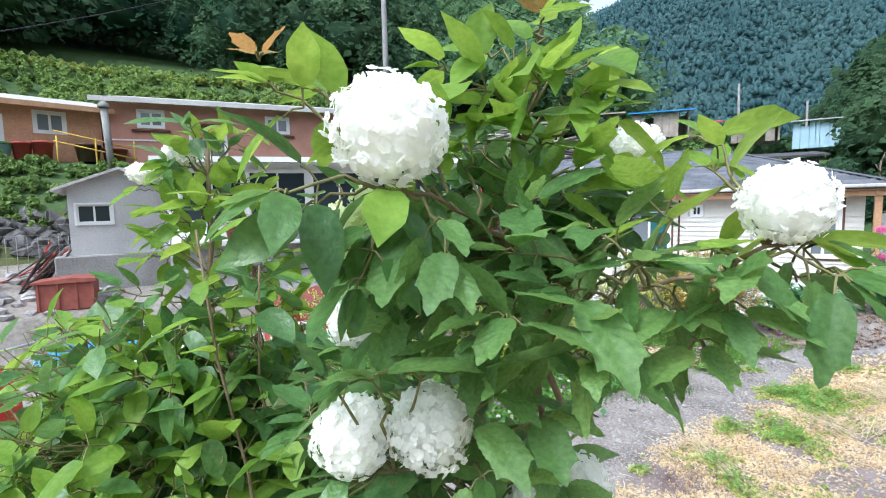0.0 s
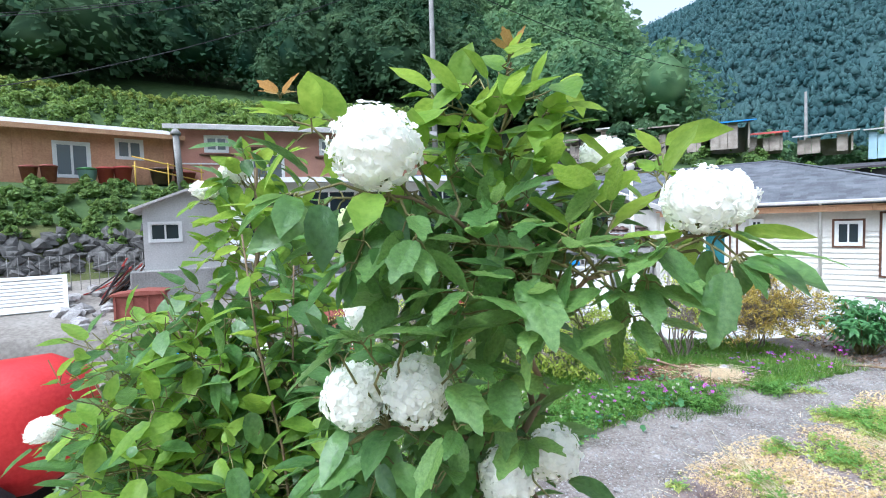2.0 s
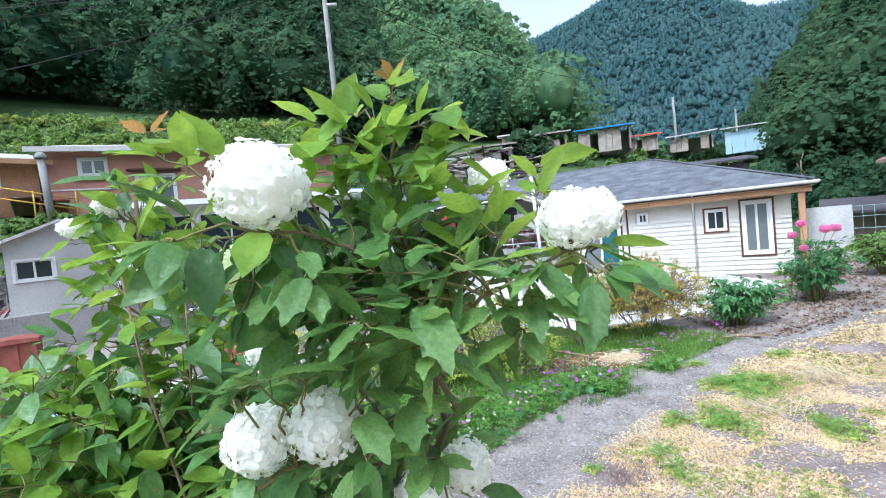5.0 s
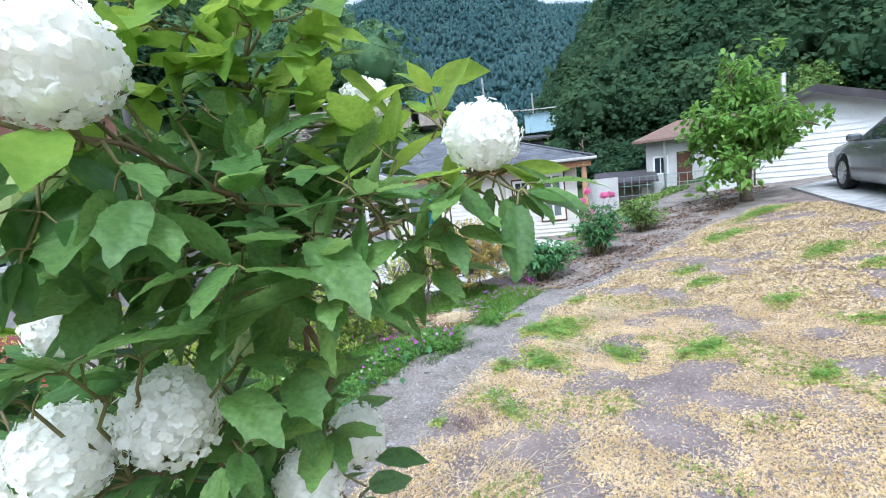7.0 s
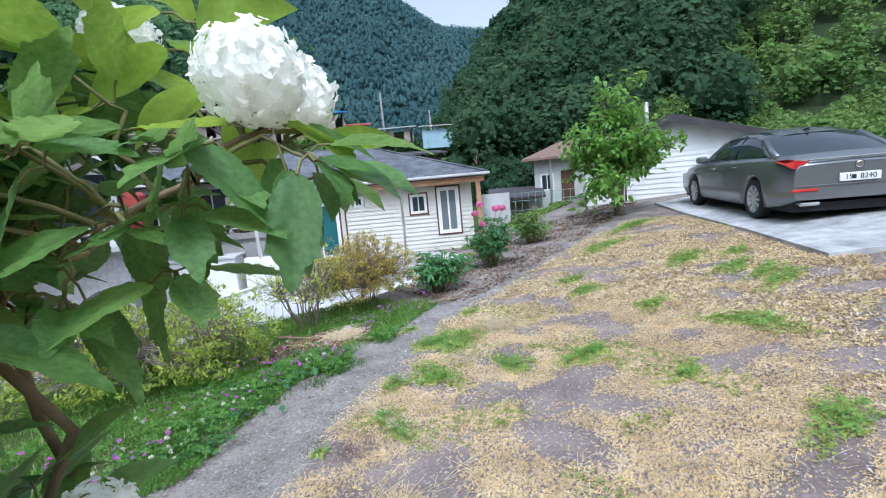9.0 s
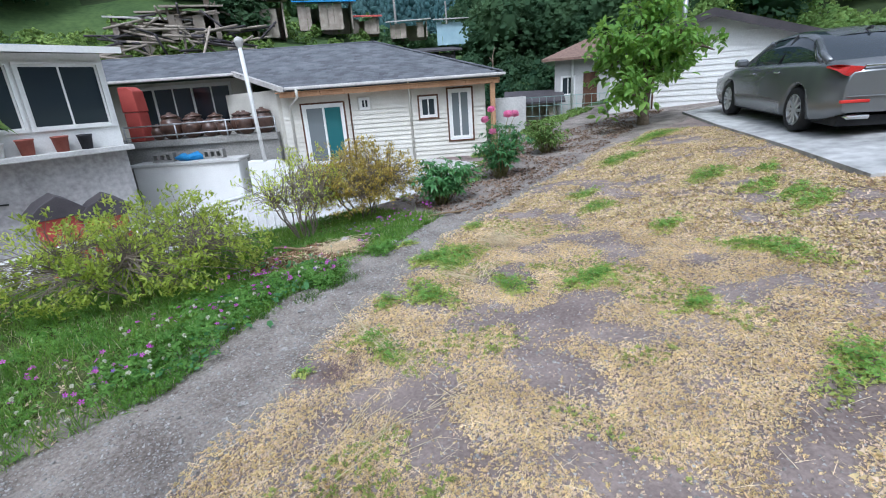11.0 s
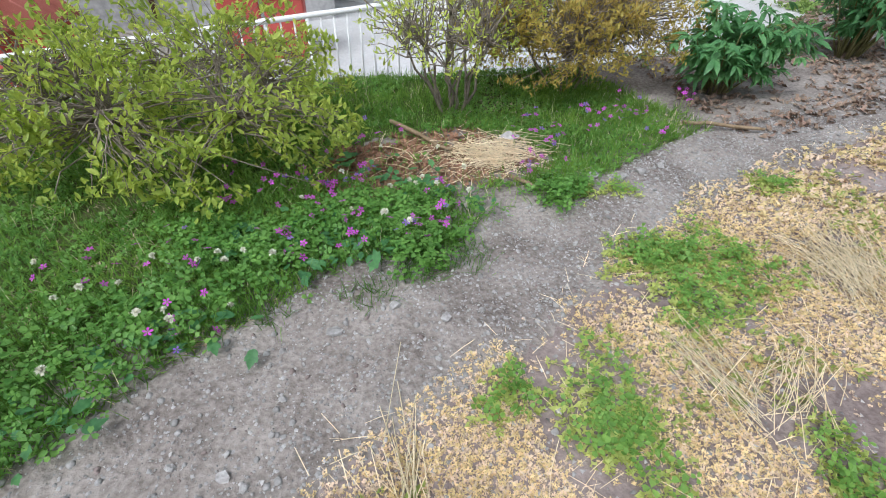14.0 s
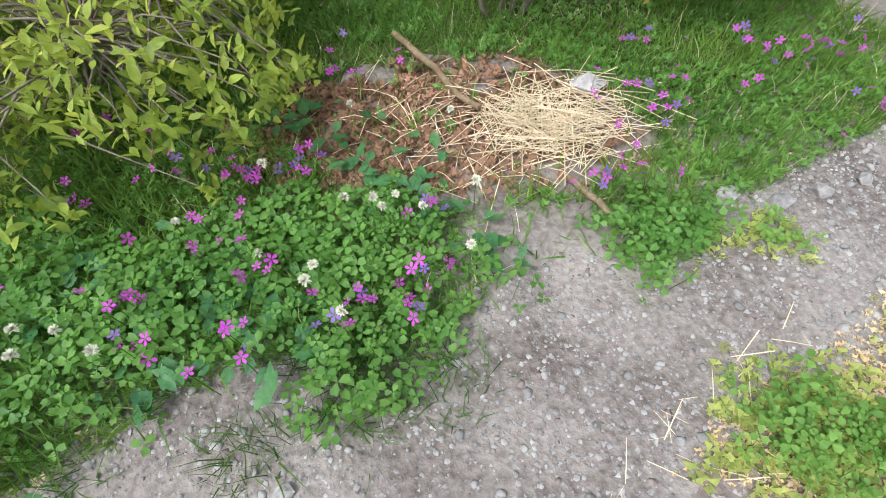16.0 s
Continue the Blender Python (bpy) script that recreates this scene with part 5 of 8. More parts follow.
def flower_head(seed, n=150):
    """A ball of five-petalled florets, radius about one."""
    r = np.random.default_rng(seed)
    i = np.arange(n) + 0.5
    phi, th = np.arccos(1 - 2 * i / n), math.pi * (1 + 5 ** 0.5) * i
    d = np.stack([np.cos(th) * np.sin(phi), np.sin(th) * np.sin(phi), np.cos(phi)], -1)
    d += r.normal(0, 0.06, d.shape)
    d /= np.linalg.norm(d, axis=1, keepdims=True)
    v, f = blossom(5, 0.12, 0.50)
    v = np.array(v) * np.array([1, 1, 1.2])
    V, F = [], []
    core = pebble(1)
    core_v = np.array(core[0])
    core_v = core_v / np.linalg.norm(core_v, axis=1, keepdims=True) * 0.92
    V.append(core_v)
    F += [tuple(q) for q in core[1]]
    base = len(core_v)
    for k in range(n):
        q = Vector(d[k]).to_track_quat("Z", "Y").to_matrix() @ Matrix.Rotation(r.uniform(0, 6.28), 3, "Z") @ Matrix.Rotation(r.normal(0, 0.55), 3, "X")
        lump = 0.95 + 0.16 * noise.noise(Vector(d[k]) * 2.6 + Vector((seed * 5.0, 0, 0)))
        pts = (np.array(q) @ (v * r.uniform(0.088, 0.128)).T).T + d[k] * lump * r.uniform(0.88, 1.06)
        V.append(pts)
        F += [tuple(np.array(t) + base) for t in f]
        base += len(v)
    me = bpy.data.meshes.new("flower_head")
    me.from_pydata([tuple(p) for p in np.concatenate(V)], [], [tuple(int(x) for x in t) for t in F])
    me.materials.append(M_PETAL)
    return me


head_meshes = [flower_head(k, 540 + 15 * k) for k in range(4)]
lime_head = flower_head(9, 110)
lime_head.materials[0] = M_LIME_PETAL
# place, radius, squash, mesh
HEADS = [((0.075, 0.465, 1.712), 0.060, 0.95, 0), ((0.008, 0.553, 1.344), 0.050, 1.05, 1), ((0.108, 0.548, 1.355), 0.053, 1.0, 2),
         ((0.482, 0.455, 1.630), 0.044, 0.90, 3), ((0.556, 0.542, 1.634), 0.042, 0.95, 1), ((0.246, 0.586, 1.200), 0.046, 1.05, 0), ((0.325, 0.625, 1.222), 0.043, 1.05, 2),
         ((0.425, 0.690, 1.722), 0.040, 0.8, 1), ((-0.022, 0.761, 1.444), 0.046, 1.0, 3), ((-0.64, 1.22, 1.735), 0.040, 0.7, 0), ((-0.55, 1.23, 1.785), 0.044, 0.75, 2),
         ((0.215, 0.56, 1.075), 0.046, 1.0, 3), ((-0.95, 0.95, 1.10), 0.040, 0.8, 1), ((0.07, 0.60, 1.02), 0.046, 0.95, 0), ((-0.02, 0.95, 1.12), 0.036, 1.0, 2)]
for (x, y, z), rad, squash, k in HEADS:
    ob = new("flower_head", head_meshes[k])
    ob.parent = bush
    ob.matrix_basis = Matrix.LocRotScale((x, y, z), Euler((0.3 * k, 0.2, 1.3 * k + x * 9)), (rad, rad, rad * squash))
    ob["label"] = "round white flower head"
for x, y, z, rad in ((-0.012, 0.64, 1.60, 0.046), (0.03, 0.62, 1.64, 0.030), (0.22, 0.82, 1.08, 0.045), (-0.25, 1.0, 1.20, 0.03), (0.20, 0.80, 1.34, 0.035), (0.10, 0.85, 1.52, 0.04)):
    ob = new("flower_head", lime_head)
    ob.parent = bush
    ob.matrix_basis = Matrix.LocRotScale((x, y, z), Euler((1, x * 7, 2)), (rad, rad, rad))
    ob["label"] = "half-open greenish flower head"

vr = np.random.default_rng(21)
stems, leaves = [], []


def leafy_shoot(a, b, r0, r1, pairs, size, sag=0.02, seed=0, kind="leaf", wild=0.012, start=0.35):
    """A shoot from a to b with opposite leaves along it."""
    pts = curved(a, b, sag, 6, seed, wild)
    stems.append((pts, [0.7 * (r0 + (r1 - r0) * k / 6) for k in range(7)]))
    r = np.random.default_rng(seed + 500)
    for k in range(pairs):
        t = start + (1 - start) * (k + 0.5) / pairs
        i = min(int(t * 6), 5)
        p = pts[i].lerp(pts[i + 1], t * 6 - i)
        d = (pts[i + 1] - pts[i]).normalized()
        s = d.orthogonal().normalized()
        s = Matrix.Rotation(r.uniform(0, 3.14) + k * 1.57, 3, d) @ s
        for sgn in (1, -1):
            out = (s * sgn + d * 0.35 + Vector((0, 0, 0.10))).normalized()
            leaves.append((p, out, size * 0.80 * r.uniform(0.7, 1.3), kind if r.random() > 0.08 else "leaf"))


def leaf_pose(p, out, size, r, stalk=0.3):
    """Leaf blade hung from a short stalk: grows outwards, its face turned mostly up."""
    side = out.cross(Vector((0, 0, 1)))
    side = side.normalized() if side.length > 0.05 else Vector((1, 0, 0))
    tip = (out + Vector((0, 0, -r.uniform(-0.10, 0.60)))).normalized()
    up = side.cross(tip).normalized()
    m = Matrix((side, tip, up)).transposed().to_4x4()
    base = p + out * size * stalk
    return Matrix.Translation(base) @ m @ Euler((r.normal(0, 0.14), r.normal(0, 0.32), r.normal(0, 0.25))).to_matrix().to_4x4() @ Matrix.Scale(size, 4), base


def spray(base, tip, size, kind, seed, pairs=2, ends=True):
    """A thin side shoot that ends in opposite pairs of leaves and two small end leaves."""
    base, tip = Vector(base), Vector(tip)
    pts = curved(base, tip, 0.012, 5, seed, 0.006)
    stems.append((pts, [0.0026, 0.0024, 0.0022, 0.002, 0.0017, 0.0014]))
    r = np.random.default_rng(seed + 9000)
    d = (pts[5] - pts[3]).normalized()
    s0 = d.cross(Vector((0, 0, 1)))
    s0 = s0.normalized() if s0.length > 0.1 else Vector((1, 0, 0))
    for k in range(pairs):
        p = pts[5] - d * 0.032 * k
        s1 = Matrix.Rotation(k * 1.4 + r.normal(0, 0.35), 3, d) @ s0
        for sgn in (1, -1):
            out = (s1 * sgn + d * 0.5 + Vector((0, -0.20, 0.12))).normalized()
            leaves.append((p, out, size * r.uniform(0.75, 1.15) * (1 - 0.08 * k), kind))
    if ends:
        for sgn in (1, -1):
            leaves.append((pts[5], (d + Vector((r.normal(0, 0.3), r.normal(0, 0.3) - 0.2, 0.15))).normalized(), size * r.uniform(0.45, 0.75), kind))


ROOT = Vector((0.30, 0.86, 0.0))
fork = Vector((0.33, 0.84, 0.85))
stems.append((curved(ROOT, fork, 0.0, 6, 1, 0.015), [0.011 - 0.0005 * k for k in range(7)]))
stems.append((curved(ROOT + Vector((-0.1, 0.05, 0)), (0.20, 0.66, 1.30), 0.0, 6, 2, 0.015), [0.009 - 0.0006 * k for k in range(7)]))
hub = Vector((0.27, 0.66, 1.42))
stems.append((curved(fork, hub, 0.0, 5, 3, 0.012), [0.008 - 0.0005 * k for k in range(6)]))
# the framework: trunk, the arm with the largest head, the long arm to the far heads, the low arm, and the side leader
FRAME = {"trunk": [(0.32, 0.80, 1.10), (0.29, 0.74, 1.36), (0.27, 0.70, 1.52), (0.245, 0.676, 1.68)],
         "arm": [(0.27, 0.70, 1.52), (0.19, 0.60, 1.60), (0.09, 0.48, 1.65)],
         "long_arm": [(0.28, 0.72, 1.44), (0.36, 0.60, 1.50), (0.44, 0.48, 1.555), (0.49, 0.455, 1.59)],
         "low_arm": [(0.30, 0.76, 1.10), (0.20, 0.62, 1.24), (0.06, 0.56, 1.29)],
         "side": [(-0.22, 1.08, 0.0), (-0.29, 1.12, 0.87), (-0.474, 1.19, 1.385), (-0.48, 1.24, 1.80)],
         "leader": [(0.245, 0.676, 1.68), (0.25, 0.62, 1.76), (0.265, 0.60, 1.86)]}
ROUND = {"trunk": 0.0062, "arm": 0.0040, "long_arm": 0.0040, "low_arm": 0.0050, "side": 0.0105, "leader": 0.0036}
nodes = {}
for k, (nm, pts) in enumerate(FRAME.items()):
    line = []
    for a, b in zip(pts, pts[1:]):
        seg = curved(a, b, 0.008, 5, 700 + k, 0.004)
        line += seg if not line else seg[1:]
    stems.append((line, [2.0 * ROUND[nm] * (0.55 - 0.3 * q / len(line)) for q in range(len(line))]))
    nodes[nm] = line


def reach(tip, names, size, kind, seed, pairs=2):
    """A spray to tip from the nearest fitting point of the framework."""
    tip = Vector(tip)
    pool = [p for nm in names for p in nodes[nm]]
    base = min(pool, key=lambda p: (p - tip).length + 1.2 * max(0.0, p.z - tip.z + 0.05))
    spray(base, tip, size, kind, seed, pairs)


TOP = [(0.14, 0.64, 1.82), (0.20, 0.62, 1.83), (0.16, 0.59, 1.78), (0.33, 0.62, 1.82), (0.31, 0.59, 1.77), (0.34, 0.61, 1.75), (0.25, 0.57, 1.79), (0.21, 0.63, 1.77), (0.26, 0.60, 1.86), (0.22, 0.60, 1.74)]
ARM = [(-0.04, 0.47, 1.755), (0.00, 0.53, 1.76), (-0.02, 0.43, 1.65), (-0.01, 0.50, 1.64), (0.05, 0.56, 1.72)]
MID = [(0.13, 0.44, 1.59), (0.04, 0.47, 1.56), (0.06, 0.50, 1.62), (0.19, 0.44, 1.52), (0.28, 0.44, 1.48), (0.21, 0.50, 1.58), (0.26, 0.47, 1.54), (0.23, 0.55, 1.63), (0.11, 0.54, 1.65), (0.12, 0.58, 1.73), (0.17, 0.63, 1.71),
       (0.26, 0.60, 1.71), (0.13, 0.54, 1.54), (0.05, 0.57, 1.51), (0.17, 0.51, 1.48), (0.25, 0.49, 1.47), (0.34, 0.48, 1.47), (0.08, 0.52, 1.58), (0.31, 0.53, 1.60), (0.30, 0.59, 1.67)]
RIGHT = [(0.37, 0.53, 1.64), (0.47, 0.58, 1.71), (0.47, 0.56, 1.67), (0.33, 0.45, 1.57), (0.41, 0.45, 1.58), (0.38, 0.46, 1.52), (0.45, 0.44, 1.57), (0.50, 0.41, 1.56), (0.55, 0.49, 1.55), (0.42, 0.45, 1.53), (0.51, 0.55, 1.65), (0.41, 0.48, 1.48), (0.53, 0.46, 1.56)]
LOW = [(0.05, 0.46, 1.45), (-0.01, 0.50, 1.43), (0.10, 0.49, 1.44), (0.18, 0.50, 1.41), (0.24, 0.51, 1.38), (0.17, 0.51, 1.31), (0.27, 0.53, 1.29), (0.30, 0.50, 1.22), (0.06, 0.51, 1.27), (-0.02, 0.54, 1.25), (0.08, 0.55, 1.31), (-0.07, 0.57, 1.20), (0.14, 0.52, 1.22), (0.21, 0.57, 1.29),
       (0.02, 0.53, 1.16), (0.25, 0.53, 1.15), (0.11, 0.53, 1.13), (-0.05, 0.57, 1.33)]
for k, p in enumerate(TOP):
    reach(p, ("leader",), 0.080, "young", 1000 + k, 2)
for k, p in enumerate(ARM):
    reach(p, ("arm",), 0.080, "young" if p[2] > 1.7 else "leaf", 1100 + k, 2)
for k, p in enumerate(MID):
    reach(p, ("trunk", "arm", "long_arm"), 0.082, "leaf" if p[2] < 1.66 else "young", 1200 + k, 2)
for k, p in enumerate(RIGHT):
    reach(p, ("long_arm", "trunk"), 0.076, "leaf" if p[2] < 1.62 else "young", 1300 + k, 2)
for k, p in enumerate(LOW):
    reach(p, ("low_arm", "trunk"), 0.080, "leaf", 1400 + k, 2)
# small bronze leaves at the tips of the topmost shoots
for p in ((0.265, 0.60, 1.875), (-0.055, 0.47, 1.785), (-0.48, 1.24, 1.82)):
    for q in range(4):
        a = q * math.pi / 2 + p[0] * 5
        leaves.append((Vector(p), Vector((0.55 * math.cos(a), 0.55 * math.sin(a), 0.75)), 0.032, "bronze"))
# thinner growth behind the front leaves
for k in range(64):
    u = vr.normal(0, 1, 3)
    u /= np.linalg.norm(u)
    tip = Vector((0.23 + 0.26 * u[0] * vr.uniform(0.3, 1), 0.72 + 0.13 * u[1] * vr.uniform(0.3, 1), 1.57 + 0.17 * u[2] * vr.uniform(0.3, 1)))
    reach(tip, ("trunk", "arm", "long_arm"), 0.082, "leaf", 1500 + k, 2)
for k in range(120):
    a = vr.uniform(0, math.tau)
    tip = Vector((0.11 + 0.25 * math.cos(a) * vr.uniform(0.2, 1), 0.74 + 0.14 * math.sin(a), vr.uniform(0.66, 1.38)))
    if tip.x > 0.22 and tip.z > 1.25:
        continue
    spray((0.26, 0.80, tip.z * 0.82), tip, 0.080, "leaf", 1600 + k, 2)
# stalks of the flower heads
for k, ((x, y, z), rad, squash, _) in enumerate(HEADS):
    top = Vector((x, y, z - rad * squash * 0.7))
    pool = [p for line in nodes.values() for p in line] if -0.7 < x else [Vector((-0.75, 1.1, 0.9))]
    base = min(pool, key=lambda p: (p - top).length + 1.5 * max(0.0, p.z - top.z + 0.03))
    stems.append((curved(base, top, 0.01, 5, 60 + k, 0.005), [0.0032, 0.0030, 0.0028, 0.0026, 0.0024, 0.0024]))
    for q in range(4):
        a = q * math.pi / 2 + k
        leaves.append((top - Vector((0, 0, 0.012 + 0.012 * (q % 2))), Vector((math.cos(a), math.sin(a), 0.05)), (0.075 if rad > 0.03 else 0.045), "leaf" if z < 1.6 else "young"))
# the side leader: a pale stem, leafy in its upper half
for k in range(42):
    t = 0.56 + 0.44 * k / 41
    line = nodes["side"]
    i = min(int(t * (len(line) - 1)), len(line) - 2)
    p = line[i]
    a = k * 2.4
    l = 0.24 * (1.1 - 0.75 * (k / 41)) * vr.uniform(0.6, 1.1)
    spray(p, p + Vector((l * math.cos(a), 0.8 * l * math.sin(a), vr.uniform(0.02, 0.12))), 0.088, "young" if k % 3 else "leaf", 1700 + k, 2)
# the long pale shoots and the wide low growth on one side
for k, (b, t) in enumerate([((-0.20, 1.02, 0.0), (-0.33, 0.86, 1.60)), ((-0.45, 1.15, 0.0), (-0.42, 1.05, 1.45)), ((-0.1, 1.05, 0.0), (-0.16, 0.92, 1.30)), ((-0.7, 1.2, 0.0), (-0.85, 1.0, 1.22)), ((-0.3, 1.1, 0.0), (-0.25, 0.95, 1.52)), ((-0.55, 1.2, 0.0), (-0.62, 1.0, 1.40))]):
    leafy_shoot(b, t, 0.009, 0.003, 12, 0.105, 0.0, 400 + k, "leaf" if k else "young", 0.02, 0.45)
for k in range(640):
    u = vr.normal(0, 1, 3)
    u /= np.linalg.norm(u)
    tip = Vector((-0.80 + 0.98 * u[0] * vr.uniform(0.5, 1), 1.25 + 0.48 * u[1] * vr.uniform(0.4, 1), 0.62 + 0.80 * abs(u[2]) * vr.uniform(0.25, 1)))
    if tip.x > -0.15:
        tip.z = min(tip.z, 1.0)
    if (tip - Vector((0.2, -0.1, 1.5))).length < 0.62 or tip.x > 0.12 or tip.x + 1.04 * tip.y < 0.06:
        continue
    leafy_shoot(Vector((-0.6 + 0.5 * (tip.x + 0.62), 1.30, tip.z * 0.6)), tip, 0.004, 0.0018, 3, 0.098, 0.03, 600 + k, "leaf" if k % 2 else "young", 0.02, 0.4)

for k in range(250):
    u = vr.normal(0, 1, 3)
    u /= np.linalg.norm(u)
    tip = Vector((-0.58 + 0.46 * u[0] * vr.uniform(0.4, 1), 0.92 + 0.28 * u[1] * vr.uniform(0.4, 1), 1.06 + 0.40 * u[2] * vr.uniform(0.4, 1)))
    if tip.x + 1.04 * tip.y < 0.06:
        continue
    leafy_shoot(Vector((-0.5, 1.1, tip.z - 0.25)), tip, 0.004, 0.0018, 2, 0.096, 0.02, 2500 + k, "leaf" if k % 5 > 2 else "young", 0.02, 0.4)
for k in range(95):
    u = vr.normal(0, 1, 3)
    u /= np.linalg.norm(u)
    tip = Vector((-0.32 + 0.34 * u[0] * vr.uniform(0.4, 1), 1.02 + 0.22 * u[1] * vr.uniform(0.4, 1), 1.10 + 0.44 * u[2] * vr.uniform(0.4, 1)))
    leafy_shoot(Vector((-0.3, 1.05, tip.z - 0.25)), tip, 0.004, 0.0018, 2, 0.094, 0.02, 2300 + k, "leaf" if k % 3 else "young", 0.02, 0.4)
for k, (pts, rad) in enumerate(stems):
    if k < 3 or rad[0] > 0.0038:
        part("stem", tube(pts, rad, 7), M_STEM, bush)
bm = bmesh.new()
for pts, rad in stems:
    if not rad[0] > 0.0038:
        tube(pts, rad, 5, bm, cap=False)
twigs = part("twig_growth", bm, M_TWIG, bush)
tagged(twigs, kind="stuff")
lr = np.random.default_rng(5)
poses = []
for p, out, size, kind_ in leaves:
    m, base = leaf_pose(Vector(p), Vector(out), size, lr)
    poses.append((m, kind_, Vector(p), base))
# keep the blossoms clear of leaves
heads_at = [(Vector(h[0]), h[1]) for h in HEADS]
def before(p, c, rr):
    return p.y < c.y + 0.03 and math.hypot(p.x - c.x, p.z - c.z - 0.01) < rr + 0.024


front_heads = heads_at[:7]
poses = [q for q in poses if not any(before(q[0] @ Vector((0, 0.5, 0)), c, rr) for c, rr in front_heads)]
poses = [q for q in poses if all((q[0] @ Vector((0, 0.5, 0)) - c).length > rr + 0.022 for c, rr in heads_at)]
poses.sort(key=lambda q: (q[2] - Vector((0.28, 0.5, 1.50))).length)
# leaf stalks
bm = bmesh.new()
for m, kind_, p, base in poses:
    tube([p, p.lerp(base, 0.5) + Vector((0, 0, 0.004)), base], 0.0013, 4, bm, cap=False)
tagged(part("stalk_growth", bm, M_TWIG, bush), kind="stuff")
rest = {"leaf": [], "young": []}
for k, (m, kind_, p, base) in enumerate(poses):
    if k < 300 or kind_ == "bronze":
        me = bronze_mesh if kind_ == "bronze" else leaf_meshes[k % 6] if kind_ == "leaf" else (young_mesh, young_mesh2)[k % 2]
        ob = new("leaf", me)
        ob.parent = bush
        ob.matrix_basis = m
    else:
        rest[kind_].append((m, k))
for kind_, items in rest.items():
    if not items:
        continue
    V, F, base = [], [], 0
    shapes = [lobed_leaf(k, 1.0, 0.15 + 0.1 * k, 16, (0.0, 0.55, 1.0)) for k in range(3)]
    for m, k in items:
        v, f = shapes[k % 3]
        V.append(np.array(v) @ np.array(m.to_3x3()).T + np.array(m.translation))
        F.append(np.array(f) + base)
        base += len(v)
    ob = mesh_object("foliage", np.concatenate(V), np.concatenate(F), M_LEAF if kind_ == "leaf" else M_YOUNG, bush, smooth=True)
    tagged(ob, kind="stuff")


# ---- shrubs, peonies and the small tree ----
def shrub(name, m, label, leaf_mat, rx, ry, h, n_tips, leaf, per_tip, seed, low=0.25, leaf_w=0.38, stems_n=9):
    """A twiggy shrub: bare grey stems that fork, with small leaves in rosettes at the tips."""
    r = np.random.default_rng(seed)
    e = thing(name, m, label, "shrub")
    bm = bmesh.new()
    tips = []
    for k in range(stems_n):
        a = k * math.tau / stems_n + r.normal(0, 0.2)
        foot = Vector((0.10 * rx * math.cos(a), 0.10 * ry * math.sin(a), -0.05))
        knee = Vector((0.5 * rx * math.cos(a), 0.5 * ry * math.sin(a), h * r.uniform(0.35, 0.6)))
        part("stem", tube(curved(foot, knee, 0.03, 4, seed + k, 0.02), [0.011, 0.010, 0.009, 0.008, 0.007], 5), M_PALE_TWIG, e)
        for q in range(n_tips // stems_n):
            u = r.uniform(0, 1) ** 0.5
            b = a + r.normal(0, 0.5)
            zz = h * (low + (1 - low) * r.uniform(0.1, 1) * math.sqrt(max(0.05, 1 - 0.75 * u * u)))
            lump = 1 + 0.16 * math.sin(3 * b + seed) + 0.10 * math.sin(7 * b + 2 * zz * 9)
            tip = Vector((rx * u * math.cos(b) * lump, ry * u * math.sin(b) * lump, zz * (1 + 0.10 * math.sin(5 * b + seed))))
            tube(curved(knee, tip, 0.02, 3, seed * 7 + q, 0.02), [0.005, 0.004, 0.003, 0.0015], 4, bm, cap=False)
            tips.append(tip)
    tagged(part("twig_growth", bm, M_PALE_TWIG, e), kind="stuff")
    P = np.repeat(np.array([t[:] for t in tips]), per_tip, 0) + r.normal(0, leaf * 0.55, (len(tips) * per_tip, 3))
    n = len(P)
    tagged(scatter("leaves", blade_leaf(leaf_w, 0.1, 0.1), P, r.uniform(0, math.tau, n), r.normal(0.75, 0.45, n), r.normal(0, 0.5, n), leaf * r.uniform(0.6, 1.25, n), leaf_mat, e), kind="stuff")
    return e


shrub("azalea_bush", pose(0.78, 4.92, land_at(0.78, 4.92)), "low azalea bush with yellow-green leaves on grey twigs", M_AZALEA, 1.12, 0.70, 0.86, 600, 0.046, 17, 11, 0.10, 0.46, 14)
shrub("azalea_bush", pose(-0.85, 5.25, land_at(-0.85, 5.25)), "sparse azalea bush with bare grey twigs", M_AZALEA, 0.85, 0.5, 0.85, 240, 0.040, 7, 12, 0.35, stems_n=13)
shrub("azalea_bush", pose(2.45, 5.45, land_at(2.45, 5.45)), "open azalea bush with pale green leaf tips", M_AZALEA, 0.62, 0.45, 1.02, 280, 0.040, 8, 13, 0.35, stems_n=13)
shrub("azalea_bush", pose(3.38, 5.75, land_at(3.38, 5.75)), "dense azalea bush with bronze-tinged olive leaves", M_AZALEA_OLIVE, 0.86, 0.55, 1.0, 860, 0.040, 17, 14, 0.18)


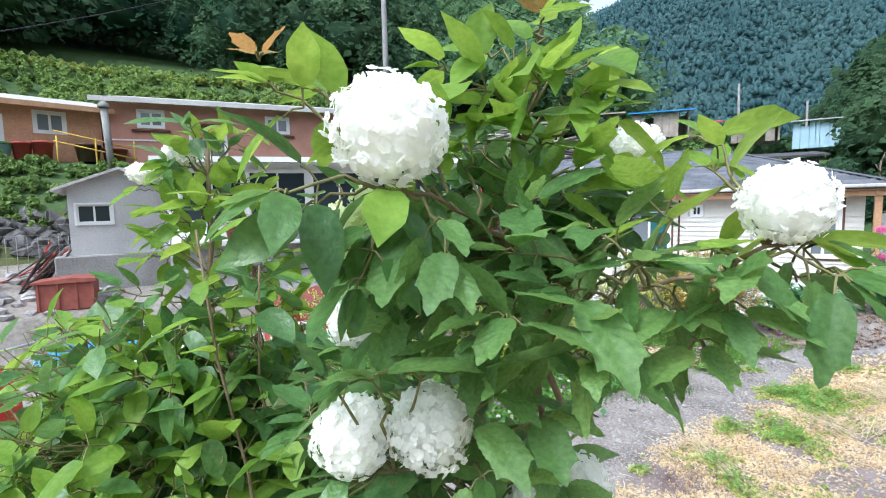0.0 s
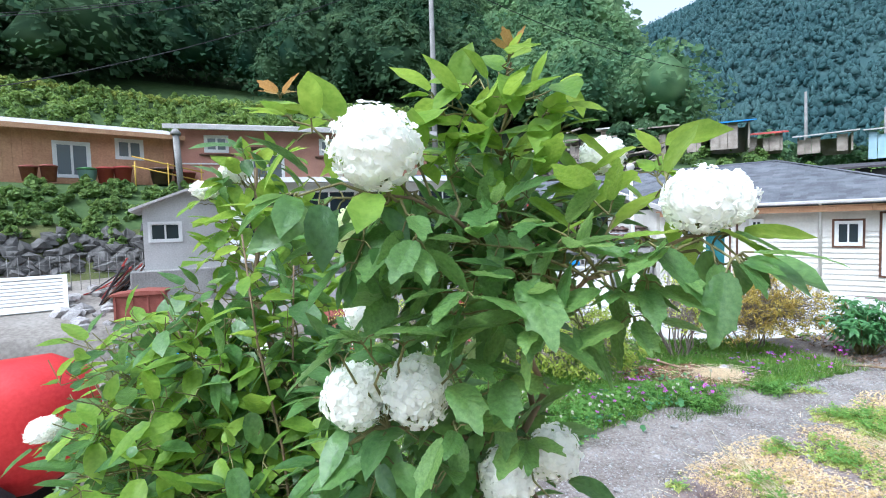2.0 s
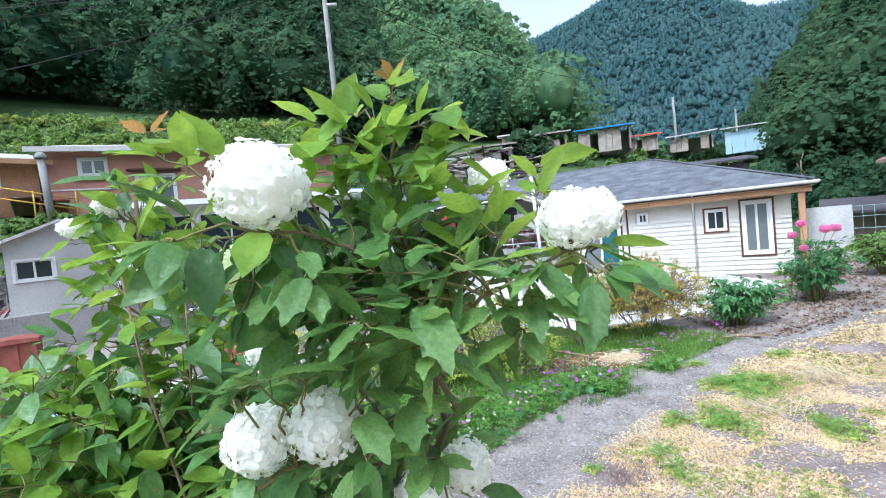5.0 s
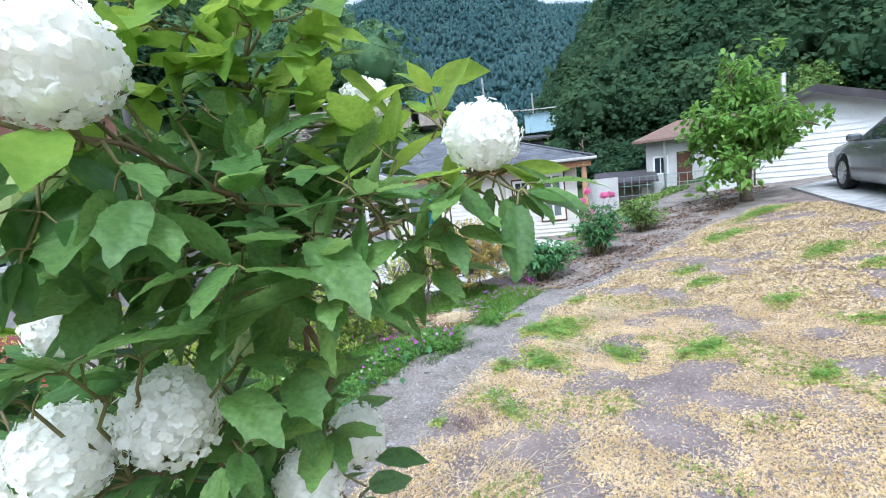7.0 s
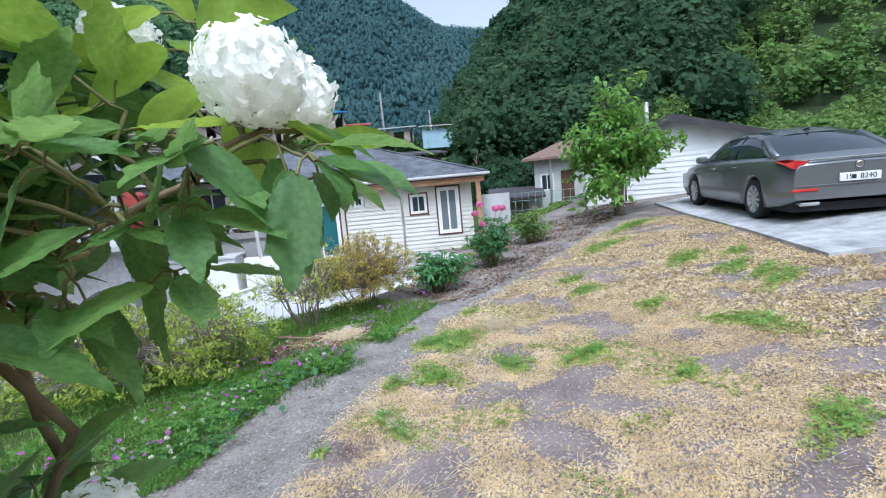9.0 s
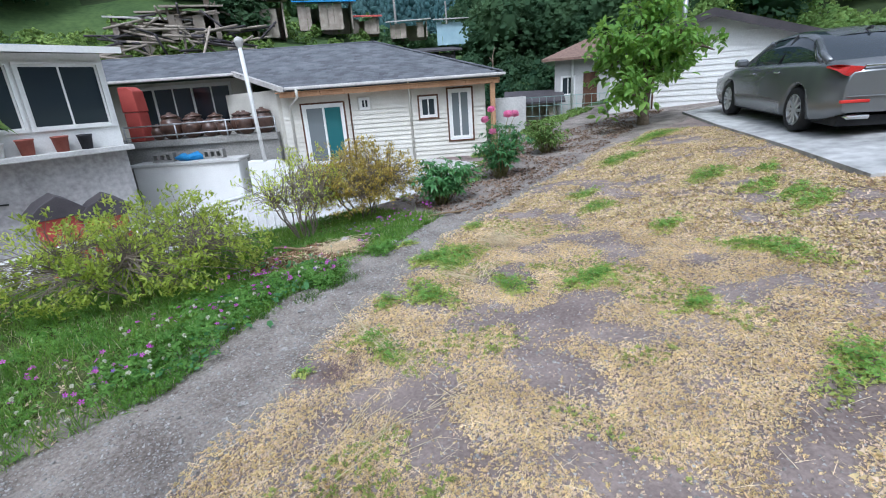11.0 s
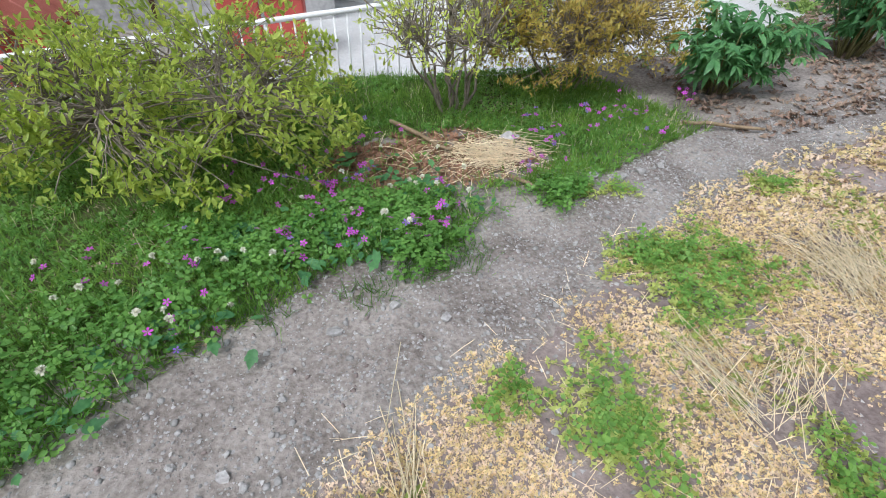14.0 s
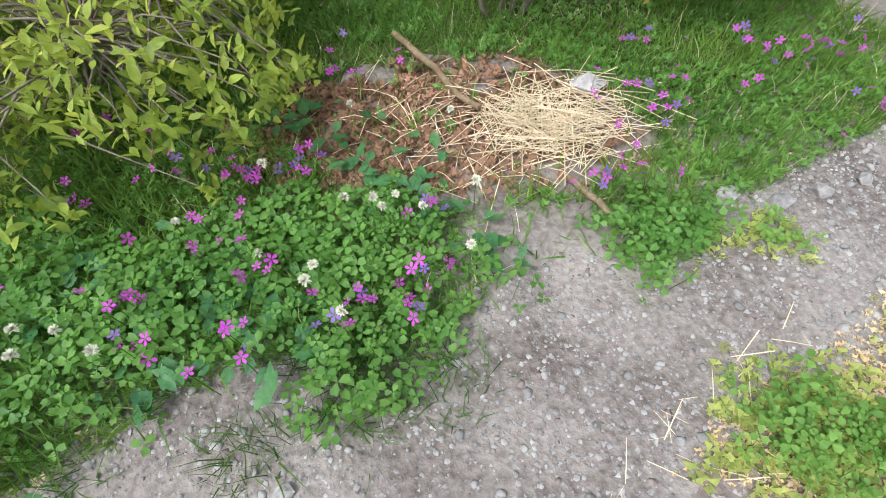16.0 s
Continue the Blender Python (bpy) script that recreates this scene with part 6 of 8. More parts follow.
def peony(m, label, rx, ry, h, n_stems, seed, leaf=0.10, blooms=(), mat=None):
    """Upright stems with divided, pointed leaves; blooms are layered cups of petals."""
    r = np.random.default_rng(seed)
    e = thing("peony", m, label, "peony", "peonies")
    P, Y, T, R, S = [], [], [], [], []
    for k in range(n_stems):
        a, u = r.uniform(0, math.tau), math.sqrt(r.uniform(0.02, 1))
        foot = Vector((0.14 * rx * math.cos(a), 0.14 * ry * math.sin(a), -0.04))
        tip = Vector((rx * u * math.cos(a), ry * u * math.sin(a), h * r.uniform(0.55, 1.0) * math.sqrt(1 - 0.5 * u * u)))
        line = curved(foot, tip, 0.05, 5, seed + k, 0.012)
        part("stem", tube(line, [0.008, 0.007, 0.006, 0.006, 0.005, 0.003], 5), M_TWIG, e)
        for i in range(2, 6):
            for _ in range(3):
                b = r.uniform(0, math.tau)
                c = line[i] + Vector((math.cos(b), math.sin(b), r.uniform(-0.1, 0.3))) * r.uniform(0.05, 0.13)
                for q in range(4):
                    P.append(c[:])
                    Y.append(b - math.pi / 2 + (q - 1.5) * 0.6 + r.normal(0, 0.15))
                    T.append(r.normal(-0.15, 0.3))
                    R.append(r.normal(0, 0.3))
                    S.append(leaf * r.uniform(0.7, 1.25))
    tagged(scatter("leaves", blade_leaf(0.34, 0.07, 0.28), P, Y, T, R, S, mat or M_PEONY, e), kind="stuff")
    for k, (x, y, z, s) in enumerate(blooms):
        V, F, base = [], [], 0
        for layer, (nn, cup, sc) in enumerate(((8, 0.55, 0.95), (8, 1.15, 0.85), (7, 1.7, 0.72), (6, 2.6, 0.5))):
            v, f = blossom(nn, cup, 0.5)
            rot = Matrix.Rotation(0.4 * layer, 3, "Z")
            V.append((np.array(v) * s * sc) @ np.array(rot).T)
            F += [tuple(np.array(t) + base) for t in f]
            base += len(v)
        ob = mesh_object("bloom", np.concatenate(V), F, M_PINKPETAL, e)
        ob.matrix_basis = pose(x, y, z, 15 * (k % 3) - 15, 12 * (k % 2), 50 * k)
        ob["label"] = "pink double bloom"
        part("stem", tube(curved((x * 0.4, y * 0.4, h * 0.4), (x, y, z), 0.02, 3, k, 0.01), 0.005, 5), M_TWIG, e)
    return e


peony(pose(4.55, 5.55, land_at(4.55, 5.55)), "leafy green peony clump without flowers", 0.46, 0.42, 0.66, 30, 31, 0.11)
peony(pose(6.15, 6.0, land_at(6.15, 6.0)), "tall peony bush with pink double flowers", 0.52, 0.42, 0.98, 36, 32, 0.10,
      [(-0.42, -0.15, 0.94, 0.075), (0.02, -0.2, 0.98, 0.085), (0.42, 0.05, 0.96, 0.085), (0.18, 0.35, 1.06, 0.075), (-0.40, -0.28, 0.76, 0.07)])
peony(pose(8.1, 6.7, land_at(8.1, 6.7)), "light green peony clump without flowers", 0.48, 0.42, 0.78, 28, 33, 0.10, (), M_BRUSH)

# persimmon tree
tr = thing("persimmon_tree", pose(11.2, 6.4, land_at(11.2, 6.4)), "young persimmon tree with a forked trunk and bright leaves", "tree")
r = np.random.default_rng(44)
limbs, tips = [], []
part("trunk", tube(curved((0, 0, -0.1), (0.02, 0, 0.75), 0, 4, 1, 0.02), [0.16, 0.13, 0.12, 0.11, 0.11], 9), M_BARK, tr)
for k in range(11):
    a = k * 2.4
    lead = k in (0, 1, 2)
    up = r.uniform(2.6, 3.4) if lead else r.uniform(0.9, 2.1)
    rad = r.uniform(0.2, 0.5) if lead else r.uniform(0.95, 1.45)
    a0 = Vector((0.02, 0, 0.62 if k < 5 else 0.8 + 0.12 * k))
    tip = Vector((rad * math.cos(a), rad * math.sin(a), up))
    line = curved(a0, tip, -0.08, 6, 60 + k, 0.06)
    part("limb", tube(line, [0.075, 0.062, 0.05, 0.042, 0.034, 0.024, 0.014], 7), M_BARK, tr)
    for q in range(16):
        t = r.uniform(0.35, 1.0) * 6
        i = min(int(t), 5)
        p = line[i].lerp(line[i + 1], t - i)
        e2 = p + Vector((r.normal(0, 0.22), r.normal(0, 0.22), r.normal(0.05, 0.16)))
        limbs.append((p, e2))
        tips.append(e2)
bm = bmesh.new()
for k, (a, b) in enumerate(limbs):
    tube(curved(a, b, 0.02, 2, k, 0.01), [0.010, 0.007, 0.003], 4, bm, cap=False)
tagged(part("twig_growth", bm, M_BARK, tr), kind="stuff")
P = np.repeat(np.array([t[:] for t in tips]), 20, 0) + r.normal(0, 0.11, (len(tips) * 20, 3))
n = len(P)
tagged(scatter("crown", blade_leaf(0.55, 0.1, 0.25), P, r.uniform(0, 6.28, n), r.normal(-0.35, 0.4, n), r.normal(0, 0.4, n), 0.19 * r.uniform(0.7, 1.3, n), M_PERSIMMON, tr), kind="stuff")
# ---- woods on the slopes ----
fr = np.random.default_rng(77)
tuft_v = [(-0.5, -0.35, 0), (0.5, -0.4, 0.12), (0.4, 0.45, -0.05), (-0.35, 0.5, 0.15)]
tuft_f = [(0, 1, 2), (0, 2, 3)]


def crown_shape(seed, level):
    """A lumpy crown of radius about one, for trees seen far off."""
    r = np.random.default_rng(seed)
    bm = bmesh.new()
    bmesh.ops.create_icosphere(bm, subdivisions=level, radius=1.0)
    off = Vector(r.uniform(0, 50, 3))
    for v in bm.verts:
        n_ = v.co.normalized()
        v.co = n_ * max(0.45, 0.82 + 0.5 * noise.noise(n_ * 1.9 + off) + r.normal(0, 0.17))
    out = (np.array([v.co[:] for v in bm.verts]), [[w.index for w in q.verts] for q in bm.faces])
    bm.free()
    return out


def woods(name, n, az0, az1, d0, d1, h0, h1, clumps, clump, mat, label, conifer=0.4, level=2, core=True):
    """Many trees as one mesh: each a lumpy crown with ragged leaf clumps standing out of it."""
    az = np.radians(fr.uniform(az0, az1, n))
    d = np.sqrt(fr.uniform(d0 * d0, d1 * d1, n))
    x, y = d * np.sin(az), d * np.cos(az)
    z = land(x, y)
    h = fr.uniform(h0, h1, n)
    cone = fr.random(n) < conifer
    wide = np.where(cone, 0.27, 0.40) * h * fr.uniform(0.8, 1.2, n)
    root = tagged(new(name), label, "woods", kind="stuff")
    t = fr.random((n, clumps)) ** 0.8
    a = fr.uniform(0, math.tau, (n, clumps))
    prof = np.where(cone[:, None], (1 - t) ** 0.8 + 0.10, np.sqrt(np.clip(1 - (2 * t - 0.9) ** 2, 0.02, 1)))
    rad = wide[:, None] * prof * fr.uniform(0.62, 1.12, (n, clumps)) * (1 + 0.2 * np.sin(3 * a + z[:, None]))
    P = np.stack([x[:, None] + rad * np.cos(a), y[:, None] + rad * np.sin(a), z[:, None] + h[:, None] * (0.12 + 0.88 * t)], -1).reshape(-1, 3)
    m = len(P)
    yaw = (a + math.pi / 2).ravel() + fr.normal(0, 0.5, m)
    tagged(scatter("foliage", (tuft_v, tuft_f), P, yaw, fr.normal(0.75, 0.4, m), fr.normal(0, 0.4, m), clump * fr.uniform(0.6, 1.3, m) * np.repeat(h / h1, clumps), mat, root), kind="stuff")
    if core:
        for k in range(5):
            s = np.arange(n) % 5 == k
            if s.sum() == 0:
                continue
            size = np.stack([wide[s], wide[s], h[s] * np.where(cone[s], 0.52, 0.44)], -1) * 0.70
            mid = np.stack([x[s], y[s], z[s] + h[s] * 0.52], -1)
            o = np.zeros(int(s.sum()))
            shape = crown_shape(k * 3 + 1, level)
            if k % 2:
                v = shape[0]
                taper = np.clip(1.0 - 0.55 * v[:, 2], 0.25, 1.5)[:, None]
                shape = (np.concatenate([v[:, :2] * taper, v[:, 2:]], 1), shape[1])
            tagged(scatter("crowns", shape, mid, fr.uniform(0, 6.28, len(o)), o, o, size, mat, root, smooth=True), kind="stuff")
    return root


woods("wooded_slope", 470, -62, 0, 38.5, 76, 5.0, 9.0, 400, 0.50, M_WOODS, "dense dark green mixed woods on the near slope", 0.6, 1)
woods("wooded_slope", 150, -2, 22, 44, 76, 5.0, 8.5, 420, 0.48, M_BROADLEAF, "lighter green broadleaf woods on the near slope", 0.15, 1)
woods("wooded_slope", 420, -4, 22, 74, 134, 5.5, 9.5, 110, 1.0, M_BROADLEAF, "lighter green broadleaf woods high on the slope", 0.3, 1)
woods("wooded_slope", 1000, -62, -2, 74, 134, 5.5, 9.5, 95, 1.1, M_WOODS, "dense dark green mixed woods high on the near slope", 0.4, 1)
woods("wooded_slope", 190, 42, 71, 42, 76, 5.0, 8.5, 480, 0.48, M_WOODS, "dense green woods on the opposite slope", 0.25, 1)
woods("wooded_slope", 110, 43, 62, 35, 46, 3.0, 5.5, 480, 0.34, M_WOODS, "dense dark green woods behind the cottage", 0.2, 1)
woods("wooded_slope", 520, 40, 79, 74, 134, 5.0, 9.0, 120, 1.05, M_WOODS, "dense green woods high on the opposite slope", 0.25, 1)
woods("distant_woods", 15000, 6, 62, 140, 560, 5.5, 9.5, 3, 1.4, M_FARWOODS, "woods on the far mountain, tinted blue-green by painted haze", 0.6, 1)
woods("roadside_woods", 420, 112, 300, 45, 110, 5.0, 8.0, 20, 1.6, M_WOODS, "dark green woods round the valley", 0.4, 1)
woods("brush", 1500, -60, 20, 29, 38, 0.3, 0.8, 70, 0.17, M_BRUSH, "fresh green grass and brush on old terraces", 0.0, 1, False)
woods("vine_row", 260, -52, -6, 35.8, 36.3, 0.3, 0.55, 120, 0.14, M_LIME_VINE, "long row of yellow-green vines along the terrace", 0.0, 1, False)
woods("vine_row", 120, -40, -8, 33.4, 33.8, 0.3, 0.5, 100, 0.14, M_BRUSH, "low row of green vines along the terrace", 0.0, 1, False)
woods("brush", 200, 20, 42, 44, 62, 0.8, 2.2, 110, 0.36, M_BROADLEAF, "fresh green brush among far sheds", 0.0, 1, False)
woods("brush", 460, 62, 100, 28, 46, 1.0, 2.6, 230, 0.20, M_SLOPE, "fresh green brush above the drive", 0.0, 1, False)
woods("brush", 900, 66, 116, 46, 90, 1.4, 3.8, 170, 0.36, M_SLOPE, "fresh green vines over the steep slope", 0.0, 1, False)
woods("brush", 220, -50, -30, 19.0, 23.0, 0.15, 0.45, 80, 0.15, M_BRUSH, "rough grass and brush on the bank", 0.0, 1, False)
woods("brush", 110, 38, 51, 25, 36, 0.5, 1.5, 90, 0.24, M_WOODS, "green brush behind the cottage and lean-to", 0.0, 1, False)
woods("brush", 170, 4, 38, 31.5, 40, 0.3, 0.9, 70, 0.20, M_BRUSH, "low green brush round the old sheds", 0.0, 1, False)
woods("brush", 10, 16, 19, 31, 33, 2.0, 3.0, 160, 0.4, M_WOODS, "rounded green bush beside old sheds", 0.0, 1, False)

# ---- poles and wires ----
def pole(x, y, top, r0, label, arms=True):
    z0 = land_at(x, y)
    e = thing("utility_pole", pose(x, y, z0), label, "utility pole", "utility poles")
    part("shaft", tube([(0, 0, -0.3), (0.05, 0, (top - z0) / 2), (0, 0, top - z0)], [r0, r0 * 0.85, r0 * 0.65], 10), M_CONCRETE, e)
    if arms:
        part("crossarm", box((-0.7, -0.05, top - z0 - 1.0), (0.7, 0.05, top - z0 - 0.9)), M_STEEL, e)
        part("lamp", box((0.1, -0.12, top - z0 - 4.2), (0.75, 0.02, top - z0 - 4.05), 0.03), M_TIN, e)
        part("lamp_arm", tube([(0, 0, top - z0 - 4.3), (0.3, -0.05, top - z0 - 4.1)], 0.03, 6), M_STEEL, e)
    return e


pole(-2.75, 29.0, 20.0, 0.19, "grey concrete utility pole with crossarm")
pole(28.6, 44.0, 12.5, 0.15, "thin grey utility pole among far sheds", False)
pole(37.5, 47.0, 11.5, 0.14, "thin grey utility pole among far sheds", False)
lp = thing("lamp_post", pose(-4.5, 27.5, land_at(-4.5, 27.5)), "short white pipe post on the terrace", "post")
part("shaft", tube([(0, 0, 0), (0.25, 0, 3.2)], 0.07, 8), M_WHITE, lp)
for k, (b, sag) in enumerate([((-42, 30, 17.5), -2.2), ((-44, 22, 14.5), -1.8), ((-38, 12, 9.0), -1.5), ((-26, 14.6, 6.2), -1.4), ((20, 42, 14.0), -1.0)]):
    w = part("wire", tube(curved((-2.75, 29.0, 19.2 - 0.5 * k), b, sag, 14, 0, 0.0), 0.022, 4), M_BLACK)
    tagged(w, "thin black overhead wire", "wire", "overhead wires")
dead = thing("dead_trunk", pose(13.6, 13.9, land_at(13.6, 13.9)), "thin bare dead trunk with a forked top", "trunk")
part("stem", tube(curved((0, 0, 0), (-0.1, 0, 3.1), 0, 6, 8, 0.03), [0.05, 0.045, 0.04, 0.04, 0.035, 0.03, 0.025], 6), M_BARK, dead)
part("branch", tube([(-0.08, 0, 2.75), (-0.25, 0, 3.0)], 0.02, 5), M_BARK, dead)
part("branch", tube([(-0.1, 0, 3.05), (0.02, 0, 3.35)], 0.015, 5), M_BARK, dead)

# ---- old sheds up the valley ----
M_OLD = material("weathered_grey_timber", (0.20, 0.17, 0.14), (0.42, 0.37, 0.31), 0.9, 2, 0.3, spread=0.2)


def shack(m, w, h, d, roof_mat, label, wall_mat=None, gaps=True, seed=0):
    r = np.random.default_rng(seed)
    e = thing("old_shed", m, label, "shed", "old sheds")
    wm = wall_mat or M_OLD
    part("back_wall", box((0, d - 0.1, 0), (w, d, h)), wm, e)
    part("side_wall", box((0, 0.05, 0), (0.1, d - 0.1, h)), wm, e)
    part("side_wall", box((w - 0.1, 0.05, 0), (w, d - 0.1, h)), wm, e)
    x = 0.0
    while x < w - 0.1:
        ww = r.uniform(0.25, 0.6)
        if not (gaps and r.random() < 0.28):
            part("plank", box((x, 0, 0), (min(x + ww - 0.03, w), 0.05, h * r.uniform(0.75, 1.0))), wm, e)
        x += ww
    part("roof", slab([(-0.3, -0.4, h + 0.05), (w + 0.3, -0.4, h + 0.05 + r.normal(0, 0.05)), (w + 0.3, d + 0.3, h + 0.45), (-0.3, d + 0.3, h + 0.5)], 0.08), roof_mat, e)
    return e


def polar(az, d, up=0.0):
    x, y = d * math.sin(radians(az)), d * math.cos(radians(az))
    return pose(x, y, land_at(x, y) + up, 0, 0, -az)


shack(polar(8.5, 33, -0.2), 3.2, 2.0, 2.5, M_OLD, "collapsed grey timber shed with gaps in its wall", seed=1)
shack(polar(14.2, 32, -0.1), 2.6, 2.3, 2.5, M_TIN, "grey plank shed with a pale tin roof", seed=2)
shack(polar(6.0, 30.5, 0.6), 3.4, 1.7, 2.2, M_TIN, "half-collapsed plank shed under pale sheets", seed=11)
shack(polar(10.8, 30.0, 0.9), 2.4, 1.5, 2.2, M_OLD, "leaning grey plank shed among fallen timber", seed=12)
shack(polar(18.8, 31, 0.1), 1.6, 1.9, 2.2, M_OLD, "brown plank lean-to shed", seed=3)
shack(polar(23.0, 36, 0.3), 3.6, 1.7, 2.5, M_BLUE, "low shed under a bright blue sheet roof", seed=4)
shack(polar(28.5, 40, 0.2), 2.0, 1.2, 2.0, M_RED_BIN, "low shed with a red tin roof", seed=5)
shack(polar(32.5, 42, 0.5), 3.0, 1.2, 2.5, M_TIN, "low shed with a white tin roof", seed=6)
shack(polar(37.6, 44, 0.9), 4.0, 2.0, 3.0, M_TIN, "pale blue walled hut with a white roof", M_BLUE_WALL, False, 7)
shack(polar(24.5, 24, 2.0), 5.0, 0.5, 2.5, M_TIN, "low pale sheet roof over stacked timber", M_DARKTIN, True, 8)
shack(polar(30.0, 26, 2.0), 4.5, 0.6, 2.5, M_DARKTIN, "low black sheet roof over stacked timber", M_DARKTIN, True, 9)
shack(polar(46.0, 21.5, -0.15), 1.9, 1.25, 0.7, M_DARKTIN, "low open lean-to with a dark sheet roof", M_OLD, True, 10)
br = np.random.default_rng(91)
M_DARKSTONE = material("dark_field_stone", (0.06, 0.058, 0.055), (0.17, 0.165, 0.155), 0.9, 4, 0.5, spread=0.3)
for k in range(110):
    a, d = br.uniform(4, 19), br.uniform(27.0, 30.5)
    p = Vector((d * math.sin(radians(a)), d * math.cos(radians(a)), 0))
    p.z = land_at(p.x, p.y) + 0.1 + br.uniform(0, 3.0) * (1 - abs(a - 10) / 14)
    v = Vector((br.normal(0, 1), br.normal(0, 0.5), br.normal(0, 0.18))).normalized() * br.uniform(0.6, 1.7)
    tagged(part("timber", tube([p - v, p + v], 0.06, 5), M_OLD if k % 3 else M_DARKTIN), "weathered grey timber in a heap", "timber", "timber heap")
for k in range(60):
    a, d = br.uniform(-46, -33), br.uniform(13.9, 17.5)
    p = Vector((d * math.sin(radians(a)), d * math.cos(radians(a)), 0))
    s = br.uniform(0.12, 0.4)
    v, f = pebble(k)
    ob = mesh_object("rock", np.array(v) * s, f, M_STONE)
    ob.matrix_world = pose(p.x, p.y, land_at(p.x, p.y) + 0.1 * s, 0, 0, 50 * k)
    tagged(ob, "rough grey rock on the yard bank", "rock", "yard rocks")

for k in range(150):
    a, d = br.uniform(-50, -36.5), br.uniform(18.6, 19.6)
    p = Vector((d * math.sin(radians(a)), d * math.cos(radians(a)), 0))
    s = br.uniform(0.18, 0.42)
    v, f = pebble(k % 9)
    ob = mesh_object("wall_stone", np.array(v) * s, f, M_DARKSTONE)
    ob.matrix_world = pose(p.x, p.y, land_at(p.x, p.y) + 0.2 * s, 0, 20 * k, 50 * k)
    tagged(ob, "dark rough stone of the old field wall", "stone", "field wall stones")
net = thing("netting_fence", pose(0, 0, 0), "thin grey netting fence along the field", "fence")
for k in range(22):
    a = radians(-52 + k * 0.75)
    p = Vector((17.2 * math.sin(a), 17.2 * math.cos(a), 0))
    p.z = land_at(p.x, p.y)
    part("post", tube([p, p + Vector((0, 0, 1.05))], 0.009, 5), M_CONCRETE, net)
for zz in (0.2, 0.5, 0.8, 1.1):
    line = []
    for k in range(22):
        a = radians(-52 + k * 0.75)
        x_, y_ = 17.2 * math.sin(a), 17.2 * math.cos(a)
        line.append(Vector((x_, y_, land_at(x_, y_) + zz)))
    part("strand", tube(line, 0.004, 4), M_CONCRETE, net)

# teal garden fence by the cottage
tf = thing("garden_fence", pose(14.2, 11.6, land_at(14.2, 11.6), 0, 0, -48), "thin teal wire and pipe garden fence", "fence")
M_TEAL = material("teal_paint", (0.24, 0.36, 0.34), (0.34, 0.46, 0.43))
for zz in (0.35, 0.7, 1.0):
    part("rail", tube([(-1.0, 0, zz), (3.6, 0, zz)], 0.011, 5), M_TEAL, tf)
for k in range(19):
    part("post", tube([(-1.0 + k * 0.255, 0, -0.1), (-1.0 + k * 0.255, 0, 1.02)], 0.008, 5), M_TEAL, tf)

# ---- red cultivator beside the bush, blue sheet ----
tl = thing("cultivator", pose(-2.34, 1.94, land_at(-2.34, 1.94), 0, 0, 25), "bright red garden cultivator with a rounded hood", "cultivator")
bm = bmesh.new()
prev = None
for k, (x, w, z0, z1) in enumerate([(-0.55, 0.20, 0.42, 0.72), (-0.45, 0.26, 0.34, 0.86), (-0.1, 0.29, 0.30, 0.96), (0.25, 0.28, 0.32, 0.98), (0.42, 0.22, 0.40, 0.90), (0.48, 0.12, 0.5, 0.78)]):
    rv = [bm.verts.new((x, w * math.copysign(abs(math.cos(a)) ** 0.6, math.cos(a)), (z0 + z1) / 2 + (z1 - z0) / 2 * math.copysign(abs(math.sin(a)) ** 0.6, math.sin(a)))) for a in np.linspace(0, math.tau, 16, endpoint=False)]
    if prev:
        for i in range(16):
            bm.faces.new((prev[i], prev[(i + 1) % 16], rv[(i + 1) % 16], rv[i])).smooth = True
    else:
        bm.faces.new(rv[::-1])
    prev = rv
bm.faces.new(prev)
part("hood", bm, M_RED, tl)
for s in (-1, 1):
    part("wheel", lathe([(0.10, -0.07), (0.24, -0.09), (0.27, -0.05), (0.27, 0.05), (0.24, 0.09), (0.10, 0.07)], 20, m=Matrix.Translation((0.05, s * 0.40, 0.27)) @ Euler((math.pi / 2, 0, 0)).to_matrix().to_4x4()), M_BLACK, tl)
    part("handle", tube([(-0.4, s * 0.15, 0.75), (-0.9, s * 0.28, 1.05), (-1.15, s * 0.3, 1.08)], 0.018, 6), M_STEEL, tl)
part("axle", tube([(0.05, -0.40, 0.27), (0.05, 0.40, 0.27)], 0.03, 6), M_STEEL, tl)
bs = bmesh.new()
bmesh.ops.create_grid(bs, x_segments=12, y_segments=12, size=0.4)
for v in bs.verts:
    v.co.z = 0.12 + 0.10 * noise.noise(v.co * 5) + 0.05 * noise.noise(v.co * 13)
for k, (x, y, rz, mt) in enumerate([(-3.7, 5.0, 10, M_BLUE), (-3.2, 4.6, 60, M_BLUE_WALL), (-2.6, 4.9, 30, M_WHITE)]):
    ob = part("plastic_sheet", bs.copy(), mt)
    ob.matrix_world = pose(x, y, land_at(x, y) + 0.02, 0, 0, rz)
    tagged(ob, "crumpled plastic sheet lying on the ground", "plastic sheet", "plastic sheets")
bs.free()

# ---- what grows and lies on the garden soil ----
gr = np.random.default_rng(123)


def field(x, y, f, seed):
    return np.array([noise.noise(Vector((a * f, b * f, seed))) for a, b in zip(x, y)])


def ground_z(x, y):
    return land(x, y) + np.array([noise.noise(Vector((a * 1.7, b * 1.7, 3.0))) * 0.03 + noise.noise(Vector((a * 7, b * 7, 9.0))) * 0.012 for a, b in zip(x, y)])


def strewn(x, y, up=0.0):
    return np.stack([x, y, ground_z(x, y) + up], -1)


def stuff(ob, label, category):
    return tagged(ob, label, category, kind="stuff")


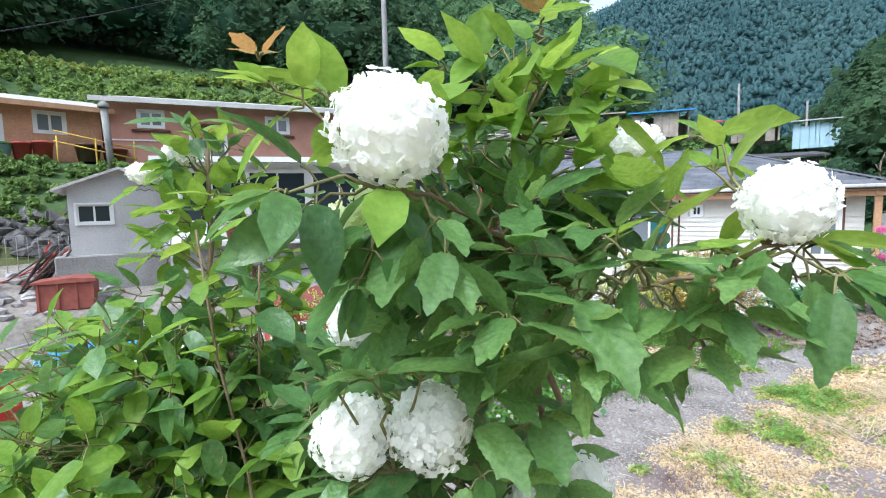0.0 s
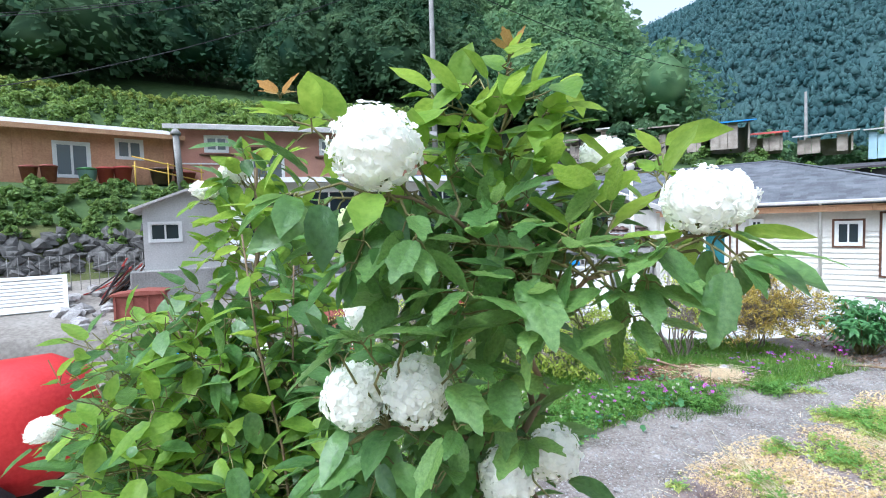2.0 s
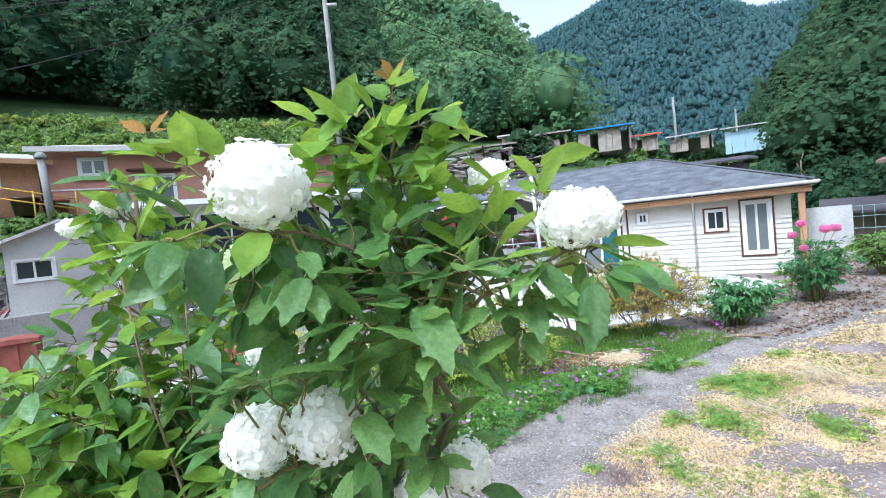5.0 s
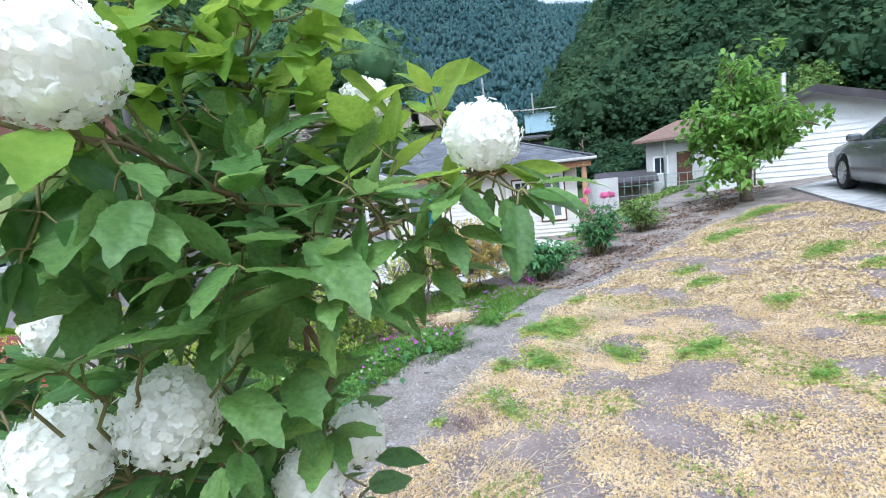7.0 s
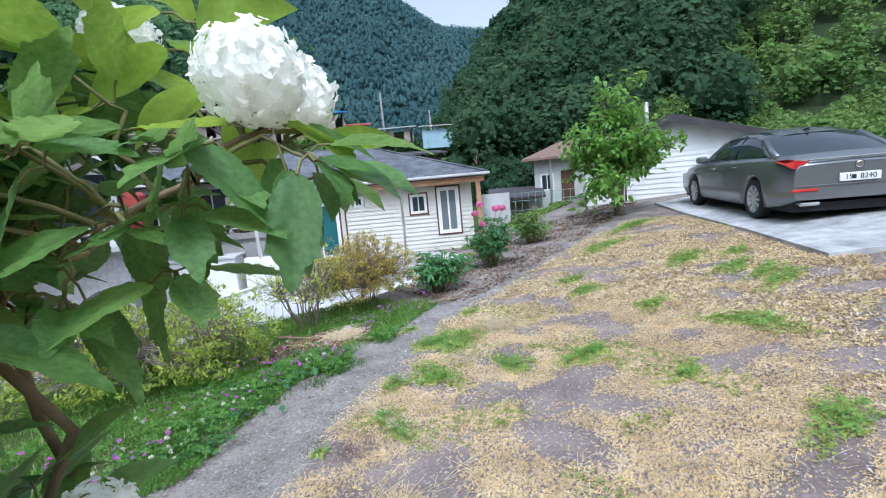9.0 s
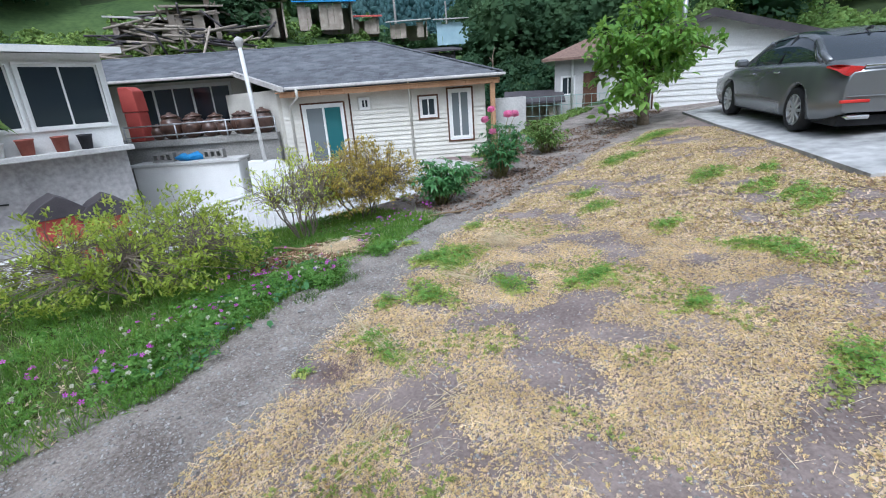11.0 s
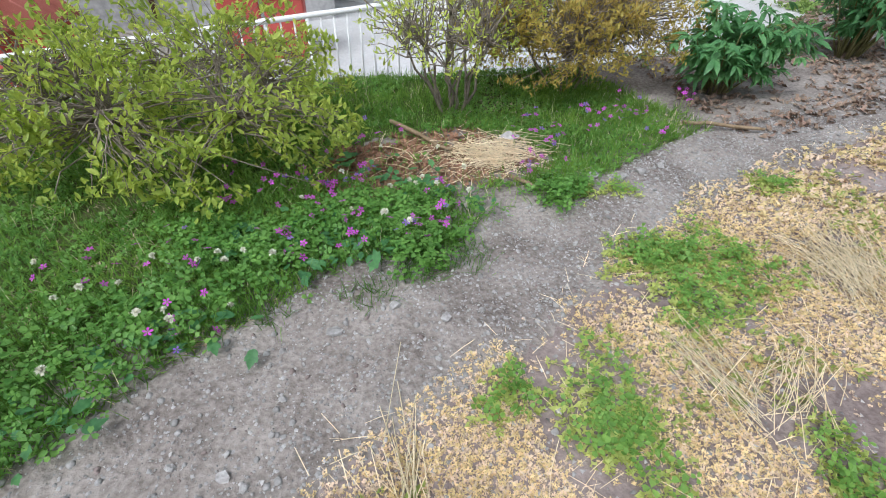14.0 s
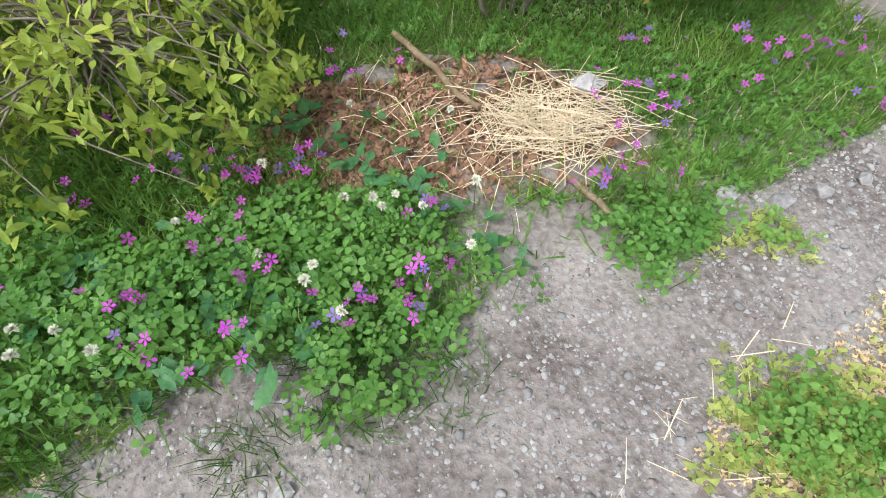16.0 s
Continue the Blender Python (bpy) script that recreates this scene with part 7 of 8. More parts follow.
def blades(name, x, y, h, mat, label, w=0.05, bend=0.45):
    n = len(x)
    return stuff(scatter(name, grass_blade(w, bend), strewn(x, y, -0.003), gr.uniform(0, 6.28, n), gr.normal(0, 0.55, n), gr.normal(0, 0.45, n), h * gr.uniform(0.5, 1.3, n), mat), label, "grass")


tuft3 = ([], [])
for k in range(5):
    a = k * math.tau / 5 + 0.3 * (k % 2)
    c, s = math.cos(a), math.sin(a)
    b = len(tuft3[0])
    l = (1.0, 0.7, 1.1, 0.8, 0.9)[k]
    for x, y, z in ((-0.22, 0.12, 0.05), (0.34, 0.42 * l, 0.42), (-0.06, 0.92 * l, 0.62 - 0.32 * (k % 3))):
        tuft3[0].append((x * c - y * s, x * s + y * c, z))
    tuft3[1].append((b, b + 1, b + 2))


def rosettes(name, x, y, size, mat, label, up=0.0):
    n = len(x)
    return stuff(scatter(name, tuft3, strewn(x, y, up), gr.uniform(0, 6.28, n), gr.normal(0, 0.25, n), gr.normal(0, 0.25, n), size * gr.uniform(0.5, 1.4, n), mat), label, "ground cover")


def sample(n, x0, x1, y0, y1, keep):
    x, y = gr.uniform(x0, x1, n), gr.uniform(y0, y1, n)
    k = keep(x, y)
    return x[k], y[k]


# lawn strip between path and shrubs
def lawn(x, y):
    edge = np.interp(x, PATH_X, PATH_L) + 0.10 * field(x, y, 2.2, 1)
    litter = np.hypot((x - 2.25) / 0.62, (y - 4.76) / 0.36) < 1 + 0.25 * field(x, y, 5, 8)
    thin = gr.random(len(x)) < np.where(litter, 0.06, 1.0) * np.where(np.hypot((x - 2.55) / 0.35, (y - 4.25) / 0.16) < 1, 0.1, 1)
    return (y > edge) & (y < 6.3) & (x < 4.15 - 0.3 * (y - 4.6)) & thin


x, y = sample(110000, -2.6, 4.3, 2.7, 6.3, lambda x, y: lawn(x, y) & (gr.random(len(x)) < 0.75 + 0.9 * field(x, y, 1.9, 18)))
blades("lawn_grass", x, y, 0.095, M_GRASS, "short mixed green grass beside the path", 0.05, 0.45)
x, y = sample(42000, 0.8, 4.3, 3.5, 5.8, lambda x, y: lawn(x, y) & (field(x, y, 2.3, 17) > -0.2))
blades("lawn_grass", x, y, 0.062, M_GRASS, "short mixed green grass beside the path", 0.075, 0.5)
x, y = sample(36000, -2.6, 4.3, 2.7, 6.3, lambda x, y: lawn(x, y) & (field(x, y, 2.4, 19) > -0.12))
rosettes("lawn_weed", x, y, 0.024, M_CLOVER, "low leafy weeds in the grass", 0.02)
x, y = sample(7000, -2.6, 4.3, 2.7, 6.3, lambda x, y: lawn(x, y) & (field(x, y, 2.0, 23) > 0.0))
rosettes("lawn_litter", x, y, 0.02, M_TAN, "dry litter in the grass", 0.004)
x, y = sample(6000, -2.6, 4.3, 2.7, 6.3, lawn)
blades("dry_stalks", x, y, 0.10, M_STRAW, "dry stalks among the grass", 0.02, 0.3)


def spots(places, density, seed_f=3.0):
    X, Y = [], []
    for cx_, cy_, rx, ry in places:
        n = int(density * math.pi * rx * ry)
        u, a = np.minimum(np.sqrt(gr.random(n)) * gr.uniform(0.75, 1.25, n), 1.25), gr.uniform(0, math.tau, n)
        lump = 1 + 0.28 * np.sin(3 * a + cx_ * 7) + 0.16 * np.sin(7 * a + cy_ * 5)
        X.append(cx_ + rx * u * np.cos(a) * lump)
        Y.append(cy_ + ry * u * np.sin(a) * lump)
    return np.concatenate(X), np.concatenate(Y)


CLOVER_BED = [(1.55, 4.10, 0.22, 0.20), (1.80, 4.30, 0.25, 0.14), (2.10, 4.32, 0.16, 0.10), (1.42, 3.98, 0.16, 0.14), (2.78, 4.24, 0.16, 0.12), (0.55, 3.35, 0.30, 0.22), (0.95, 3.62, 0.32, 0.22), (1.28, 3.90, 0.26, 0.20), (1.80, 4.14, 0.26, 0.18), (2.08, 4.12, 0.24, 0.24), (2.02, 3.88, 0.16, 0.16), (2.82, 4.33, 0.16, 0.13), (1.15, 4.1, 0.3, 0.2)]
x, y = spots(CLOVER_BED, 1900)
n = len(x)
stuff(scatter("clover", trefoil(), strewn(x, y, 0.0) + np.stack([np.zeros(n), np.zeros(n), gr.uniform(0.015, 0.10, n)], -1), gr.uniform(0, 6.28, n), gr.normal(0, 0.35, n), gr.normal(0, 0.35, n), 0.025 * gr.uniform(0.6, 1.4, n), M_CLOVER), "dark green clover leaves at the path's edge", "clover")
x, y = spots(CLOVER_BED, 900)
blades("clover_stalks", x, y, 0.10, M_GRASS, "green stalks among the clover", 0.03, 0.35)
x, y = spots([(1.78, 3.69, 0.10, 0.08), (2.10, 3.88, 0.19, 0.16), (1.38, 3.66, 0.10, 0.08), (2.83, 4.33, 0.14, 0.12), (2.0, 4.0, 0.18, 0.16)], 5000)
blades("grass_tuft", x, y, 0.085, M_GRASS, "fine green grass tufts at the path's edge", 0.035, 0.6)
# broad crinkled leaves at the bed's edge
x, y = spots([(0.75, 3.30, 0.25, 0.12), (1.15, 3.55, 0.25, 0.12), (1.55, 4.05, 0.4, 0.25), (2.0, 4.5, 0.2, 0.2), (2.3, 4.2, 0.12, 0.1), (1.7, 4.75, 0.12, 0.12), (2.2, 4.3, 0.12, 0.08), (1.85, 4.0, 0.12, 0.06)], 300)
n = len(x)
lv = palmate_leaf(3, 1.0, 0.1, 30, (0.0, 0.6, 1.0))
stuff(scatter("mallow_leaves", lv, strewn(x, y, 0.06), gr.uniform(0, 6.28, n), gr.normal(-0.1, 0.3, n), gr.normal(0, 0.3, n), 0.05 * gr.uniform(0.6, 1.3, n), M_PEONY), "crinkled green leaves among the clover", "leaves")

# flowers of the bed
bloom_mesh = {}
for nm, mt, pet in (("magenta", M_MAGENTA, 5), ("violet", M_VIOLET, 5)):
    v, f = blossom(pet, 0.12, 0.27)
    me = bpy.data.meshes.new("flower")
    me.from_pydata(v, [], f)
    me.materials.append(mt)
    bloom_mesh[nm] = me
BED = [(1.57, 4.47, 0.07), (1.62, 4.44, 0.05), (1.80, 4.49, 0.06), (1.75, 4.46, 0.05), (1.74, 4.10, 0.05), (2.01, 4.03, 0.04), (1.50, 3.90, 0.05), (2.18, 4.30, 0.05), (2.04, 3.80, 0.02), (3.25, 5.05, 0.07), (2.88, 5.12, 0.06), (3.45, 4.95, 0.07), (3.6, 4.75, 0.07), (1.17, 4.32, 0.05), (1.15, 3.87, 0.06), (1.84, 3.78, 0.02), (1.45, 4.02, 0.10), (1.60, 4.22, 0.13), (2.05, 3.98, 0.10), (1.72, 3.88, 0.14), (1.15, 3.55, 0.10), (0.55, 3.45, 0.14), (0.30, 3.25, 0.2), (1.95, 3.72, 0.05), (2.85, 4.75, 0.25), (3.25, 4.95, 0.28), (3.6, 5.1, 0.15), (2.15, 4.1, 0.12), (0.9, 3.9, 0.25), (1.3, 4.5, 0.2), (1.85, 4.9, 0.2), (4.1, 5.2, 0.1), (0.0, 3.6, 0.4), (2.7, 4.4, 0.1)]
bedding = thing("flower_bed", pose(0, 0, 0), "small magenta and violet flowers along the path", "flowers")
bmst = bmesh.new()
for cx_, cy_, rr in BED:
    for q in range(4 + int(rr * 48)):
        px, py = cx_ + gr.normal(0, rr * 0.6), cy_ + gr.normal(0, rr * 0.45)
        if py < np.interp(px, PATH_X, PATH_L) - 0.05:
            continue
        z0 = float(ground_z([px], [py])[0])
        hh = gr.uniform(0.07, 0.17)
        ob = new("flower", bloom_mesh["magenta" if gr.random() < 0.86 else "violet"])
        ob.parent = bedding
        sc = gr.uniform(0.013, 0.0185)
        ob.matrix_basis = Matrix.LocRotScale((px, py, z0 + hh), Euler((gr.normal(0.35, 0.4), gr.normal(0, 0.4), gr.uniform(0, 6.28))), (sc, sc, sc))
        tube([(px, py, z0), (px + gr.normal(0, 0.008), py, z0 + hh)], 0.0012, 3, bmst, cap=False)
tagged(part("stem_growth", bmst, M_GRASS, bedding), kind="stuff")
clover_head = bpy.data.meshes.new("clover_flower")
vv, ff, base = [], [], 0
for k in range(46):
    d = Vector(gr.normal(0, 1, 3)).normalized()
    d.z = abs(d.z) * 0.9 + 0.05 if k % 3 else d.z
    q = np.array(d.to_track_quat("Y", "Z").to_matrix())
    lv_, lf_ = blade_leaf(0.4, 0.1, 0.0)
    vv.append((np.array(lv_) @ q.T))
    ff += [tuple(int(i) + base for i in t) for t in lf_]
    base += len(lv_)
clover_head.from_pydata([tuple(p) for p in np.concatenate(vv)], [], ff)
clover_head.materials.append(M_CREAM)
wc = thing("white_clover", pose(0, 0, 0), "cream-white clover heads in the grass", "flowers")
bmst = bmesh.new()
for k in range(75):
    px = gr.uniform(-0.6, 2.3)
    py = np.interp(px, PATH_X, PATH_L) + abs(gr.normal(0.15, 0.35))
    z0 = float(ground_z([px], [py])[0])
    hh = gr.uniform(0.10, 0.18)
    ob = new("clover_flower", clover_head)
    ob.parent = wc
    sc = gr.uniform(0.013, 0.018)
    ob.matrix_basis = Matrix.LocRotScale((px, py, z0 + hh), Euler((gr.normal(0, 0.3), gr.normal(0, 0.3), k)), (sc, sc, sc))
    tube([(px, py, z0), (px + gr.normal(0, 0.01), py, z0 + hh)], 0.0014, 3, bmst, cap=False)
tagged(part("clover_stalk_growth", bmst, M_GRASS, wc), kind="stuff")


# dry yellow mat with bare patches
def dry(x, y):
    edge = np.interp(x, PATH_X, PATH_R) + 0.12 * field(x, y, 2.0, 31)
    bare = field(x, y, 0.9, 40) * 0.6 + field(x, y, 2.7, 41) * 0.6
    hole = (np.hypot((x - 2.55) / 0.30, (y - 2.48) / 0.16) < 1) | (np.hypot((x - 2.85) / 0.35, (y - 2.05) / 0.2) < 1) | (np.hypot((x - 3.2) / 0.3, (y - 2.95) / 0.12) < 1)
    drive = (y < 2.0 + (x - 7.7) * 0.82) & (x > 6.6) & (y > 1.4 - 1.25 * (x - 7.0))
    far = (x > 10.6) | (y < -7)
    cover = np.clip((bare + 0.27) / 0.26, 0.06, 1.0) * np.where(hole, 0.12, 1.0)
    fringe = np.clip((edge - y) / 0.25, 0, 1) * 0.75 + 0.25
    return (y < edge) & (gr.random(len(x)) < cover * fringe) & ~drive & ~far


tuft_far = (tuft3[0][:9], tuft3[1][:3])


def nearby(x, y):
    """One near the walked stretch, fading out to nothing round it."""
    return smooth01(2.7, 1.7, np.hypot((x - 2.5) / 1.15, y - 2.3))


for nm, mt, n_near, n_far, lb in (("dry_mat", M_DRY, 210000, 230000, "dry yellow mat of low weeds"), ("tan_mat", M_TAN, 140000, 150000, "dry tan mat of low weeds")):
    x, y = sample(n_near, -0.6, 5.6, -0.4, 4.9, lambda x, y: (gr.random(len(x)) < nearby(x, y)) & dry(x, y))
    rosettes(nm, x, y, 0.0125, mt, lb)
    x, y = sample(n_far, -2.5, 10.5, -4.0, 6.0, lambda x, y: (gr.random(len(x)) > nearby(x, y)) & dry(x, y))
    n = len(x)
    stuff(scatter(nm, tuft_far, strewn(x, y), gr.uniform(0, 6.28, n), gr.normal(0, 0.25, n), gr.normal(0, 0.25, n), 0.026 * gr.uniform(0.5, 1.5, n), mt), lb, "ground cover")
x, y = sample(9000, 0.6, 4.6, 0.8, 4.3, lambda x, y: dry(x, y) & (field(x, y, 1.5, 60) > 0.12))
rosettes("yellow_weed", x, y, 0.022, M_LIME, "yellow-green low weeds", 0.004)
# loose straws lying over the dry mat
straw_bit = ([(-0.011, -0.5, 0.0), (0.011, -0.5, 0.0), (-0.011, 0.0, 0.03), (0.011, 0.0, 0.03), (-0.007, 0.5, 0.0), (0.007, 0.5, 0.0)], [(0, 1, 3), (0, 3, 2), (2, 3, 5), (2, 5, 4)])
x, y = sample(11000, -0.5, 9.0, -1.0, 5.4, lambda x, y: (y < np.interp(x, PATH_X, PATH_R) + 0.1) & (field(x, y, 1.3, 52) > -0.12) & ~((y < 2.0 + (x - 7.7) * 0.82) & (x > 6.6)))
n = len(x)
stuff(scatter("loose_straw", straw_bit, strewn(x, y, 0.010), gr.uniform(0, 6.28, n), gr.normal(0, 0.10, n), gr.normal(0, 0.2, n), 0.075 * gr.uniform(0.3, 1.6, n), M_STRAW), "loose dry straws over the weed mat", "straw")
# green patches
GREEN = [(3.25, 3.66, 0.34, 0.26), (3.05, 3.42, 0.18, 0.14), (2.22, 3.16, 0.14, 0.11), (2.52, 3.04, 0.13, 0.32), (3.10, 2.71, 0.15, 0.26), (3.50, 2.28, 0.30, 0.16), (2.92, 4.28, 0.10, 0.09), (3.97, 4.18, 0.16, 0.13), (1.84, 2.74, 0.13, 0.09), (1.82, 2.47, 0.11, 0.13), (1.32, 2.66, 0.07, 0.06),
         (3.42, 0.62, 0.34, 0.15), (3.58, 1.5, 0.22, 0.10), (3.67, 2.29, 0.16, 0.12), (7.3, 2.45, 0.3, 0.14), (6.35, 1.84, 0.4, 0.12), (3.0, 3.78, 0.20, 0.12), (4.74, 1.47, 0.22, 0.40), (3.13, 4.27, 0.10, 0.08), (3.08, 3.77, 0.22, 0.14), (6.9, 2.95, 0.45, 0.22), (6.5, 2.2, 0.4, 0.16), (7.6, 4.65, 0.6, 0.25), (6.1, 1.6, 0.5, 0.15), (9.6, 5.2, 0.9, 0.25), (5.2, 3.4, 0.3, 0.15), (4.9, 2.4, 0.25, 0.12), (2.45, 3.0, 0.12, 0.1), (5.6, 3.9, 0.3, 0.14)]
x, y = spots([(a, b, c * 0.76, d * 0.76) for a, b, c, d in GREEN], 1700)
n = len(x)
stuff(scatter("green_weed", trefoil(), strewn(x, y, 0.0) + np.stack([np.zeros(n), np.zeros(n), gr.uniform(0.01, 0.07, n)], -1), gr.uniform(0, 6.28, n), gr.normal(0, 0.35, n), gr.normal(0, 0.35, n), 0.020 * gr.uniform(0.6, 1.5, n), M_WEED), "low green weeds on the bare soil", "weeds")
x, y = spots([(a, b, c * 0.98, d * 0.98) for a, b, c, d in GREEN], 2100)
rosettes("lime_weed", x, y, 0.022, M_LIME, "yellow-green low weeds", 0.006)
x, y = spots(GREEN[11:] + GREEN[:2], 380)
blades("weed_grass", x, y, 0.05, M_GRASS, "short grass among the weeds", 0.05, 0.5)
# grey-mauve dead herb
x, y = spots([(1.52, 2.56, 0.20, 0.15), (1.46, 2.50, 0.12, 0.10)], 6500)
n = len(x)
stuff(scatter("dead_herb", grass_blade(0.05, 0.5), strewn(x, y, 0.0), gr.uniform(0, 6.28, n), gr.normal(0, 0.9, n), gr.normal(0, 0.9, n), 0.055 * gr.uniform(0.4, 1.2, n), M_DEADHERB), "flattened grey-mauve dead herb", "dead herb")

# loose stones
shard = ([(1, 0.1, 0), (0.1, 0.9, 0.05), (-0.8, 0.3, 0), (-0.5, -0.7, 0.05), (0.5, -0.6, 0), (0.15, 0.1, 0.55), (-0.25, -0.1, 0.5)], [(0, 1, 5), (1, 6, 5), (1, 2, 6), (2, 3, 6), (3, 4, 6), (4, 5, 6), (4, 0, 5)])
STONES = [(0, 16000, (0.2, 5.0), 0.0040), (1, 8000, (0.2, 6.0), 0.0058), (2, 900, (0.2, 8.0), 0.012)]
for sd, n, (xa, xb), size in STONES:
    x = gr.uniform(-1.0, xb, n)
    t = gr.uniform(-0.15, 1.08, n)
    y = np.interp(x, PATH_X, PATH_R) * (1 - t) + np.interp(x, PATH_X, PATH_L) * t
    chip = ([(1, 0, 0), (-0.3, 0.8, 0.1), (-0.7, -0.6, 0), (0.1, 0.1, 0.7)], [(0, 1, 3), (1, 2, 3), (2, 0, 3)])
    stuff(scatter("gravel", chip if sd == 0 else (shard if sd == 1 else pebble(sd)), strewn(x, y, size * 0.15), gr.uniform(0, 6.28, n), gr.normal(0, 0.4, n), gr.normal(0, 0.4, n), size * gr.uniform(0.5, 1.7, n), M_STONE), "loose grey gravel on the path", "gravel")
x, y = sample(6000, -1.0, 8.0, -2.0, 4.6, lambda x, y: y < np.interp(x, PATH_X, PATH_R))
n = len(x)
stuff(scatter("gravel", shard, strewn(x, y, 0.001), gr.uniform(0, 6.28, n), gr.normal(0, 0.4, n), gr.normal(0, 0.4, n), 0.009 * gr.uniform(0.4, 1.8, n), M_STONE), "small stones on the bare soil", "gravel")
for k, (px, py, s) in enumerate([(1.653, 3.53, 0.035), (0.97, 2.62, 0.030), (1.35, 3.05, 0.024), (1.88, 3.62, 0.03), (2.06, 3.52, 0.028), (2.71, 4.95, 0.085), (3.2, 4.4, 0.05), (3.35, 4.45, 0.04), (3.05, 4.42, 0.04), (2.35, 3.1, 0.02), (1.20, 3.1, 0.02), (3.5, 4.5, 0.035)]):
    v, f = pebble(20 + k)
    ob = mesh_object("stone", np.array(v) * s, f, M_STONE)
    ob.matrix_world = pose(px, py, float(ground_z([px], [py])[0]) + 0.25 * s, 0, 0, 70 * k)
    tagged(ob, "pale grey stone lying on the path" if s < 0.1 else "large rough pale stone beside the straw", "stone", "path stones")

# flat slivers of stone on the bare soil
x, y = sample(17000, 0.0, 5.6, 0.0, 4.8, lambda x, y: y < np.interp(x, PATH_X, PATH_R) + 0.2)
n = len(x)
stuff(scatter("gravel", chip, strewn(x, y, 0.001), gr.uniform(0, 6.28, n), gr.normal(0, 0.35, n), gr.normal(0, 0.35, n), 0.0062 * gr.uniform(0.4, 2.0, n), M_STONE), "flat stone slivers on the bare soil", "gravel")
# crumbled clods of soil
x, y = sample(5000, -1.0, 10.5, -1.0, 7.0, lambda x, y: (y > np.interp(x, PATH_X, PATH_R) - 0.2) & (y < np.interp(x, PATH_X, PATH_L) + 0.15))
n = len(x)
stuff(scatter("clods", pebble(11), strewn(x, y, 0.0), gr.uniform(0, 6.28, n), gr.normal(0, 0.4, n), gr.normal(0, 0.4, n), 0.0085 * gr.uniform(0.4, 1.9, n), M_PATCHY), "crumbled clods of brown soil", "soil")
# litter on the dug bed beside the peonies
x, y = sample(15000, 4.2, 13.5, 4.6, 8.2, lambda x, y: (y > np.interp(x, PATH_X + [14], PATH_R + [7.2]) + 0.1) & (y < np.interp(x, EDGE_X, EDGE_Y) + 0.2) & (gr.random(len(x)) < 0.45 + 0.9 * field(x, y, 2.1, 71)))
rosettes("bed_litter", x, y, 0.04, material("brown_bed_litter", (0.15, 0.095, 0.07), (0.36, 0.26, 0.19), 0.9, 3, 0.0, spread=0.3), "brown dead leaves and stalks on the dug bed", 0.004)
x, y = sample(5200, 9.0, 15.5, 8.0, 13.0, lambda x, y: (y > np.interp(x, EDGE_X, EDGE_Y) - 0.9) & (y < np.interp(x, EDGE_X, EDGE_Y) + 2.0) & (field(x, y, 0.9, 77) > -0.08))
rosettes("vegetable_bed", x, y, 0.10, M_BRUSH, "rows of young vegetables and weeds by the fence", 0.01)
x, y = sample(2600, 4.2, 13.5, 5.2, 8.8, lambda x, y: (y > np.interp(x, EDGE_X, EDGE_Y) - 0.7) & (y < np.interp(x, EDGE_X, EDGE_Y) + 0.2) & (field(x, y, 1.1, 75) > 0.0))
rosettes("bed_weed", x, y, 0.06, M_BRUSH, "green weeds and seedlings along the bed", 0.01)

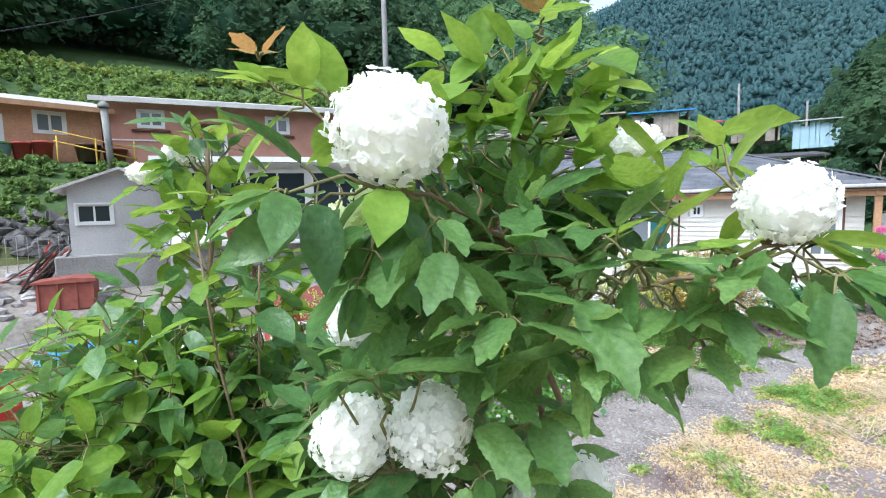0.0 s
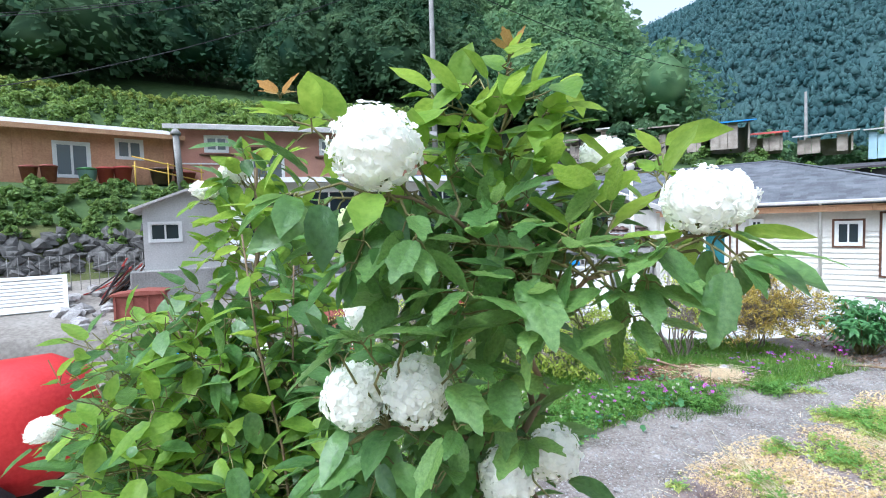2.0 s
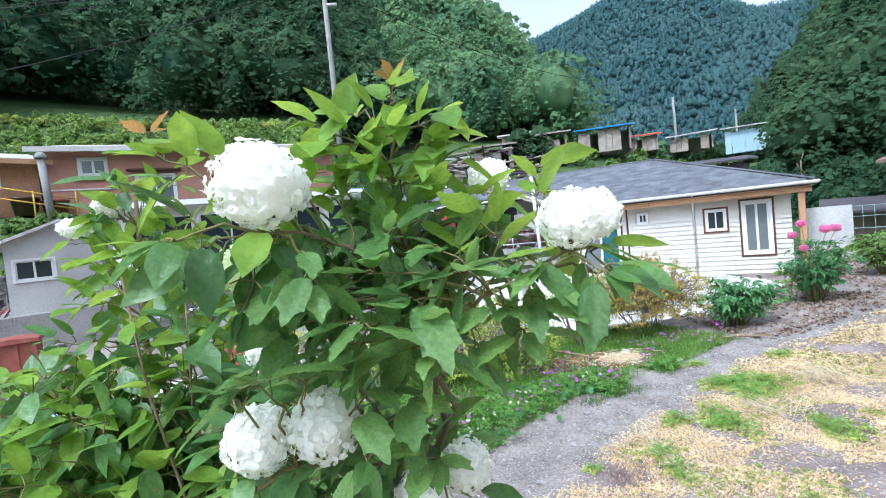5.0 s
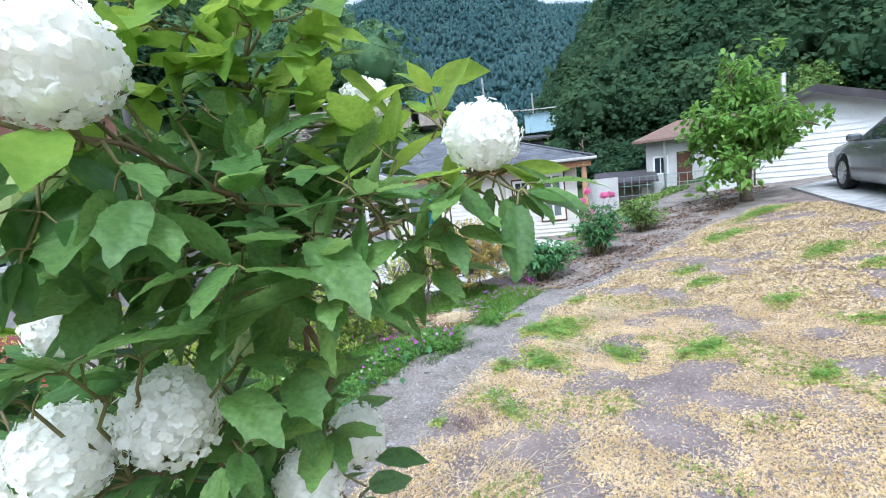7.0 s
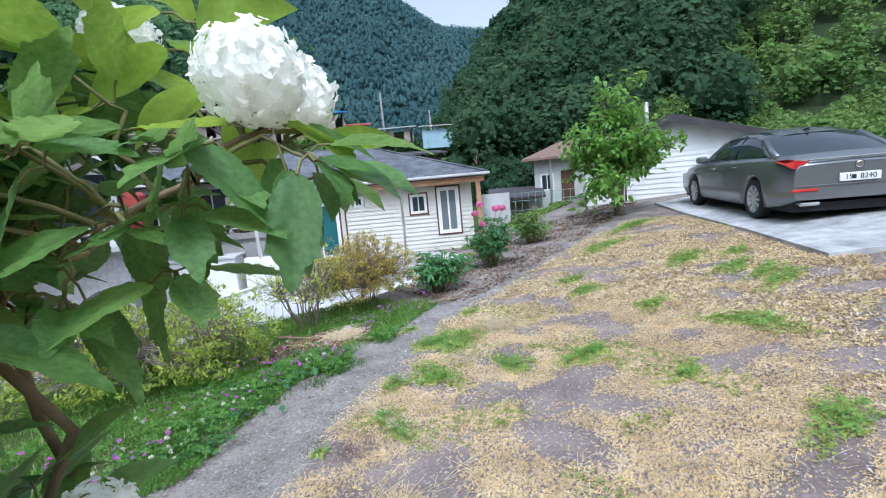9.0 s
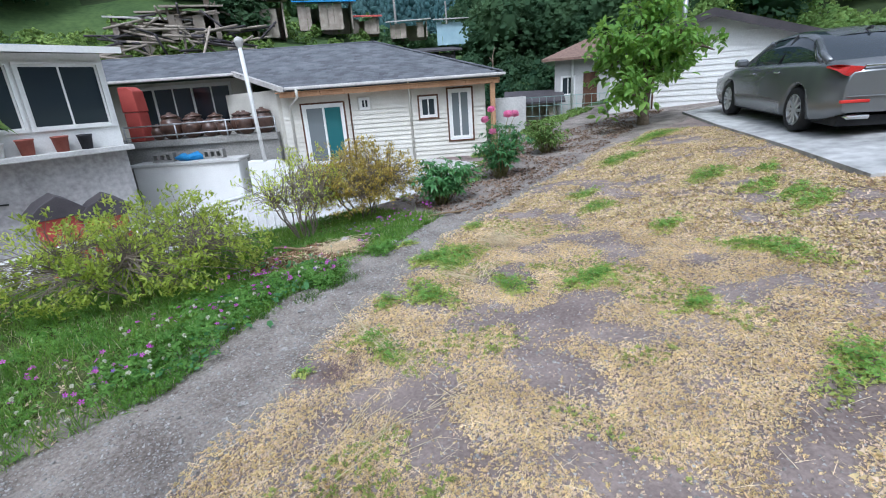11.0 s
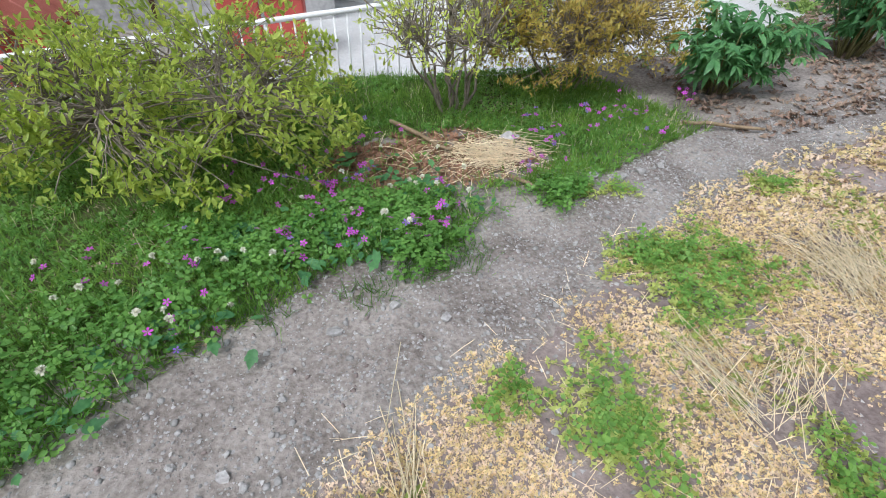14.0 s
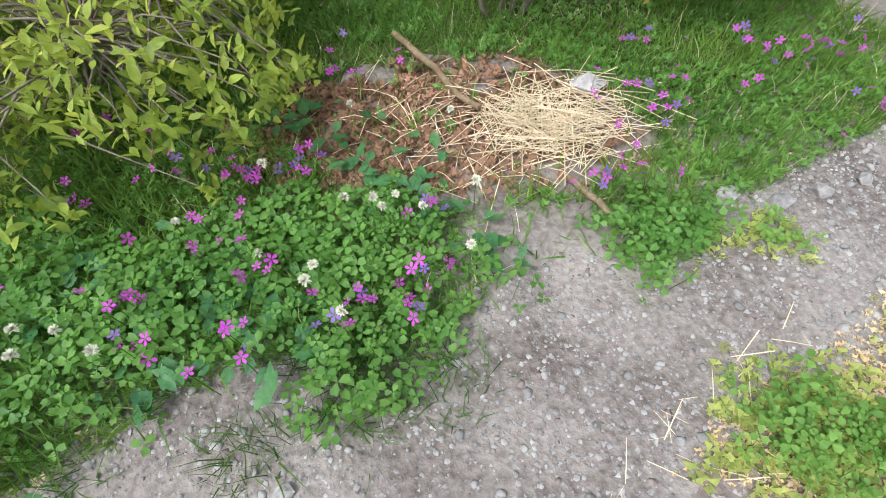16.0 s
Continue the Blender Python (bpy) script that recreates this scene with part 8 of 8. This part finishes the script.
# straw heaps, sticks
def straw_heap(cx_, cy_, rx, ry, n, length, lie, spread, label, up=0.05, thick=0.0016):
    e = thing("straw_heap", pose(0, 0, 0), label, "straw", "straw heaps")
    bm = bmesh.new()
    for _ in range(n):
        px, py = cx_ + gr.normal(0, rx * 0.5), cy_ + gr.normal(0, ry * 0.5)
        a = lie + gr.normal(0, spread)
        l = length * gr.uniform(0.4, 1.1)
        z0 = float(ground_z([px], [py])[0]) + gr.uniform(0.003, up)
        d = Vector((math.cos(a), math.sin(a), gr.normal(0, 0.08))) * l / 2
        c = Vector((px, py, z0))
        tube([c - d, c + Vector((0, 0, gr.uniform(0, 0.015))), c + d], thick, 3, bm, cap=False)
    tagged(part("straw_growth", bm, M_STRAW, e), kind="stuff")
    return e


straw_heap(2.56, 4.74, 0.24, 0.17, 300, 0.32, 0.3, 1.0, "flat heap of pale dry straw", 0.07)
straw_heap(2.3, 4.75, 0.45, 0.3, 160, 0.2, 0.4, 1.2, "scattered dry straw and leaves", 0.02)
straw_heap(3.75, 3.50, 0.20, 0.20, 230, 0.30, 1.25, 0.45, "swept tuft of pale dry grass", 0.07, 0.0012)
straw_heap(2.90, 3.14, 0.11, 0.16, 36, 0.34, 1.75, 0.13, "bundle of flattened straw stalks", 0.03, 0.0015)
straw_heap(3.12, 3.05, 0.16, 0.12, 48, 0.28, 0.7, 0.35, "dry grass tuft laid flat", 0.05, 0.0014)
straw_heap(1.85, 2.75, 0.05, 0.35, 50, 0.5, 1.5, 0.25, "long dry straws on the soil", 0.02)
straw_heap(1.5, 1.95, 0.4, 0.2, 16, 0.5, 0.4, 0.4, "long dry straws on the soil", 0.02)
x, y = spots([(2.30, 4.83, 0.50, 0.30), (1.80, 4.75, 0.34, 0.26), (2.15, 4.52, 0.34, 0.12)], 2500)
rosettes("leaf_litter", x, y, 0.026, material("red_brown_leaf_litter", (0.20, 0.10, 0.06), (0.40, 0.24, 0.15), 0.9, 6, 0.0, spread=0.3), "red-brown dry leaf litter under the shrubs", 0.005)
for k, (a, b, rad) in enumerate([((2.0, 5.2, 0.06), (2.32, 4.78, 0.05), 0.013), ((2.58, 4.50, 0.03), (2.70, 4.33, 0.03), 0.011), ((3.9, 4.95, 0.03), (4.35, 4.75, 0.03), 0.012)]):
    za, zb = float(ground_z([a[0]], [a[1]])[0]), float(ground_z([b[0]], [b[1]])[0])
    ob = part("stick", tube(curved((a[0], a[1], za + a[2]), (b[0], b[1], zb + b[2]), 0.0, 6, k, 0.006), [rad, rad, rad * 1.1, rad * 0.95, rad, rad * 0.9, rad * 0.8], 7), M_STEM)
    tagged(ob, "pale broken stick lying on straw", "stick", "sticks")
